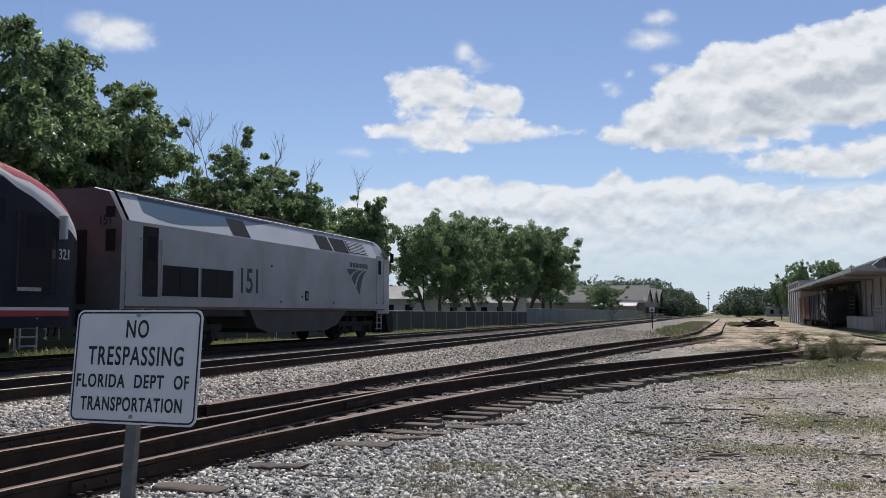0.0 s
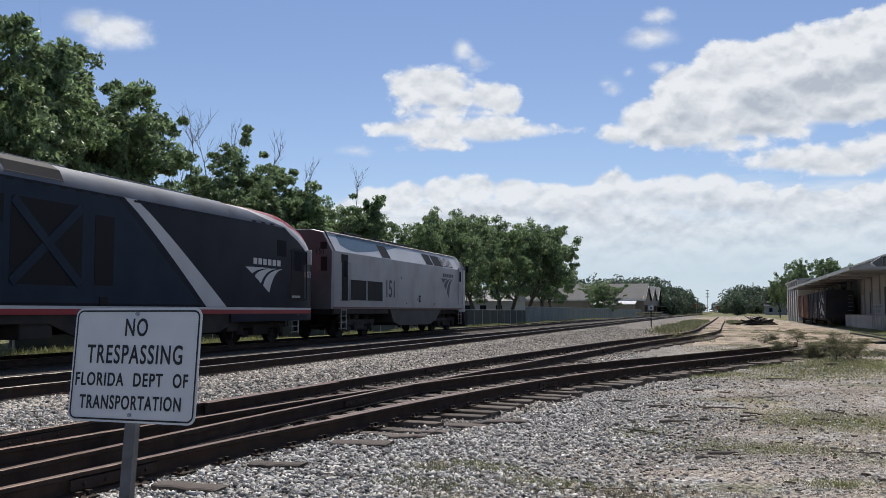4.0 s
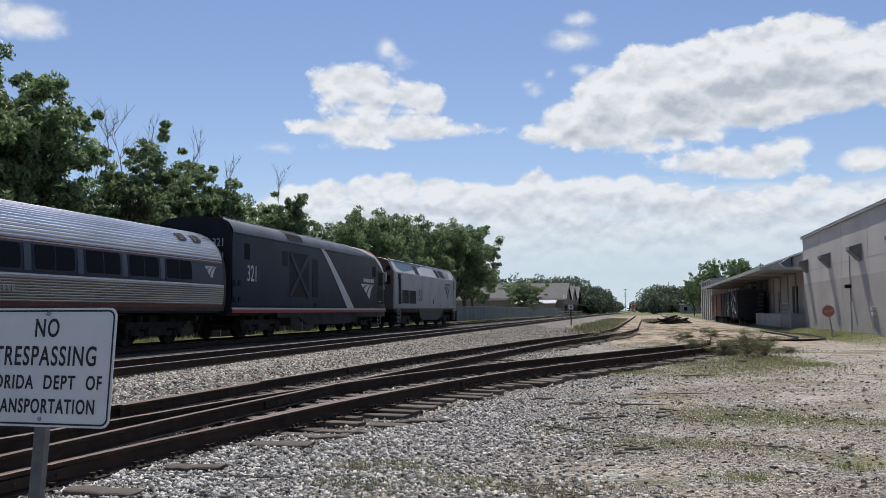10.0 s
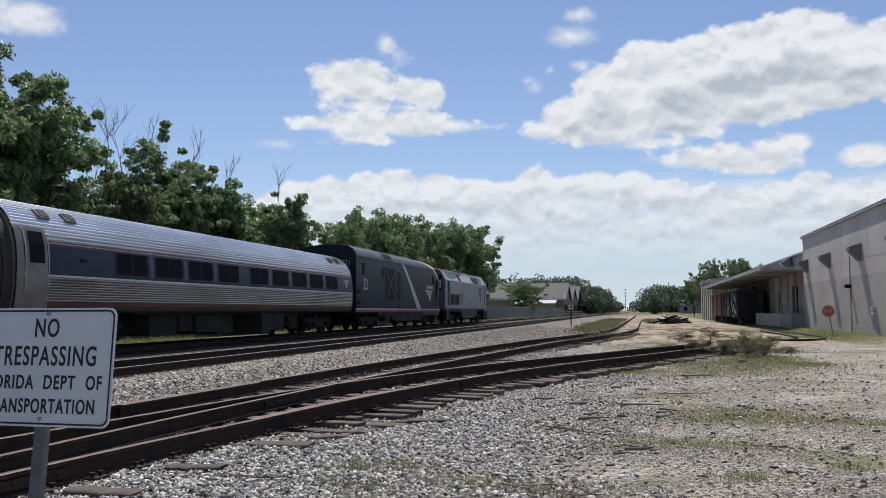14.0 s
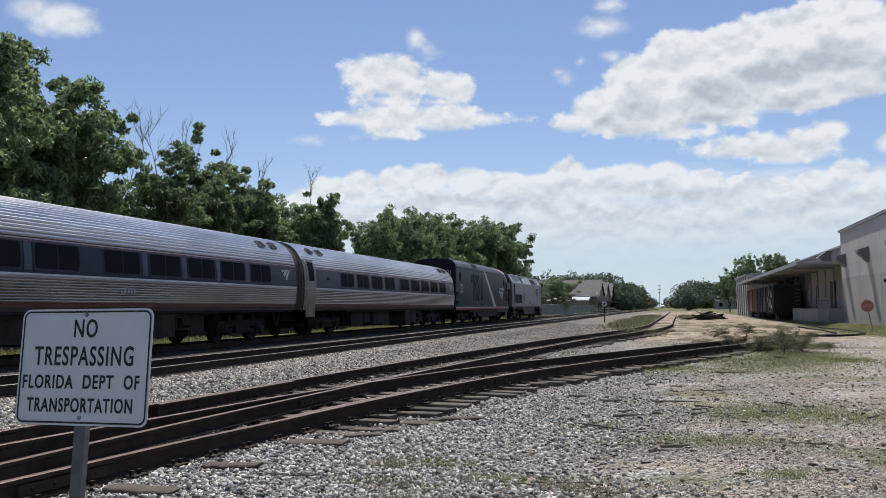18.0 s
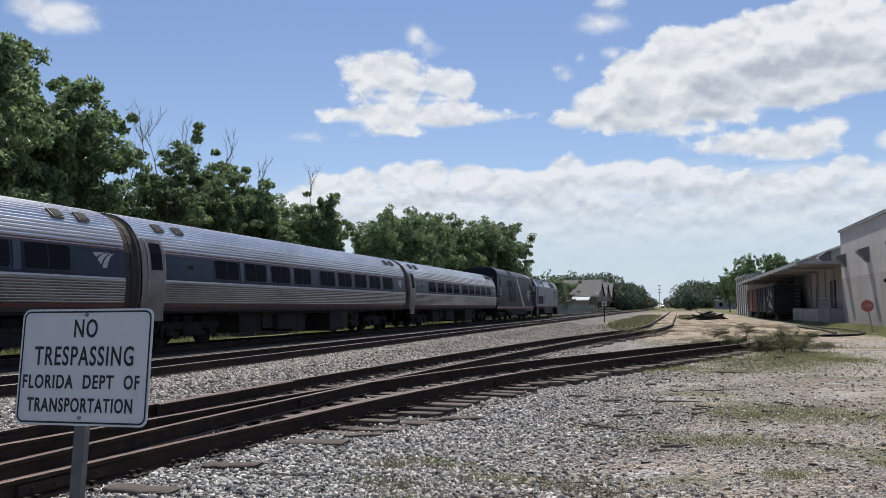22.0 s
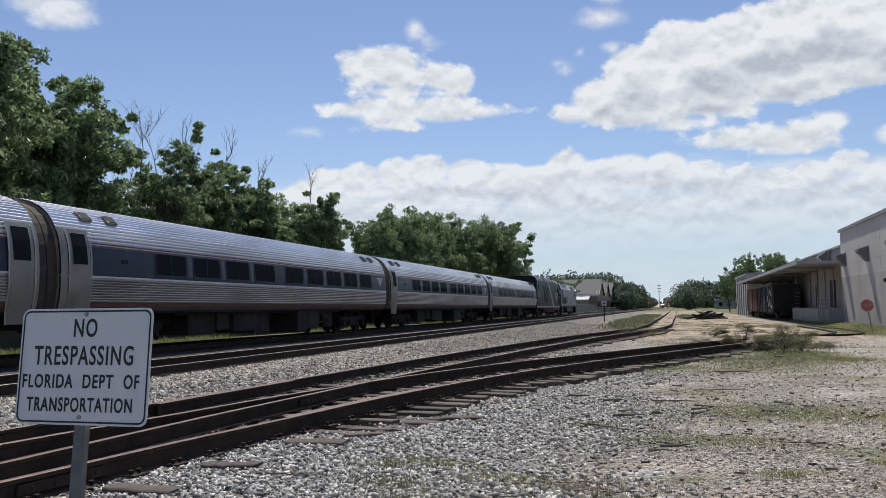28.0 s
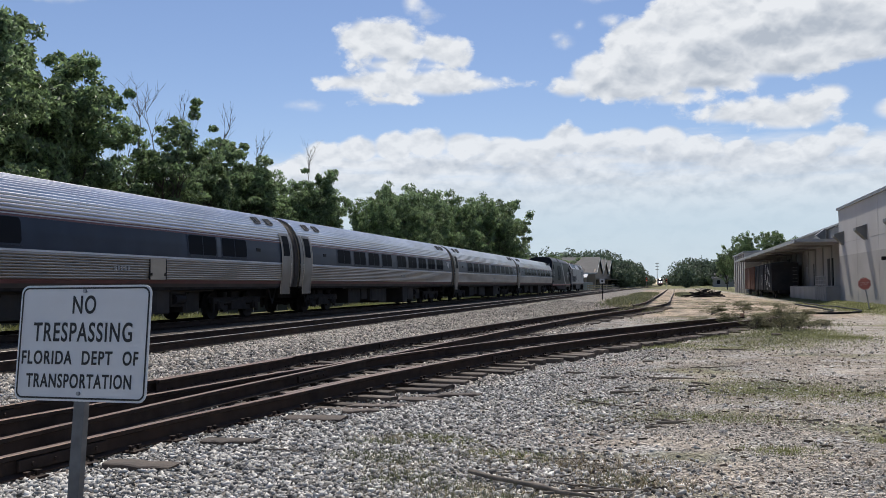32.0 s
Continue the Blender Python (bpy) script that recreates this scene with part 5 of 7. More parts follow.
    a_slab = rng(slab, -0.35, 0.75, 0.0, 0.93)
    a_bank = rng(bank, -0.05, 0.30, 0.0, 0.95)
    # painted haze: a translucent band low over the horizon
    haze_veil = op("MULTIPLY", op("MULTIPLY", rng(el, -2.5, -1.5), rng(op("MULTIPLY", el, -1), -7.6, -4.2)), rng(op("ADD", op("MULTIPLY", streak, 1.6), op("MULTIPLY", fine, 0.5)), -1.3, -0.05))
    away = op("MULTIPLY", rng(op("ABSOLUTE", op("ADD", az, 8.0)), 32, 44), rng(op("ADD", op("MULTIPLY", big, 2.2), edge), 0.05, 0.4))
    alpha = op("MAXIMUM", op("MAXIMUM", op("MAXIMUM", a_heap, a_wisp), op("MAXIMUM", a_bank, a_slab)), op("MAXIMUM", op("MULTIPLY", haze_veil, 0.92), op("MULTIPLY", away, 0.8)))
    alpha = op("MULTIPLY", alpha, 0.985)
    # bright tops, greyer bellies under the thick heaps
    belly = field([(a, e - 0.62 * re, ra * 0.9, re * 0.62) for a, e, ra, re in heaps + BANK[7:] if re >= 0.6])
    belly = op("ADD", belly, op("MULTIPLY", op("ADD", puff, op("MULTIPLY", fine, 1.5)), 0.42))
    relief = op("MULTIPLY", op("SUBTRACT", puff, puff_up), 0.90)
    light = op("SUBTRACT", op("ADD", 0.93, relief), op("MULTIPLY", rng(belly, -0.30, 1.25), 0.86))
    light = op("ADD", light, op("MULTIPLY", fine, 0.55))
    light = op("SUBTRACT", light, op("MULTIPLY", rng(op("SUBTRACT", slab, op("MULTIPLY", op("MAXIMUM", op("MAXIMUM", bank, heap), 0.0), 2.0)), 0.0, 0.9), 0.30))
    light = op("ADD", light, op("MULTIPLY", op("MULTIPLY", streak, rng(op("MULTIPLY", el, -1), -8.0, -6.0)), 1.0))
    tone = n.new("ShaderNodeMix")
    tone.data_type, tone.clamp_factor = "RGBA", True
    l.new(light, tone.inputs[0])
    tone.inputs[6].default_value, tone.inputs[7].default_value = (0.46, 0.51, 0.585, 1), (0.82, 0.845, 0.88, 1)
    # horizon haze painted into the shell's colour, bluer than the heaps
    low = n.new("ShaderNodeMix")
    low.data_type, low.clamp_factor = "RGBA", True
    l.new(op("MULTIPLY", rng(op("MULTIPLY", el, -1), -6.5, -2.0), 0.85), low.inputs[0])
    l.new(tone.outputs[2], low.inputs[6])
    low.inputs[7].default_value = (0.53, 0.66, 0.77, 1)
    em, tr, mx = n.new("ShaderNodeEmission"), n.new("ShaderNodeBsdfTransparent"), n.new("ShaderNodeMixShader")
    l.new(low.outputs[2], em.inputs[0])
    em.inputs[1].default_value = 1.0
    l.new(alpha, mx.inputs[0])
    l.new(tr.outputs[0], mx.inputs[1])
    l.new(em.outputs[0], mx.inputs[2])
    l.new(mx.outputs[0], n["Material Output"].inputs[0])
    verts, faces = [], []
    R_, na, ne = 4200.0, 72, 20
    for j in range(ne + 1):
        e = radians(-1 + 91 * j / ne * 0.999)
        for i in range(na):
            a = 2 * math.pi * i / na
            verts.append((R_ * math.cos(e) * math.sin(a), R_ * math.cos(e) * math.cos(a), R_ * math.sin(e)))
    for j in range(ne):
        for i in range(na):
            k = (i + 1) % na
            faces.append((j * na + i, (j + 1) * na + i, (j + 1) * na + k, j * na + k))
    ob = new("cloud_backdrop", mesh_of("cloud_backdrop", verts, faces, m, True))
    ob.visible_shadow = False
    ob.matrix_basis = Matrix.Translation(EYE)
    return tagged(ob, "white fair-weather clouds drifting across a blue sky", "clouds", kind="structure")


CLOUDS = clouds()



# ---- warning sign on its post ----
def warning_sign():
    s = empty("warning_sign", pose(-2.267, 3.003, 0, -5.3, 0, -1.9), "white no-trespassing sign with black letters on a steel post", "sign")
    post = bmesh.new()
    # U-channel post
    prism([(-0.025, 0.012), (-0.025, -0.018), (0.025, -0.018), (0.025, 0.012), (0.018, 0.012), (0.018, -0.010), (-0.018, -0.010), (-0.018, 0.012)], "z", -0.2, 1.40, post)
    p = part("post", post, material("weathered_post_steel", (0.16, 0.165, 0.17), 0.55, 0.5, 0.25, 20, (0.08, 0.075, 0.07), 0.5, 5), s, "galvanised channel post")

    def rounded(w, h, r, seg=6):
        out = []
        for cx, cy, a0 in ((w / 2 - r, h / 2 - r, 0), (-w / 2 + r, h / 2 - r, 90), (-w / 2 + r, -h / 2 + r, 180), (w / 2 - r, -h / 2 + r, 270)):
            out += [(cx + r * math.cos(radians(a0 + 90 * i / seg)), cy + r * math.sin(radians(a0 + 90 * i / seg))) for i in range(seg + 1)]
        return out
    W, H = 0.61, 0.457
    tilt = Matrix.Translation((0.0, -0.022, 1.242))
    panel = part("panel", prism(rounded(W, H, 0.035), "y", -0.002, 0.001), SIGN_WHITE, s, "white reflective aluminium panel")
    panel.matrix_basis = tilt
    # border line
    bm = bmesh.new()
    o = [bm.verts.new((x, -0.0035, z)) for x, z in rounded(W - 0.016, H - 0.016, 0.029)]
    q = [bm.verts.new((x, -0.0035, z)) for x, z in rounded(W - 0.030, H - 0.030, 0.023)]
    for i in range(len(o)):
        j = (i + 1) % len(o)
        bm.faces.new((o[i], o[j], q[j], q[i]))
    part("border", bm, INK, panel)
    up = Matrix.Rotation(radians(90), 4, "X")
    for words, size, z, w, x in (("NO", 0.100, 0.147, 0.108, 0.0), ("TRESPASSING", 0.106, 0.038, 0.460, -0.003), ("FLORIDA", 0.074, -0.062, 0.238, -0.161), ("DEPT", 0.074, -0.062, 0.139, 0.074), ("OF", 0.074, -0.062, 0.069, 0.226), ("TRANSPORTATION", 0.076, -0.153, 0.487, -0.008)):
        lettering("lettering", words, size, INK, panel, Matrix.Translation((x, -0.0035, z)) @ up, 0.0006, 1.0, 0.0014, "", w, 1.16)
    for z in (0.205, -0.198):
        part("bolt", cyl((0.0, -0.009, z), (0.0, -0.001, z), 0.008, None, 10), GALV, panel)


warning_sign()


# ---- warehouse with loading dock ----
WALL_X = 11.1


def warehouse():
    w = empty("warehouse", Matrix(), "long grey concrete warehouse with sloped intake hoods and loading dock", "warehouse")
    y0, y1, top = 18.0, 66.1, 6.33
    lower = part("lower_wall", box(WALL_X, WALL_X + 0.3, y0, y1, -0.3, 3.22), CONCRETE_LOW, w)
    upper = part("upper_wall", box(WALL_X, WALL_X + 0.3, y0, y1, 3.22, top), CONCRETE, w)
    part("end_wall", box(WALL_X + 0.3, 60, y1 - 0.3, y1, -0.3, top), CONCRETE, w)
    part("end_wall", box(WALL_X + 0.3, 60, y0, y0 + 0.3, -0.3, top), CONCRETE, w)
    part("back_wall", box(60, 60.3, y0, 150, -0.3, top), CONCRETE, w)
    part("roof", prism([(WALL_X - 0.12, top), (WALL_X - 0.12, top + 0.14), (35, top + 1.9), (60.4, top + 0.1), (60.4, top)], "y", y0 - 0.2, y1 + 0.15), METAL_ROOF, w)
    rib = mesh_of("roof_rib", [(x, y, z) for x in (WALL_X - 0.135, WALL_X + 0.3) for y in (-0.03, 0.03) for z in (top + 0.06, top + 0.175)], [(0, 1, 3, 2), (4, 6, 7, 5), (0, 4, 5, 1), (2, 3, 7, 6), (1, 5, 7, 3), (0, 2, 6, 4)], METAL_ROOF)
    y = y0 + 0.3
    while y < y1:
        piece("roof_rib", rib, w, pose(0, y, 0))
        y += 0.3
    for yj in range(24, 66, 6):
        part("panel_joint", box(WALL_X - 0.006, WALL_X + 0.01, yj - 0.012, yj + 0.012, 0.1, top - 0.05), CONCRETE_LOW, w)
    part("panel_joint", box(WALL_X - 0.006, WALL_X + 0.01, y0, y1, 4.05, 4.075), CONCRETE_LOW, w)
    for yy in (28.0, 35.0, 42.0, 49.6, 57.3, 64.6):
        hood = prism([(WALL_X - 0.60, 4.66), (WALL_X, 4.84), (WALL_X, 3.95), (WALL_X - 0.06, 3.95), (WALL_X - 0.60, 4.50)], "y", yy - 0.42, yy + 0.42)
        h = part("intake_hood", hood, HOOD, w, "grey sloped sheet-metal hood")
        part("flange", box(WALL_X - 0.03, WALL_X + 0.01, yy - 0.44, yy + 0.44, 3.92, 4.86), METAL_ROOF, h)
    lamp = part("wall_lamp", box(WALL_X - 0.3, WALL_X + 0.01, 51.8, 52.1, 2.6, 2.8, 0.03), BLACK, w)
    part("conduit", cyl((WALL_X - 0.03, 51.95, 0.2), (WALL_X - 0.03, 51.95, 4.4), 0.025, None, 6), CONCRETE_LOW, lamp)
    for yy, z in ((47.0, 1.4), (46.9, 1.15)):
        part("meter_box", box(WALL_X - 0.18, WALL_X + 0.01, yy - 0.25, yy + 0.2, z, z + 0.18, 0.02), WHITE, w)
    # recessed dock behind the canopy
    dx = WALL_X + 0.5
    part("dock_wall", box(dx, dx + 0.25, y1 + 0.02, 140, -0.3, 5.5), DOCK, w, "dark weathered dock wall")
    part("dock_roof", prism([(dx - 0.2, 5.5), (dx - 0.2, 5.62), (35, 7.2), (60, 5.6), (60, 5.5)], "y", y1 + 0.2, 140.5), METAL_ROOF, w)
    yy = y1 + 2.2
    while yy < 138:
        part("pilaster", box(dx - 0.1, dx + 0.02, yy - 0.15, yy + 0.15, -0.2, 4.2), DOCK, w)
        yy += 3.9
    for ya, yb, za, zb in ((71.6, 73.9, 1.2, 3.25), (80.0, 81.0, 1.2, 3.0), (96, 99, 1.2, 3.8)):
        part("dock_door", box(dx - 0.06, dx + 0.02, ya, yb, za, zb), BLACK, w, "open dark dock door")
    part("white_door", box(dx - 0.08, dx + 0.02, 84.0, 85.2, 1.2, 2.8), METAL_ROOF, w)
    part("dock_platform", box(WALL_X - 0.9, dx, y1 + 0.02, 85.6, -0.2, 1.15, 0.02), DOCK, w, "grey concrete loading platform")
    part("canopy", prism([(8.35, 4.28), (8.35, 4.46), (dx - 0.02, 4.46), (dx - 0.02, 4.24)], "y", y1 + 0.6, 128), METAL_ROOF, w, "flat pale metal canopy over the dock")
    part("canopy_fascia", box(8.30, 8.36, y1 + 0.55, 128.05, 4.24, 4.5), METAL_ROOF, w)
    for yy in (72, 80, 88, 96, 104, 112, 120):
        part("canopy_beam", box(8.4, dx - 0.05, yy - 0.08, yy + 0.08, 4.1, 4.28), DOCK, w)
    for z, a in ((5.05, 74.0), (5.0, 100.0)):
        part("intake_hood", prism([(dx - 0.9, z), (dx - 0.2, z + 0.5), (dx - 0.2, z - 0.6)], "y", a - 0.5, a + 0.5), HOOD, w)
    # steel railing of the dock steps
    bm = bmesh.new()
    for i in range(6):
        cyl((WALL_X - 0.95, y1 - 0.3 + i * 0.9, 0.1), (WALL_X - 0.95, y1 - 0.3 + i * 0.9, 1.9), 0.03, bm, 6)
    for z in (1.3, 1.6, 1.88):
        cyl((WALL_X - 0.95, y1 - 0.3, z), (WALL_X - 0.95, y1 + 4.2, z), 0.025, bm, 6)
    part("railing", bm, GALV, w, "galvanised pipe railing")
    # far wing with its own hoods
    part("wing_wall", box(9.6, 9.9, 128.3, 150, -0.3, 5.6), CONCRETE, w)
    part("wing_end", box(9.9, 60, 128.3, 128.6, -0.3, 5.6), CONCRETE, w)
    part("wing_roof", prism([(9.4, 5.6), (9.4, 5.75), (35, 7.4), (60, 5.7), (60, 5.6)], "y", 128, 150.4), METAL_ROOF, w)
    for yy in (130, 134, 138, 142, 146):
        part("wing_pilaster", box(9.45, 9.62, yy - 0.2, yy + 0.2, -0.2, 5.5), DOCK, w)


warehouse()


FADED_RED = material("sun_faded_red", (0.42, 0.13, 0.11), 0.6, 0, 0.15, 3, (0.3, 0.16, 0.14), 0.4, 4)
CHALK_RED = material("faded_pink_white", (0.55, 0.36, 0.33), 0.6)


def stop_sign():
    s = empty("stop_sign", pose(9.75, 50.0, 0.1, 0, -9, 0), "weathered red octagonal sign on a leaning post", "sign")
    part("post", box(-0.03, 0.03, -0.02, 0.02, -0.2, 1.62), GALV, s)
    o = [(0.325 * math.cos(radians(22.5 + 45 * i)), 1.28 + 0.325 * math.sin(radians(22.5 + 45 * i))) for i in range(8)]
    p = part("panel", prism(o, "y", -0.04, -0.02), FADED_RED, s, "faded red octagonal panel")
    rim = bmesh.new()
    a = [rim.verts.new((0.313 * math.cos(radians(22.5 + 45 * i)), -0.043, 1.28 + 0.313 * math.sin(radians(22.5 + 45 * i)))) for i in range(8)]
    b = [rim.verts.new((0.292 * math.cos(radians(22.5 + 45 * i)), -0.043, 1.28 + 0.292 * math.sin(radians(22.5 + 45 * i)))) for i in range(8)]
    for i in range(8):
        j = (i + 1) % 8
        rim.faces.new((a[i], a[j], b[j], b[i]))
    part("rim", rim, CHALK_RED, p)
    lettering("lettering", "STOP", 0.21, CHALK_RED, p, Matrix.Translation((0, -0.043, 1.28)) @ Matrix.Rotation(radians(90), 4, "X"), 0.001, 0.9)


stop_sign()


RUST_CAR = material("rust_red_boxcar_paint", (0.14, 0.06, 0.035), 0.8, 0, 0.3, 1.0, (0.08, 0.045, 0.03), 0.6, 0.8)
BLACK_CAR = material("faded_black_boxcar_paint", (0.026, 0.028, 0.034), 0.7, 0, 0.3, 1.0, (0.04, 0.035, 0.033), 0.5, 0.8, spec=0.1)
CHALK = material("pale_spray_paint", (0.42, 0.43, 0.45), 0.8)


def boxcar(y, mat, label, scrawl, L=12.8):
    c = empty("boxcar", pose(9.88, y, 0.05), label, "boxcar", "parked boxcars")
    W, z0, z1 = 1.16, 0.7, 3.2
    part("body", box(-W, W, 0, L, z0, z1, 0.02), mat, c)
    part("roof", prism([(-W - 0.04, z1), (0, z1 + 0.14), (W + 0.04, z1), (W + 0.04, z1 - 0.06), (-W - 0.04, z1 - 0.06)], "y", -0.05, L + 0.05), mat, c)
    rib = mesh_of("rib", [(x, y_, z) for x in (-0.045, 0.0) for y_ in (-0.05, 0.05) for z in (z0, z1 - 0.05)], [(0, 1, 3, 2), (4, 6, 7, 5), (0, 4, 5, 1), (2, 3, 7, 6), (1, 5, 7, 3), (0, 2, 6, 4)], mat)
    for i in range(10):
        piece("rib", rib, c, pose(-W, 0.5 + i * (L - 1) / 9, 0))
    part("sliding_door", box(-W - 0.07, -W + 0.01, L / 2 - 1.3, L / 2 + 1.3, z0 + 0.05, z1 - 0.15, 0.01), mat, c)
    for i in range(5):
        part("end_rib", box(-W + 0.05, W - 0.05, -0.05, 0.01, z0 + 0.2 + i * 0.45, z0 + 0.3 + i * 0.45, 0.01), mat, c)
    bm = bmesh.new()
    for i in range(7):
        box(W - 0.5, W - 0.1, -0.09, -0.05, z0 + 0.1 + i * 0.33, z0 + 0.13 + i * 0.33, 0, bm)
    part("ladder", bm, GALV, c)
    part("frame", box(-0.6, 0.6, -0.3, L + 0.3, 0.5, 0.75), DARK, c)
    for yy in (1.6, L - 1.6):
        bm = bmesh.new()
        for a in (-0.75, 0.75):
            for s in (-1, 1):
                cyl((s * 0.62, yy + a, 0.40), (s * 0.75, yy + a, 0.40), 0.38, bm, 16)
        box(-0.85, 0.85, yy - 1.0, yy + 1.0, 0.38, 0.55, 0.02, bm)
        part("bogie", bm, DARK, c)
    if scrawl:
        rnd = random.Random(8)
        for i in range(16):
            a, z = 0.7 + rnd.random() * 8, z0 + 0.2 + rnd.random() * 1.9
            pts = [Vector((-W - 0.055, a, z)), Vector((-W - 0.055, a + rnd.uniform(-0.3, 0.5), z + rnd.uniform(-0.4, 0.4))), Vector((-W - 0.055, a + rnd.uniform(0.0, 0.8), z + rnd.uniform(-0.5, 0.5)))]
            v, f = tube(pts, [0.035] * 3, 5)
            attach(new("paint_scrawl", mesh_of("paint_scrawl", v, f, CHALK)), c)


boxcar(86.3, BLACK_CAR, "black boxcar with pale spray-paint scrawl parked at the dock", True, 16.6)
boxcar(104.0, RUST_CAR, "rust-red boxcar parked at the dock", False)


# ---- far buildings beyond the fence ----
def gable_shed():
    b = empty("gabled_depot", Matrix(), "pale depot with three gables and grey metal roofs", "building")
    x0, x1 = -62.0, -22.0
    wall = material("tan_boards", (0.25, 0.205, 0.16), 0.9, 0, 0.08, 0.5)
    grey = material("grey_shingle_roof", (0.085, 0.083, 0.084), 0.85, 0, 0.15, 0.6)
    part("lean_to", box(-36.0, -24.5, 262.0, 268.0, -0.2, 3.6), wall, b)
    part("lean_to_roof", prism([(261.6, 3.6), (268.0, 4.7), (268.0, 4.5), (261.6, 3.4)], "x", -36.5, -24.0), WHITE, b)
    for i, (ya, d, top) in enumerate(((268.0, 26.0, 9.7), (294.0, 26.0, 9.6), (320.0, 26.0, 9.9))):
        part("wall", box(x0, x1, ya, ya + d, -0.2, 5.2), wall, b)
        part("gable", prism([(ya, 5.2), (ya + d, 5.2), (ya + d / 2, top)], "x", x1 - 0.4, x1 - 0.02), wall, b)
        part("roof", prism([(ya - 0.6, 4.9), (ya + d / 2, top + 0.3), (ya + d + 0.3, 5.0), (ya + d + 0.3, 4.7), (ya + d / 2, top), (ya - 0.6, 4.6)], "x", x0, x1 + 0.5), grey, b)
        part("eave_trim", box(x0, x1 + 0.55, ya - 0.7, ya - 0.6, 4.55, 4.95), WHITE, b)
        part("gable_trim", prism([(ya - 0.2, 4.95), (ya + d / 2, top + 0.12), (ya + d + 0.2, 4.95), (ya + d - 1.0, 4.95), (ya + d / 2, top - 0.5), (ya + 1.0, 4.95)], "x", x1 + 0.5, x1 + 0.56), WHITE, b)
        part("awning", box(x1, x1 + 3.2, ya + 1, ya + d - 1, 3.0, 3.2), grey, b)
        for k in range(4):
            part("doorway", box(x1 - 0.05, x1 + 0.04, ya + 2 + k * 5.8, ya + 5.6 + k * 5.8, 0.2, 2.8), BLACK, b)


gable_shed()


def low_house(x, y, w, d, h, label):
    b = empty("house", pose(x, y, 0), label, "building")
    wall = material("pale_siding", (0.33, 0.33, 0.32), 0.8, 0, 0.06, 0.6)
    part("wall", box(0, w, 0, d, -0.2, h), wall, b)
    part("roof", prism([(-0.4, h - 0.1), (d / 2, h + d * 0.2), (d + 0.4, h - 0.1)], "x", -0.4, w + 0.4), DOCK, b)
    k = 1.2
    while k < w - 1.5:
        win = part("window", box(k, k + 1.1, -0.04, 0.05, h * 0.35, h * 0.75), GLASS, b)
        part("sill", box(k - 0.1, k + 1.2, -0.1, 0.0, h * 0.31, h * 0.35), WHITE, win)
        k += 2.8


low_house(-66, 118, 26, 9, 3.6, "low white building behind the trees")
low_house(-58, 150, 24, 9, 3.4, "low white building behind the fence")
low_house(14, 330, 16, 9, 3.4, "far low building with a pale metal roof")


# ---- things far up the line ----
RED_LAMP = glow("red_signal_lamp", (1.0, 0.10, 0.05), 1.3)
HEADLAMP = glow("white_headlamp", (1.0, 0.97, 0.9), 9.0)


def signal_mast(x, y, lamp_z, h, label):
    m = empty("signal_mast", pose(x, y, 0), label, "railway signal", "signals up the line")
    part("pole", cyl((0, 0, -0.2), (0, 0, h), 0.09, None, 8), GALV, m)
    hd = part("lamp_head", box(-0.4, 0.4, -0.25, -0.05, lamp_z - 0.5, lamp_z + 0.6, 0.04), BLACK, m)
    part("lens", cyl((0, -0.3, lamp_z), (0, -0.24, lamp_z), 0.17), RED_LAMP, hd)
    part("lens", cyl((0, -0.3, lamp_z - 0.9), (0, -0.24, lamp_z - 0.9), 0.12), RED_LAMP, hd)
    part("cross_arm", box(-0.7, 0.7, -0.06, 0.06, lamp_z + 0.7, lamp_z + 0.85), WHITE, m)


signal_mast(-10.8, 400, 3.9, 5.2, "grey signal mast with glowing red lamps")
signal_mast(-2.5, 400, 3.2, 4.6, "dark signal mast with a glowing red lamp")


def radio_tower():
    m = empty("radio_tower", pose(-23.5, 1500, 0), "tall thin steel radio tower far off", "tower")
    part("mast", cyl((0, 0, 0), (0, 0, 36), 0.55, None, 8, 0.35), GALV, m)
    for z in (24, 29, 34.5):
        part("antenna_platform", box(-2.6, 2.6, -1, 1, z, z + 1.2, 0.1), GALV, m)


radio_tower()


def track_marker():
    m = empty("track_marker", pose(-6.5, 87, 0), "small white plate on a dark post by the track", "marker post")
    part("post", box(-0.05, 0.05, -0.04, 0.04, -0.1, 1.95), BLACK, m)
    part("plate", box(-0.24, 0.24, -0.07, -0.04, 1.55, 2.0, 0.01), WHITE, m)
    part("symbol", box(-0.08, 0.08, -0.076, -0.07, 1.68, 1.86), INK, m)


track_marker()


def plank_barrier():
    b = empty("plank_barrier", pose(-21.6, 240, 0.1), "low barrier of pale planks on posts", "barrier")
    for i in range(5):
        part("post", box(i * 1.6 - 0.08, i * 1.6 + 0.08, -0.08, 0.08, -0.1, 1.3), WHITE, b)
    for z in (0.35, 0.9):
        part("plank", box(-0.2, 6.6, -0.14, -0.08, z, z + 0.32), DRY, b)
    s_ = empty("crossing_gate", pose(-20.2, 330, 0.1), "black and white striped crossing gate", "barrier")
    for i in range(5):
        part("board", box(-1.0, 1.6, -0.1, 0.1, 0.2 + i * 0.42, 0.62 + i * 0.42), WHITE if i % 2 == 0 else INK, s_)


plank_barrier()


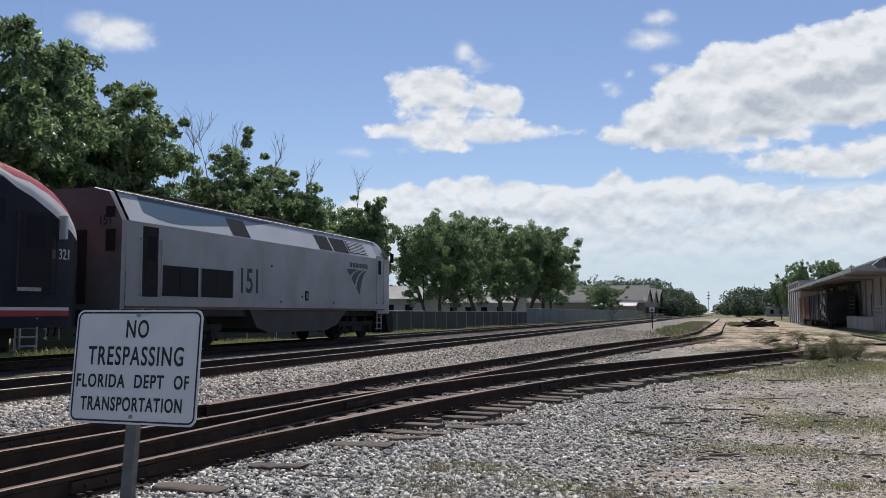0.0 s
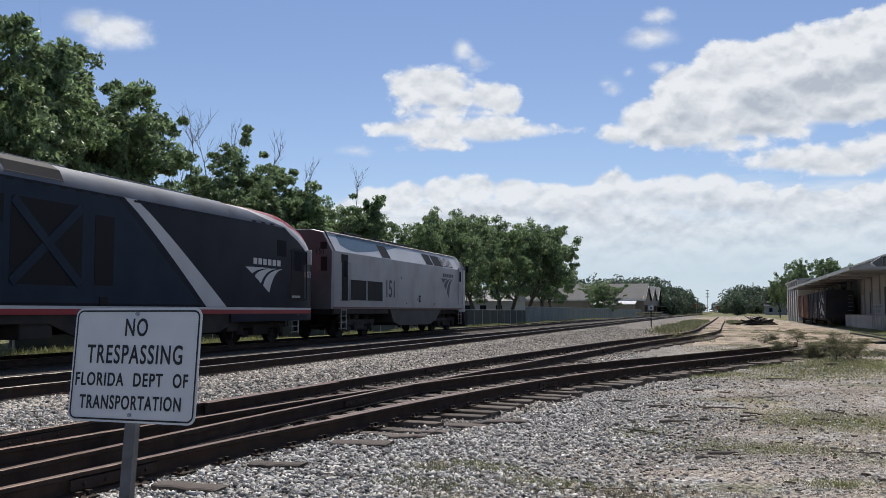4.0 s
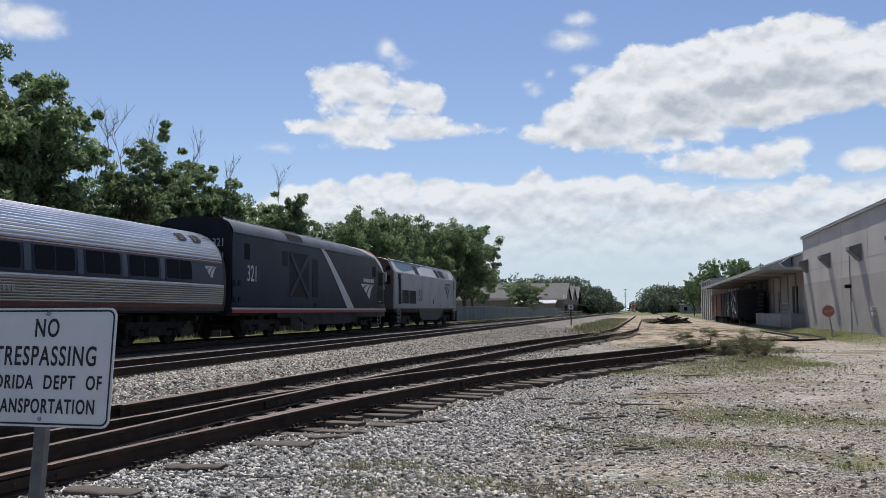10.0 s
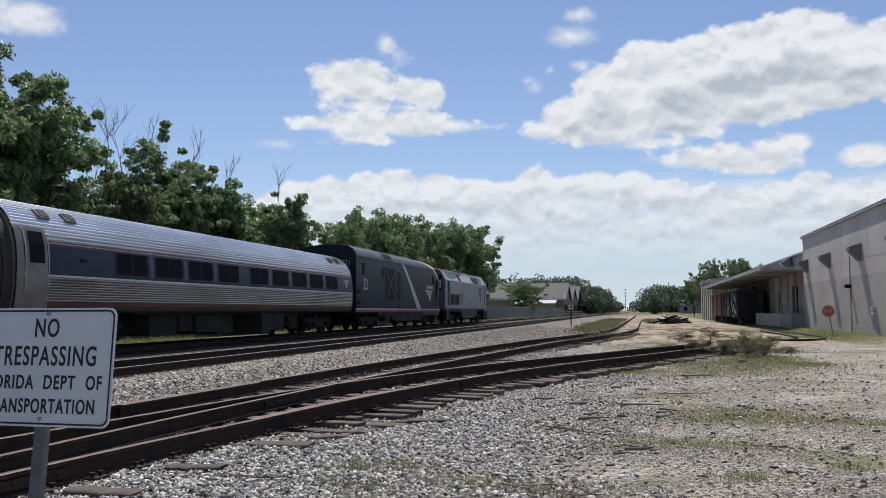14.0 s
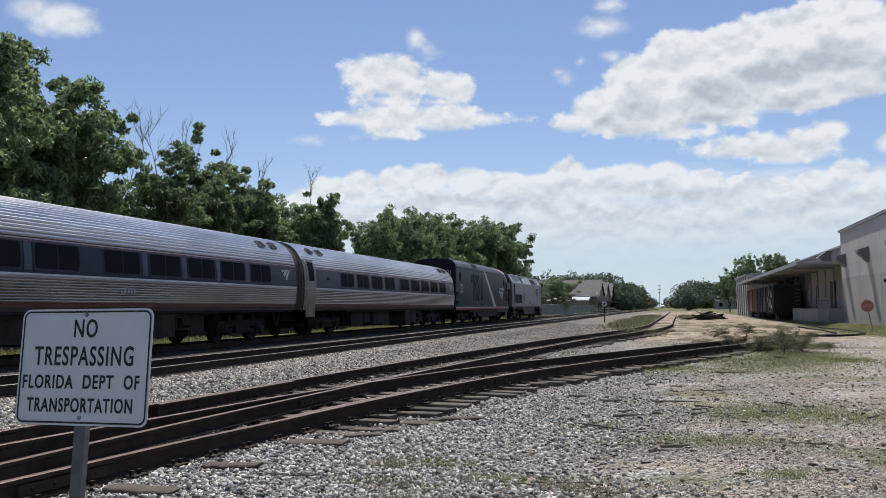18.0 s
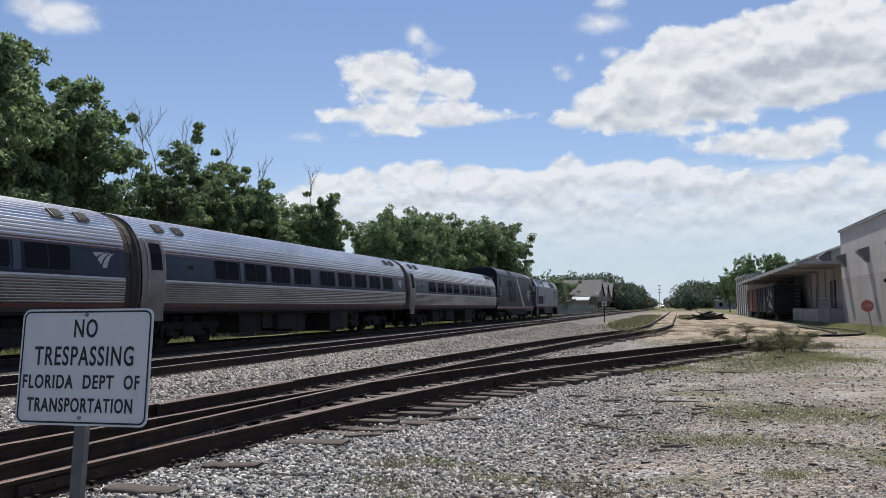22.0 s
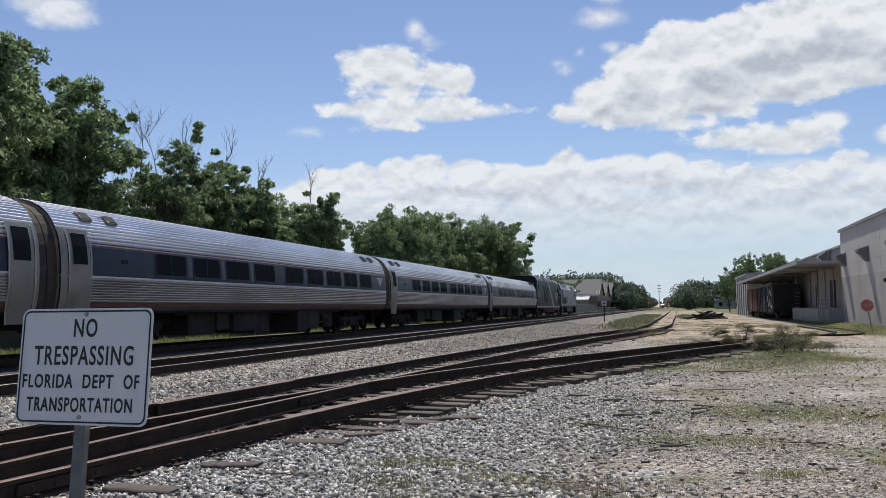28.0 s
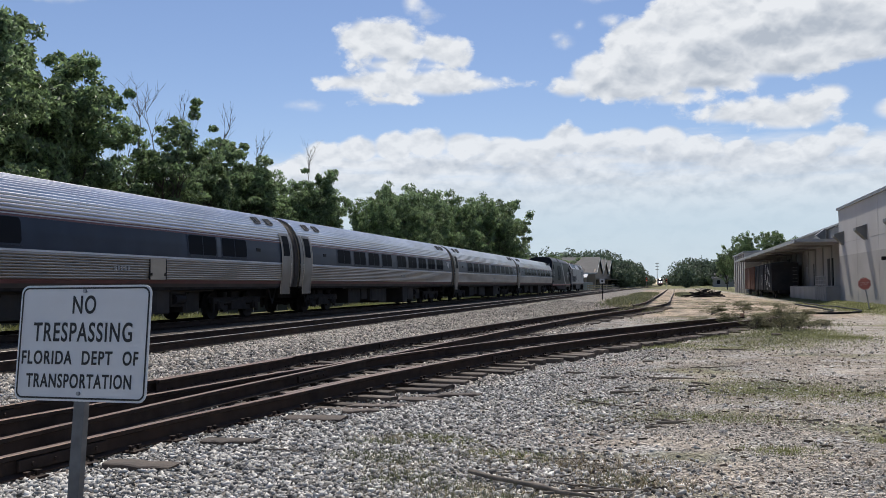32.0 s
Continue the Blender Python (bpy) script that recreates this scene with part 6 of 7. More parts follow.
def far_locomotive():
    c = empty("oncoming_locomotive", pose(0, 0, MAIN_Z), "distant oncoming locomotive with bright headlights", "locomotive")
    part("body", box(-1.5, 1.5, 1.6, 20, 1.1, 4.1, 0.15), LOCO_NAVY, c)
    part("nose", prism([(0.2, 0.9), (0.2, 2.3), (1.2, 2.5), (1.7, 3.9), (2.5, 4.2), (2.5, 0.9)], "x", -1.45, 1.45), LOCO_GREY, c)
    part("windscreen", prism([(1.18, 2.7), (1.55, 3.7), (1.5, 3.72), (1.12, 2.7)], "x", -1.25, 1.25), GLASS, c)
    part("stripe", box(-1.46, 1.46, 0.14, 0.22, 1.3, 1.6), RED, c)
    part("pilot", box(-1.4, 1.4, 0.3, 1.2, 0.2, 0.95, 0.05), DARK, c)
    for x, z in ((-0.55, 2.1), (0.55, 2.1), (0.0, 3.95)):
        part("headlight", cyl((x, 0.05, z), (x, 0.2 if z < 3 else 1.7, z), 0.24, None, 12), HEADLAMP, c)
    for y in (4, 16):
        bm = bmesh.new()
        for a in (-1.3, 1.3):
            cyl((-0.8, y + a, 0.5), (0.8, y + a, 0.5), 0.5, bm, 14)
        part("bogie", bm, DARK, c)
    return c


FAR_LOCO = far_locomotive()



# ---- trees ----
def tree_mesh(seed, height, spread, leaf=0.24, clumps=130, per=34, crown_low=0.28, mat=None, clump=0.6, fill=0):
    rnd = random.Random(seed)
    tv, tf = [], []
    tips = []

    def grow(p, d, length, rad, level):
        pts, radii = [p.copy()], [rad]
        n = 5
        for i in range(n):
            d = (d + Vector((rnd.uniform(-1, 1), rnd.uniform(-1, 1), rnd.uniform(-0.4, 0.8))) * 0.22).normalized()
            p = p + d * (length / n)
            pts.append(p.copy())
            radii.append(rad * (1 - 0.62 * (i + 1) / n))
            if level < 3 and i >= 1:
                for _ in range(2 if level else 3):
                    if rnd.random() < (0.8 if level < 2 else 0.55):
                        a = rnd.uniform(0, 2 * math.pi)
                        side = Vector((math.cos(a), math.sin(a), rnd.uniform(0.05, 0.75)))
                        grow(p, (d * 0.45 + side).normalized(), length * rnd.uniform(0.45, 0.72), radii[-1] * 0.55, level + 1)
        v, f = tube(pts, radii, 6 if level < 2 else 4)
        o = len(tv)
        tv.extend(v)
        tf.extend(tuple(o + i for i in q) for q in f)
        if level >= 1:
            tips.extend(pts[2:])
    grow(Vector((0, 0, -0.2)), Vector((rnd.uniform(-0.1, 0.1), rnd.uniform(-0.1, 0.1), 1)), height * 0.62, min(0.16 + height * 0.012, height * 0.03), 0)
    zmax = max(p.z for p in tips)
    rmax = sorted(math.hypot(p.x, p.y) for p in tips)[int(len(tips) * 0.96)]
    sz, sr = height / zmax * 0.96, spread / rmax
    tips = [Vector((p.x * sr, p.y * sr, p.z * sz)) for p in tips if p.z * sz > height * crown_low]
    tv = [Vector((v.x * sr, v.y * sr, v.z * sz)) if v.z > 0.3 else v for v in tv]
    rnd.shuffle(tips)
    lv = []
    gen = np.random.default_rng(seed)
    tips = tips[:clumps]
    # extra clumps that round out an uneven crown
    lobes = [(rnd.uniform(0, 6.3), rnd.uniform(0.8, 1.05)) for _ in range(5)]
    for _ in range(fill):
        a, e = rnd.uniform(0, 2 * math.pi), rnd.uniform(-0.9, 1.0)
        k = max(0.72, max(g_ * (1 - 0.35 * abs(math.sin((a - b_) / 2))) for b_, g_ in lobes)) * rnd.uniform(0.7, 1.0)
        q = math.sqrt(1 - e * e)
        low = height * crown_low
        tips.append(Vector((math.cos(a) * q * k * spread * 0.92, math.sin(a) * q * k * spread * 0.92, (low + height) / 2 + e * (height - low) / 2 * 0.93 * k)))
    for p in tips:
        r = rnd.uniform(0.5, 1.0) * clump
        q = gen.normal(size=(per, 3))
        q /= np.linalg.norm(q, axis=1)[:, None]
        q *= (gen.random((per, 1)) ** 0.35) * r
        q[:, 2] = q[:, 2] * 0.55 + 0.1 * r
        lv.append(q + np.array(p))
    c = np.concatenate(lv)
    n = len(c)
    face_up = gen.normal(size=(n, 3)) + np.array([[0, 0, 0.9]])
    a = np.cross(face_up, gen.normal(size=(n, 3)))
    a /= np.linalg.norm(a, axis=1)[:, None]
    b = np.cross(face_up, a)
    b /= np.linalg.norm(b, axis=1)[:, None]
    s = leaf * gen.uniform(0.6, 1.25, size=(n, 1))
    up = np.cross(a, b) * s * 0.16
    verts = np.stack([c - a * s, c - b * s * 0.48 + up, c + a * s, c + b * s * 0.48 + up], axis=1).reshape(-1, 3)
    idx = np.arange(n)[:, None] * 4
    faces = np.concatenate([idx + np.array([[0, 1, 2]]), idx + np.array([[0, 2, 3]])], axis=1).reshape(-1, 3)
    top, wide = np.percentile(verts[:, 2], 99.7), np.percentile(np.hypot(verts[:, 0], verts[:, 1]), 97)
    fit = np.array([spread / wide, spread / wide, height / top])
    verts = verts * fit
    tv = [Vector((v.x * fit[0], v.y * fit[1], v.z * fit[2])) for v in tv]
    trunk = mesh_of("trunk", tv, tf, BARK, True)
    crown = bpy.data.meshes.new("crown")
    crown.from_pydata(verts.tolist(), [], faces.tolist())
    crown.materials.append(mat or LEAF)
    return trunk, crown


def tree(x, y, z, meshes, rot, scale, label, group, name="tree"):
    ob = empty(name, pose(x, y, z, 0, 0, rot), label, "shrub" if name == "shrub" else "tree", group)
    ob.scale = scale
    attach(new("trunk", meshes[0]), ob)
    attach(new("crown", meshes[1]), ob)
    return ob


OAKS = [tree_mesh(11 + i, 10.0, 4.6, 0.135, 200, 100, 0.14, None, 0.64, 60) for i in range(5)]
MID = [tree_mesh(151 + i, 10.0, 2.9, 0.13, 185, 95, 0.10, None, 0.58, 60) for i in range(3)]
LOW_OAKS = [tree_mesh(121 + i, 10.0, 4.7, 0.135, 210, 84, 0.07, None, 0.70, 120) for i in range(3)]
THIN = [tree_mesh(91 + i, 10.0, 2.7, 0.13, 85, 95, 0.18, None, 0.56, 8) for i in range(3)]
SLIM = [tree_mesh(141 + i, 10.0, 1.45, 0.12, 26, 110, 0.42, None, 0.55, 0) for i in range(3)]
rnd_t = random.Random(77)
# row behind the fence: distance along the track, lateral place, height, width, form
ROW = [(15, -24, 10.8, 1.0, OAKS), (20, -25, 11.0, 1.0, OAKS), (24.5, -25, 10.9, 0.95, OAKS), (28.0, -25.8, 11.8, 1.1, MID), (31.2, -26.4, 12.7, 1.1, MID), (34.6, -26.2, 12.3, 1.12, MID),
       (30.5, -30, 11.0, 1.0, OAKS), (36.4, -28.5, 10.0, 1.0, MID), (38.8, -29, 7.8, 0.9, MID), (42.8, -29.5, 7.4, 0.9, MID), (47.5, -29.5, 7.3, 0.9, MID), (53.0, -29.5, 7.3, 0.9, MID),
       (39.6, -26.5, 11.3, 1.0, SLIM), (42.0, -26.5, 10.4, 1.0, THIN), (44.8, -27.2, 10.3, 0.9, THIN), (46.8, -26.5, 12.3, 1.0, SLIM), (48.0, -26.5, 9.4, 0.8, MID), (51.2, -26.5, 10.9, 1.0, MID), (54.2, -27, 9.9, 0.85, MID), (58.2, -27, 9.6, 0.75, MID), (62.8, -27.4, 9.6, 0.8, MID), (65.4, -27, 10.4, 0.9, MID), (67.4, -27, 9.4, 0.72, MID)]
for i, (y, x, h, w, form) in enumerate(ROW):
    tree(x, y, 0.1, form[i % len(form)], rnd_t.uniform(0, 360), (w, w, h / 10.0), "slender gappy oak standing behind the fence" if form is SLIM else "leafy green oak standing behind the fence", "trees along the fence")
RIGHT = [(78.5, -26, 9.4, 0.66), (83.0, -26, 10.4, 0.8), (88, -26, 11.5, 0.9), (96, -26, 11.8, 1.0), (104, -25.5, 12.3, 1.05), (112, -26, 12.6, 1.1), (122, -26, 13.2, 1.15), (132, -25.5, 13.2, 1.15), (143, -26, 12.8, 1.0)]
for i, (y, x, h, w) in enumerate(RIGHT):
    tree(x, y, 0.1, LOW_OAKS[i % 3], rnd_t.uniform(0, 360), (w, w, h / 10.0), "leafy green oak with open trunk beside the track", "trees along the fence")
far_list = [(10.6, 186, 7.4, 0.5), (12.2, 181, 9.5, 0.6), (15.0, 184, 11.2, 0.7), (19.6, 187, 11.6, 0.8), (24.5, 190, 10.4, 0.9)]
for i, (x, y, h, w) in enumerate(far_list):
    tree(x, y, 0, LOW_OAKS[i % 3], rnd_t.uniform(0, 360), (w, w, h / 10.0), "rounded green tree behind the warehouse", "far trees")


tree(-24.3, 190, 0, LOW_OAKS[1], 40, (1.02, 1.02, 0.78), "full round green tree standing before the depot", "far trees")


def woods(name, spots, leaf, label):
    """Far wood: many crowns in one mesh."""
    gen = np.random.default_rng(9)
    cs, ss = [], []
    for x, y, h, r in spots:
        n = 1500
        q = gen.normal(size=(n, 3))
        q /= np.linalg.norm(q, axis=1)[:, None]
        q *= gen.random((n, 1)) ** 0.3
        lump = 1 + 0.22 * np.sin(q[:, 0:1] * 5 + x) * np.cos(q[:, 1:2] * 4 + y)
        q = q * lump * np.array([[r, r, h * 0.5]]) + np.array([[x, y, h * 0.52]])
        cs.append(q)
        ss.append(np.full((n, 1), leaf * (0.7 + r / 12)))
    c, s = np.concatenate(cs), np.concatenate(ss)
    n = len(c)
    a = gen.normal(size=(n, 3))
    a /= np.linalg.norm(a, axis=1)[:, None]
    b = np.cross(a, gen.normal(size=(n, 3)))
    b /= np.linalg.norm(b, axis=1)[:, None]
    verts = np.stack([c - a * s, c - b * s * 0.6, c + a * s, c + b * s * 0.6], axis=1).reshape(-1, 3)
    faces = (np.arange(n)[:, None] * 4 + np.array([[0, 1, 2, 3]]))
    me = bpy.data.meshes.new(name)
    me.from_pydata(verts.tolist(), [], faces.tolist())
    me.materials.append(LEAF_FAR)
    tagged(new(name, me), label, "woods", kind="stuff")


gw = random.Random(4)
spots = []
for i in range(60):
    y = gw.uniform(330, 520)
    a = gw.uniform(-11.5, -2.2)
    h = y * (0.030 + 0.012 * gw.random()) * (1.0 if a < -4 else 0.72)
    spots.append((y * math.tan(radians(a)), y, h, h * 0.55))
for i in range(46):
    y = gw.uniform(300, 480)
    a = gw.uniform(0.2, 9.0)
    h = y * (0.019 + 0.012 * gw.random())
    spots.append((y * math.tan(radians(a)), y, h, h * 0.55))
for i in range(30):
    y = gw.uniform(520, 700)
    a = gw.uniform(-4, 4)
    h = y * 0.012
    spots.append((y * math.tan(radians(a)), y, h, h * 0.8))
for i in range(40):
    y = gw.uniform(60, 330)
    x = gw.uniform(-95, -70)
    h = gw.uniform(7, 10)
    spots.append((x, y, h, 5.0))
woods("far_woods", spots, 0.43, "distant dark green woods along the horizon")


# bare twigs standing out of the crowns
def bare_branch(x, y, z, h, seed):
    rnd = random.Random(seed)
    v_all, f_all = [], []

    def grow(p, d, length, rad, level):
        pts, rr = [p.copy()], [rad]
        for i in range(4):
            d = (d + Vector((rnd.uniform(-1, 1), rnd.uniform(-1, 1), rnd.uniform(-0.2, 0.6))) * 0.2).normalized()
            p = p + d * length / 4
            pts.append(p.copy())
            rr.append(rad * (1 - 0.2 * (i + 1)))
            if level < 2 and i > 0:
                for _ in range(2):
                    grow(p, (d + Vector((rnd.uniform(-1, 1), rnd.uniform(-1, 1), rnd.uniform(0, 0.6))) * 0.9).normalized(), length * 0.5, rad * 0.55, level + 1)
        v, f = tube(pts, rr, 4)
        o = len(v_all)
        v_all.extend(v)
        f_all.extend(tuple(o + i for i in q) for q in f)
    grow(Vector((0, 0, 0)), Vector((rnd.uniform(-0.3, 0.3), 0.2, 1)), h, 0.035, 0)
    tagged(new("bare_branch", mesh_of("bare_branch", v_all, f_all, DEADWOOD)), "bare dead branch reaching out of the oak crowns", "branch", "dead branches").matrix_basis = pose(x, y, z)


for i, (x, y, z, h) in enumerate(((-26.5, 40.6, 8.4, 2.9), (-26.5, 42.2, 8.2, 2.7), (-26.5, 43.9, 8.0, 2.6), (-26.5, 48.4, 8.8, 2.4), (-26.5, 53.6, 8.6, 2.0), (-27, 64.0, 8.3, 2.9))):
    bare_branch(x, y, z, h, 50 + i)


# ---- low shrubs among the weeds ----
SHRUBS = [tree_mesh(61 + i, 1.0, 0.55, 0.020, 140, 30, 0.04, BUSH, 0.15) for i in range(2)]
for i, (x, y, h, w) in enumerate(((3.05, 28.3, 1.25, 0.8), (2.4, 29.6, 0.75, 1.0), (3.7, 29.0, 0.8, 0.8), (2.0, 31.0, 0.8, 1.0), (3.3, 45.0, 0.9, 1.6), (1.6, 43.0, 0.7, 1.3), (1.7, 32.5, 0.5, 1.0), (3.4, 34.5, 0.55, 1.3), (4.6, 36.0, 0.45, 1.2), (-2.1, 46.0, 0.6, 1.3), (-1.5, 47.5, 0.5, 1.2), (5.6, 43, 0.4, 1.3), (0.9, 34.6, 0.4, 1.2), (3.9, 29.6, 0.62, 1.0), (3.5, 30.8, 0.5, 1.1), (2.6, 30.2, 0.34, 1.0), (4.6, 31.5, 0.4, 1.2), (2.4, 33.9, 0.5, 1.2), (3.9, 34.9, 0.6, 1.3), (-3.9, 41.0, 0.35, 1.0), (-2.9, 52.0, 0.5, 1.4))):
    tree(x, y, ground_z(x, y) - 0.02, SHRUBS[i % 2], 70 * i, (w * 1.1, w * 1.1, h * 0.72), "straggly grey-green shrub beside the rails", "shrubs", "shrub")



# ---- loose stones, litter, grass and weeds ----
def scatter_mesh(name, verts, per, faces, mat, label, category, smooth=False):
    """verts: n x per x 3 array; faces: index rows within one piece."""
    n = len(verts)
    f = (np.arange(n)[:, None, None] * per + np.array(faces)[None]).reshape(-1, len(faces[0]))
    me = bpy.data.meshes.new(name)
    me.vertices.add(n * per)
    me.vertices.foreach_set("co", verts.reshape(-1).astype(np.float32))
    k = len(faces[0])
    me.loops.add(len(f) * k)
    me.loops.foreach_set("vertex_index", f.reshape(-1).astype(np.int32))
    me.polygons.add(len(f))
    me.polygons.foreach_set("loop_start", np.arange(0, len(f) * k, k, dtype=np.int32))
    me.materials.append(mat)
    me.update(calc_edges=True)
    return tagged(new(name, me), label, category, kind="stuff")


def heights(p):
    return np.array([ground_z(x, y) for x, y in p])


OCT = [(4, 0, 2), (4, 2, 1), (4, 1, 3), (4, 3, 0), (5, 2, 0), (5, 1, 2), (5, 3, 1), (5, 0, 3)]


def stones(name, seed, n, pick, size, mat, label, near=4.6, far=30.0, full=8.0):
    g = np.random.default_rng(seed)
    az = np.radians(g.uniform(-46, 14, n * 9))
    r = np.sqrt(g.uniform(near ** 2, far ** 2, n * 9))
    p = np.stack([r * np.sin(az), r * np.cos(az)], 1)
    keep = g.random(len(p)) < np.clip((full / r) ** 1.7, 0, 1) * pick(p, g)
    p = p[keep][:n]
    m = len(p)
    s = g.uniform(size[0], size[1], (m, 1, 1)) * g.choice([0.7, 1.0, 1.0, 1.25], (m, 1, 1))
    base = np.array([(1, 0, 0), (-1, 0, 0), (0, 1, 0), (0, -1, 0), (0, 0, 1), (0, 0, -1)], float)
    v = base[None] * g.uniform(0.55, 1.1, (m, 6, 3)) + g.uniform(-0.32, 0.32, (m, 6, 3))
    q = g.normal(size=(m, 4))
    q /= np.linalg.norm(q, axis=1)[:, None]
    w, x, y, z = q.T
    rot = np.stack([1 - 2 * (y * y + z * z), 2 * (x * y - w * z), 2 * (x * z + w * y), 2 * (x * y + w * z), 1 - 2 * (x * x + z * z), 2 * (y * z - w * x), 2 * (x * z - w * y), 2 * (y * z + w * x), 1 - 2 * (x * x + y * y)], 1).reshape(m, 3, 3)
    v = np.einsum("nij,nkj->nki", rot, v) * s
    v[:, :, 0] += p[:, 0:1]
    v[:, :, 1] += p[:, 1:2]
    v[:, :, 2] = v[:, :, 2] * 0.8 + (heights(p) + 0.22 * s[:, 0, 0])[:, None]
    scatter_mesh(name, v, 6, OCT, mat, label, "gravel")


Q_Y, Q_X = np.array([p.y for p in Q_PATH]), np.array([p.x for p in Q_PATH])


def soft(v, a, b):
    t = np.clip((v - a) / (b - a), 0, 1)
    return t * t * (3 - 2 * t)


def ballast_pick(p, g):
    wob = 0.5 * np.sin(p[:, 1] * 0.9) + 0.3 * np.sin(p[:, 1] * 2.3 + 1)
    off = p[:, 0] - np.interp(p[:, 1], Q_Y, Q_X)
    bare = (p[:, 1] > 9.4) & (p[:, 1] < 30) & (off > -1.0) & (off < 1.75)
    return np.clip(1 - soft(p[:, 0] + wob, -2.2, 0.6), 0.02, 1) * np.where(bare, np.where(off < 0.7, 0.75, 0.35), 1.0) * (p[:, 0] > -9.6)


def yard_pick(p, g):
    return soft(p[:, 0], -3.0, -0.5) * (0.5 + 0.3 * np.sin(p[:, 0] * 2.1 + p[:, 1] * 0.7) + 0.3 * np.sin(p[:, 0] * 0.9 - p[:, 1] * 1.9 + 1.0)) * (1 - 0.7 * soft(p[:, 0], 2.6, 4.2) * soft(p[:, 1], 10, 14))


stones("ballast_stones", 1, 82000, ballast_pick, (0.012, 0.034), STONE, "loose angular grey ballast stones around the tracks")
stones("far_ballast_stones", 7, 70000, lambda p, g: ((p[:, 0] > -9.5) & (p[:, 0] < -2.0 - 0.03 * p[:, 1])) * 1.0 + ((p[:, 0] >= -2.0) & (p[:, 1] < 40)) * 0.01, (0.026, 0.05), DUSTY_STONE, "coarse grey ballast along the main tracks", 13.0, 75.0, 24.0)
stones("brown_ballast_stones", 8, 44000, lambda p, g: ((p[:, 0] > -9.7) & (p[:, 0] < 1.0 - 0.03 * p[:, 1])) * np.where(p[:, 0] < -6.2, 1.0, 0.3) * (p[:, 0] < -2.8), (0.024, 0.048), BROWN_STONE, "rust-stained brown ballast between the tracks", 11.0, 70.0, 24.0)
stones("gravel_chips", 2, 76000, yard_pick, (0.006, 0.018), CHIP, "small pale gravel chips scattered on worn dirt")


def litter(name, seed, n, long, wide, mat, label):
    g = np.random.default_rng(seed)
    az, r = np.radians(g.uniform(-30, 14, n * 5)), np.sqrt(g.uniform(5.0 ** 2, 26.0 ** 2, n * 5))
    p = np.stack([r * np.sin(az), r * np.cos(az)], 1)
    keep = g.random(len(p)) < np.clip((8.5 / r) ** 1.5, 0, 1) * (0.06 + 0.94 * soft(p[:, 0], -2.4, -0.6)) * (0.4 + 0.6 * (np.sin(p[:, 0] * 1.7 + 1) * np.sin(p[:, 1] * 1.3) > -0.2))
    p = p[keep][:n]
    m = len(p)
    a = g.uniform(0, math.pi, m)
    ln, w = g.uniform(0.3, 1.0, m) * long * g.choice([1, 1, 1, 1.6], m), g.uniform(0.35, 1.0, m) * wide
    d, e = np.stack([np.cos(a), np.sin(a)], 1), np.stack([-np.sin(a), np.cos(a)], 1)
    z = heights(p) + 0.012 + g.uniform(0, 0.02, m)
    v = np.zeros((m, 4, 3))
    for i, (u, t) in enumerate(((-1, -1), (1, -1), (1, 1), (-1, 1))):
        v[:, i, :2] = p + d * (u * ln)[:, None] + e * (t * w)[:, None]
        v[:, i, 2] = z + u * g.uniform(-0.012, 0.012, m) + t * 0.004
    scatter_mesh(name, v, 4, [(0, 1, 2, 3)], mat, label, "litter")


litter("dead_leaf_litter", 12, 3200, 0.024, 0.009, LITTER, "brown bark and dead leaves strewn over gravel")
litter("dark_twigs", 13, 700, 0.045, 0.004, TWIG, "dark broken twigs strewn over gravel")


def blades(name, seed, spots, mat, label, category, thick=1.0):
    g = np.random.default_rng(seed)
    out = []
    for x, y, rx, ry, n, h in spots:
        n = int(n * thick)
        q = g.normal(size=(n, 2)) * 0.5
        clump = g.normal(size=(max(3, n // 24), 2)) * 0.5
        q = 0.45 * q + 0.85 * clump[g.integers(0, len(clump), n)]
        p = q * np.array([[rx, ry]]) + np.array([[x, y]])
        hh = h * g.uniform(0.25, 1.0, n)
        a = g.uniform(0, 2 * math.pi, n)
        lean = hh * g.uniform(0.3, 1.5, n)
        w = np.maximum(0.0035, hh * 0.05) * (1 + 0.018 * np.hypot(x, y))
        z = heights(p) - 0.01
        v = np.zeros((n, 3, 3))
        side = np.stack([-np.sin(a), np.cos(a)], 1) * w[:, None]
        v[:, 0, :2], v[:, 1, :2] = p - side, p + side
        v[:, 2, :2] = p + np.stack([np.cos(a), np.sin(a)], 1) * lean[:, None]
        v[:, 0, 2], v[:, 1, 2], v[:, 2, 2] = z, z, z + hh
        out.append(v)
    scatter_mesh(name, np.concatenate(out), 3, [(0, 1, 2)], mat, label, category)


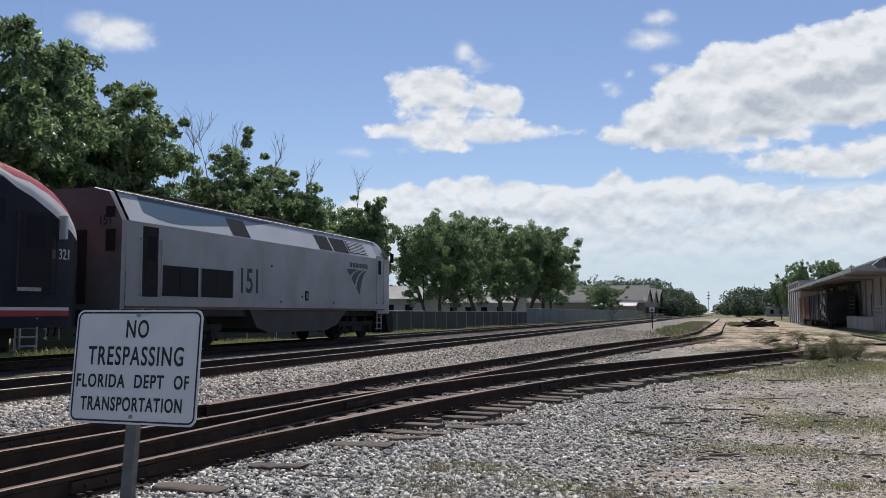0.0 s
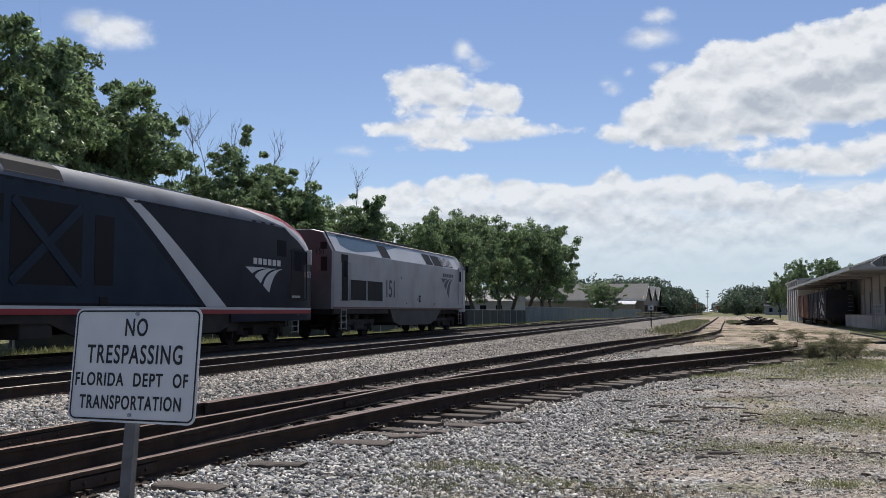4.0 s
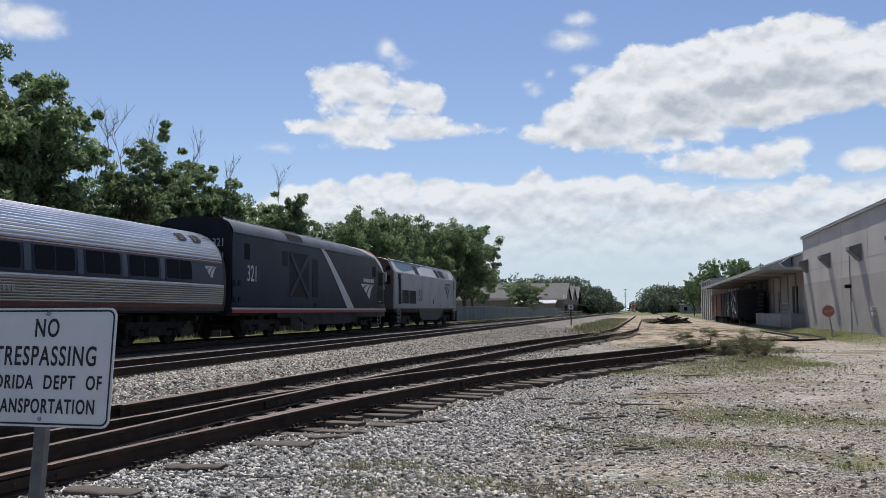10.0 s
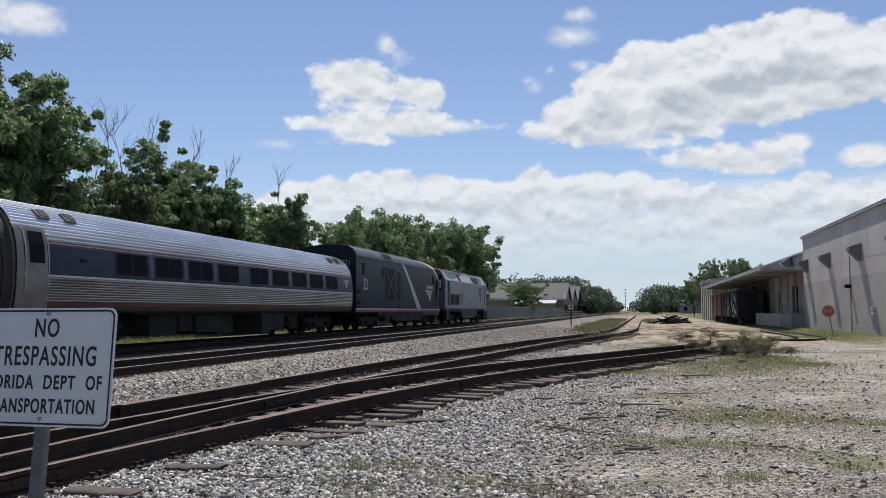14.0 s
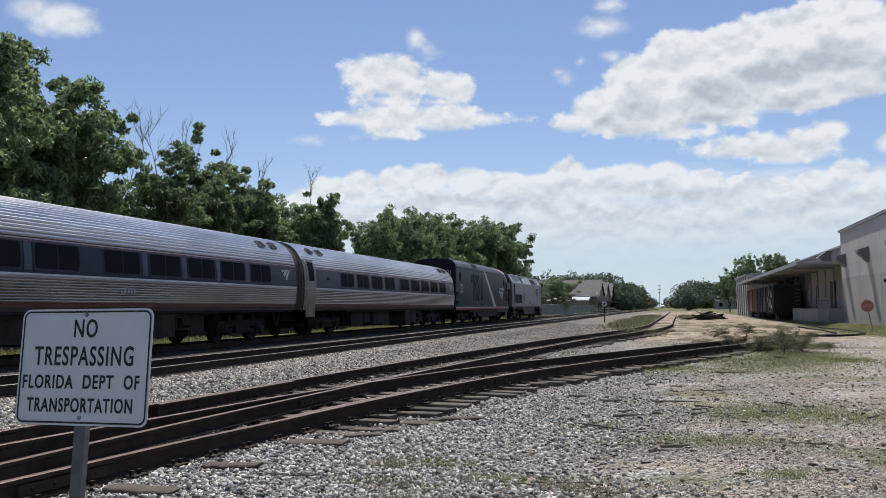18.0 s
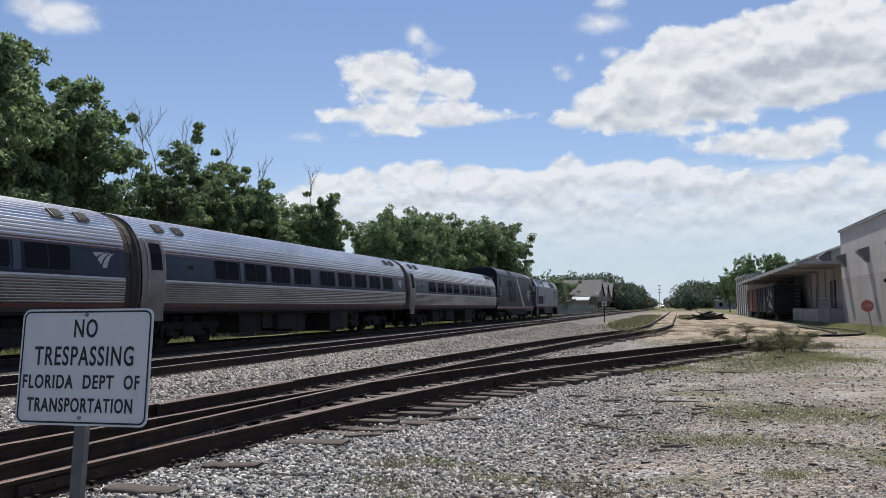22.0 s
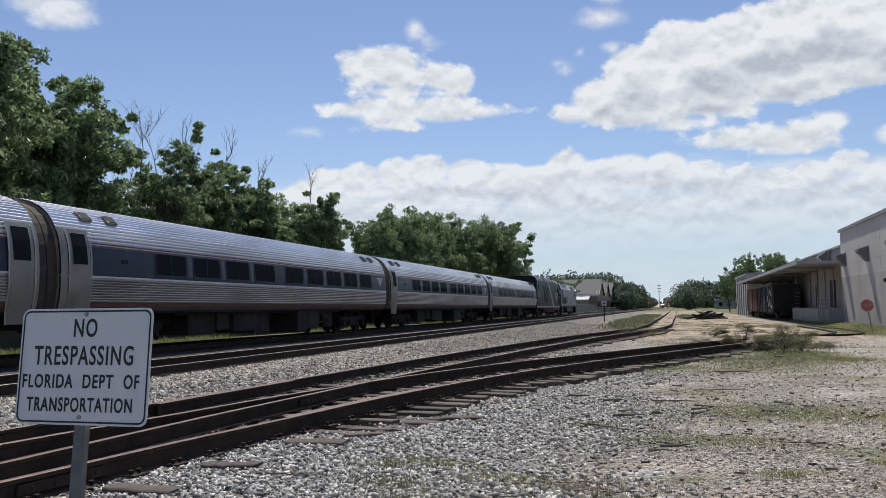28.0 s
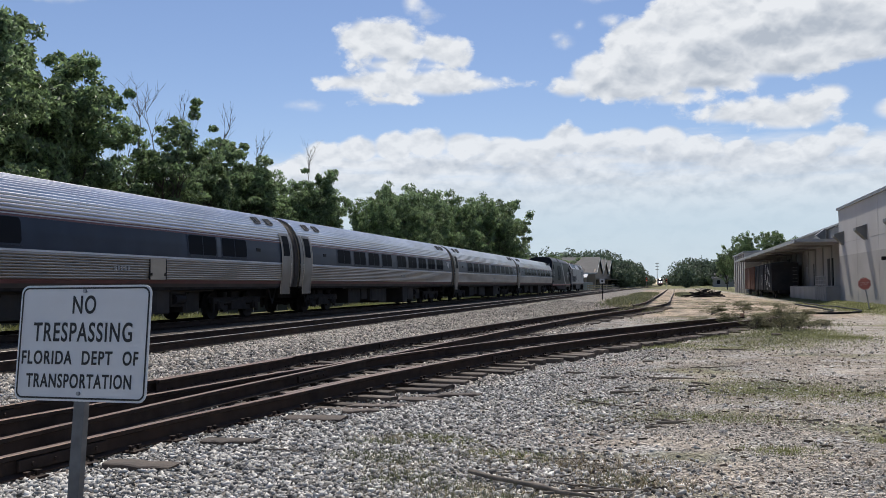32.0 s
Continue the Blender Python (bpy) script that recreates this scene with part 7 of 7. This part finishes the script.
rnd_c = random.Random(41)
CLUMPS = [(rnd_c.uniform(-5.5, 6.5), rnd_c.uniform(34, 84)) for _ in range(46)]
blades("grass", 3, [(0.25, 10.1, 1.3, 0.5, 3000, 0.045), (1.6, 12.6, 1.5, 1.2, 7000, 0.045), (0.9, 14.0, 1.3, 0.8, 1500, 0.04), (2.9, 12.6, 0.7, 0.5, 900, 0.05), (-0.5, 22.6, 1.1, 1.6, 3600, 0.07), (2.6, 23.5, 2.0, 2.8, 3000, 0.08), (4.2, 25.5, 1.2, 1.6, 1800, 0.09), (1.2, 21.5, 1.2, 1.6, 1600, 0.06),
                    (3.4, 27.5, 1.5, 2.6, 2600, 0.09), (0.9, 26.5, 0.9, 2.0, 1500, 0.09), (-2.1, 8.0, 0.45, 0.25, 700, 0.06), (-1.35, 7.5, 0.5, 0.3, 900, 0.06), (0.85, 8.2, 0.35, 0.25, 420, 0.06), (1.9, 8.9, 0.3, 0.2, 260, 0.06), (-0.9, 11.2, 0.5, 0.5, 380, 0.06),
                    (9.6, 52, 1.6, 12, 9000, 0.10), (9.4, 66, 1.4, 6, 3000, 0.10)], GRASS, "patchy yellow-green grass growing through the gravel", "grass", 1.9)
blades("verge_grass", 4, [(-20.4, y, 1.2, 2.6, 1700, 0.32) for y in (24, 33, 37, 50, 58, 63, 79, 86, 99, 112, 120, 131, 145, 158)], GRASS, "rough green grass along the fence behind the train", "grass")
blades("weeds", 5, [(2.3, 31.0, 1.4, 1.8, 2600, 0.12), (3.8, 33.5, 1.4, 2.4, 2600, 0.15), (0.6, 35.0, 0.9, 1.4, 900, 0.12), (-2.0, 46.5, 0.9, 1.6, 500, 0.26),
                    (-3.4, 80, 1.2, 16, 12000, 0.45), (-3.6, 125, 1.4, 18, 9000, 0.34), (1.4, 120, 0.8, 14, 4000, 0.34), (5.2, 45, 0.7, 1.6, 600, 0.12), (-4.6, 40, 0.8, 5, 900, 0.10), (-0.5, 38, 1.4, 4, 900, 0.09), (6.6, 62, 1.4, 8, 1800, 0.10), (-2.5, 7.6, 0.3, 0.2, 260, 0.09), (2.4, 24.5, 2.0, 2.6, 2600, 0.10), (3.2, 27.8, 1.6, 2.4, 2400, 0.12), (-2.3, 7.0, 0.5, 0.35, 900, 0.08), (-1.75, 6.3, 0.6, 0.3, 1000, 0.08), (-1.2, 6.0, 0.6, 0.3, 1100, 0.07), (-0.3, 6.7, 0.5, 0.4, 500, 0.07)] + [(g_x, g_y, 0.6, 1.5, 220, 0.09) for g_x, g_y in CLUMPS], WEED, "straggling grey-green weeds beside the rails", "weeds")
blades("dry_straw", 6, [(-0.75, 7.2, 0.5, 0.3, 420, 0.10), (-0.35, 6.7, 0.5, 0.3, 520, 0.09), (-1.3, 6.1, 0.8, 0.35, 700, 0.08), (-2.0, 6.7, 0.6, 0.35, 500, 0.07), (-0.2, 7.6, 0.7, 0.4, 500, 0.07), (-1.6, 7.4, 0.5, 0.3, 300, 0.08), (-2.3, 7.8, 0.4, 0.25, 240, 0.08)], DRY, "dry bleached straw lying on the dirt", "straw")


def stick(x, y, length, radius, angle, seed, label="grey weathered stick lying on gravel"):
    rnd = random.Random(seed)
    pts, a = [], radians(angle)
    n = 6
    for i in range(n + 1):
        t = length * (i / n - 0.5)
        px, py = x + math.cos(a) * t + rnd.uniform(-0.02, 0.02), y + math.sin(a) * t + rnd.uniform(-0.035, 0.035)
        pts.append(Vector((px, py, ground_z(px, py) + 0.025 + radius)))
    v, f = tube(pts, [radius * rnd.uniform(0.75, 1.1) * (0.35 + 0.65 * min(1.0, 2.2 * (1 - i / n))) for i in range(n + 1)], 6)
    tagged(new("stick", mesh_of("stick", v, f, STICK, True)), label, "stick", "fallen sticks")


stick(-0.93, 6.26, 1.36, 0.021, -34, 1, "long pale dead branch lying on gravel")
stick(-0.55, 6.25, 0.75, 0.011, 22, 2, "forked side limb of a dead branch on gravel")
stick(-0.62, 6.42, 0.5, 0.009, -14, 3, "forked side limb of a dead branch on gravel")
rnd_s = random.Random(61)
for i in range(20):
    stick(rnd_s.uniform(-1.6, 2.4), rnd_s.uniform(8.6, 17), rnd_s.uniform(0.12, 0.36), rnd_s.uniform(0.010, 0.024), rnd_s.uniform(-85, 85), 400 + i, "dark broken wood scrap lying on gravel")


def loose_tie(x, y, length, turn, seed):
    ob = new("loose_tie", tie_mesh(length, seed))
    ob.matrix_basis = pose(x, y, ground_z(x, y) + 0.045, rnd_s.uniform(-4, 4), rnd_s.uniform(-2, 3), turn)
    tagged(ob, "weathered broken tie half buried in grey ballast", "railway tie", "loose ties")


for i, (x, y, length, turn) in enumerate(((-3.62, 8.75, 0.62, 4), (-3.42, 10.15, 0.66, -6), (-3.85, 7.35, 0.5, 9), (-4.0, 6.2, 0.55, 3), (-2.75, 11.3, 0.7, 12), (-3.05, 11.0, 0.7, -3), (-3.35, 9.4, 0.4, 22))):
    loose_tie(x, y, length, turn, 700 + i)

for i, (x, y, ln, r, a) in enumerate(((-0.62, 12.0, 0.42, 0.035, 20), (0.0, 14.1, 0.75, 0.022, 4), (-0.95, 11.0, 0.6, 0.02, -38), (-0.7, 10.8, 0.4, 0.018, -30), (-1.5, 14.6, 0.35, 0.03, 10), (0.7, 15.9, 0.9, 0.015, 3),
                                     (1.3, 9.9, 0.4, 0.012, -10), (0.3, 13.0, 0.3, 0.025, 40), (1.2, 20.4, 0.7, 0.03, 2), (-3.1, 7.0, 0.5, 0.012, 3), (2.7, 25.6, 0.35, 0.06, 30))):
    stick(x, y, ln, r * 0.6, a, 10 + i)
for i in range(14):
    g_ = random.Random(200 + i)
    stick(-0.75 + g_.uniform(-0.5, 0.6), 7.05 + g_.uniform(-0.4, 0.4), g_.uniform(0.15, 0.4), 0.005, g_.uniform(0, 180), 300 + i, "thin bleached straw stalk on dirt")


# ---- pile of old ties ----
OLD_TIES = [me.copy() for me in TIES]
for me in OLD_TIES:
    me.materials[0] = CREOSOTE


def tie_pile():
    p = empty("tie_pile", pose(3.4, 100.0, 0.0), "heap of dark discarded ties and scrap beside the spur", "wood pile")
    p.scale = (0.68, 0.68, 0.8)
    rnd = random.Random(6)
    for i in range(26):
        a = rnd.uniform(-25, 25) + (90 if rnd.random() < 0.25 else 0)
        z = 0.12 + 0.9 * max(0.0, 1 - abs(rnd.gauss(0, 0.6))) * rnd.random()
        piece("tie", OLD_TIES[i % 5], p, pose(rnd.gauss(0, 1.1), rnd.gauss(0, 1.2), z + 0.1, rnd.uniform(-15, 15), rnd.uniform(-18, 18), a))
    for i in range(8):
        part("scrap", cyl((rnd.gauss(0, 1.2), rnd.gauss(0, 1), 0.5), (rnd.gauss(0, 1.2), rnd.gauss(0, 1), rnd.uniform(0.9, 1.5)), 0.04, None, 5), STICK, p)


tie_pile()


# ---- black hose loops on the grass ----
def hose(points, label):
    path = smooth_path(points, 0.4)
    pts = [Vector((p.x, p.y, ground_z(p.x, p.y) + 0.05)) for p in path]
    v, f = tube(pts, [0.05] * len(pts), 8)
    tagged(new("hose", mesh_of("hose", v, f, BLACK, True)), label, "hose", "hoses")


hose([(5.0, 43.5), (6.6, 44.4), (7.6, 47.5), (7.9, 51), (7.8, 56), (7.8, 63)], "thick black hose looped across the grass")
hose([(6.4, 43.8), (7.8, 44.2), (8.8, 47.0), (9.1, 52), (8.8, 58), (8.7, 66)], "second thick black hose looped across the grass")


# ---- fence behind the train ----
def fence(x, ya, yb, label, mat, h):
    f = empty("fence", Matrix(), label, "fence")
    post = bpy.data.meshes.new("post")
    b = cyl((0, 0, -0.2), (0, 0, h + 0.06), 0.04, None, 6)
    b.to_mesh(post)
    b.free()
    post.materials.append(GALV)
    y = ya
    while y <= yb:
        piece("post", post, f, pose(x, y, 0.12))
        y += 3.0
    part("top_rail", cyl((x, ya, h + 0.14), (x, yb, h + 0.14), 0.025, None, 6), GALV, f)
    part("mesh_panel", box(x - 0.012, x + 0.012, ya, yb, 0.1, h + 0.1), mat, f, "woven privacy mesh on chain link")


fence(-22.2, 24, 104, "chain-link fence with dark privacy mesh under the trees", material("dark_fence_mesh", (0.035, 0.042, 0.036), 0.85, 0, 0.2, 0.7), 1.5)
fence(-22.2, 104, 262, "chain-link fence with pale grey privacy mesh along the track", FENCE_FABRIC, 1.9)


# ---- rusty stop at the end of the siding, pale rubble in the yard ----
def wheel_stop():
    e = Q_PATH[-1]
    w = empty("wheel_stop", pose(e.x - 0.62, e.y - 0.25, SIDING_Z, 0, 0, -22), "small rusty wheel stop bolted on the rail end", "wheel stop")
    w.scale = (0.6, 0.6, 0.6)
    part("block", prism([(-0.16, 0.0), (0.14, 0.0), (0.10, 0.16), (-0.02, 0.22), (-0.14, 0.08)], "x", -0.09, 0.09), RUST_CAR, w)
    part("clamp", box(-0.12, 0.12, -0.1, 0.06, -0.06, 0.02, 0.01), RUST, w)


wheel_stop()


def rubble(x, y, size, seed):
    rnd = random.Random(seed)
    bm = bmesh.new()
    bmesh.ops.create_icosphere(bm, subdivisions=1, radius=size)
    for v in bm.verts:
        v.co = v.co * rnd.uniform(0.7, 1.15)
        v.co.z *= 0.45
    ob = part("pale_stone", bm, CHALKY, None)
    ob.matrix_basis = pose(x, y, ground_z(x, y) + size * 0.2, 0, 0, rnd.uniform(0, 360))
    tagged(ob, "chalky white stone lying among gravel and straw", "stone", "pale stones")


CHALKY = material("chalky_white_stone", (0.72, 0.68, 0.62), 0.9, 0, 0.12, 12, (0.5, 0.46, 0.4), 0.4, 6)
for i, (x, y, s_) in enumerate(((-1.15, 7.13, 0.05), (-1.06, 7.08, 0.035), (-0.98, 7.02, 0.045), (-1.22, 7.22, 0.03), (-0.9, 6.96, 0.025), (-0.41, 8.84, 0.035), (1.5, 10.6, 0.03), (-1.9, 9.4, 0.03), (2.6, 16.5, 0.05), (-0.4, 12.6, 0.03))):
    rubble(x, y, s_, 500 + i)



def s_at(t):
    """Smooth distance of the train's front along the track."""
    K = S_KEYS
    i = 0
    while i < len(K) - 2 and t > K[i + 1][0]:
        i += 1

    def slope(j):
        a, b = K[max(0, j - 1)], K[min(len(K) - 1, j + 1)]
        return (b[1] - a[1]) / (b[0] - a[0])
    (ta, sa), (tb, sb) = K[i], K[i + 1]
    h = tb - ta
    u = (t - ta) / h
    return (2 * u ** 3 - 3 * u * u + 1) * sa + (u ** 3 - 2 * u * u + u) * h * slope(i) + (3 * u * u - 2 * u ** 3) * sb + (u ** 3 - u * u) * h * slope(i + 1)


def motions():
    times = [i * 1.0 for i in range(33)]
    for ob, offset in VEHICLES:
        walk(ob, [(t, pose(TRAIN_X, s_at(t) - offset, MAIN_Z)) for t in times])
    spins = [i * 0.16 for i in range(201)]
    turn = [-math.degrees((s_at(t) - s_at(0.0)) / WHEEL_R) for t in spins]
    for w, y in WHEELSETS:
        walk(w, [(t, pose(0, y, WHEEL_R, a)) for t, a in zip(spins, turn)])
    far = []
    for t in (0.0, 8.0, 16.0, 24.0, 32.0):
        y = 1250 - 22.5 * t
        far.append((t, pose(-0.0126 * y, y, MAIN_Z, 0, 0, 0.72)))
    walk(FAR_LOCO, far)
    walk(CLOUDS, [(t, Matrix.Translation(EYE) @ Matrix.Rotation(radians(cloud_rise(t)), 4, "X")) for t in (0.0, 8.0, 16.0, 24.0, 32.0)])


motions()
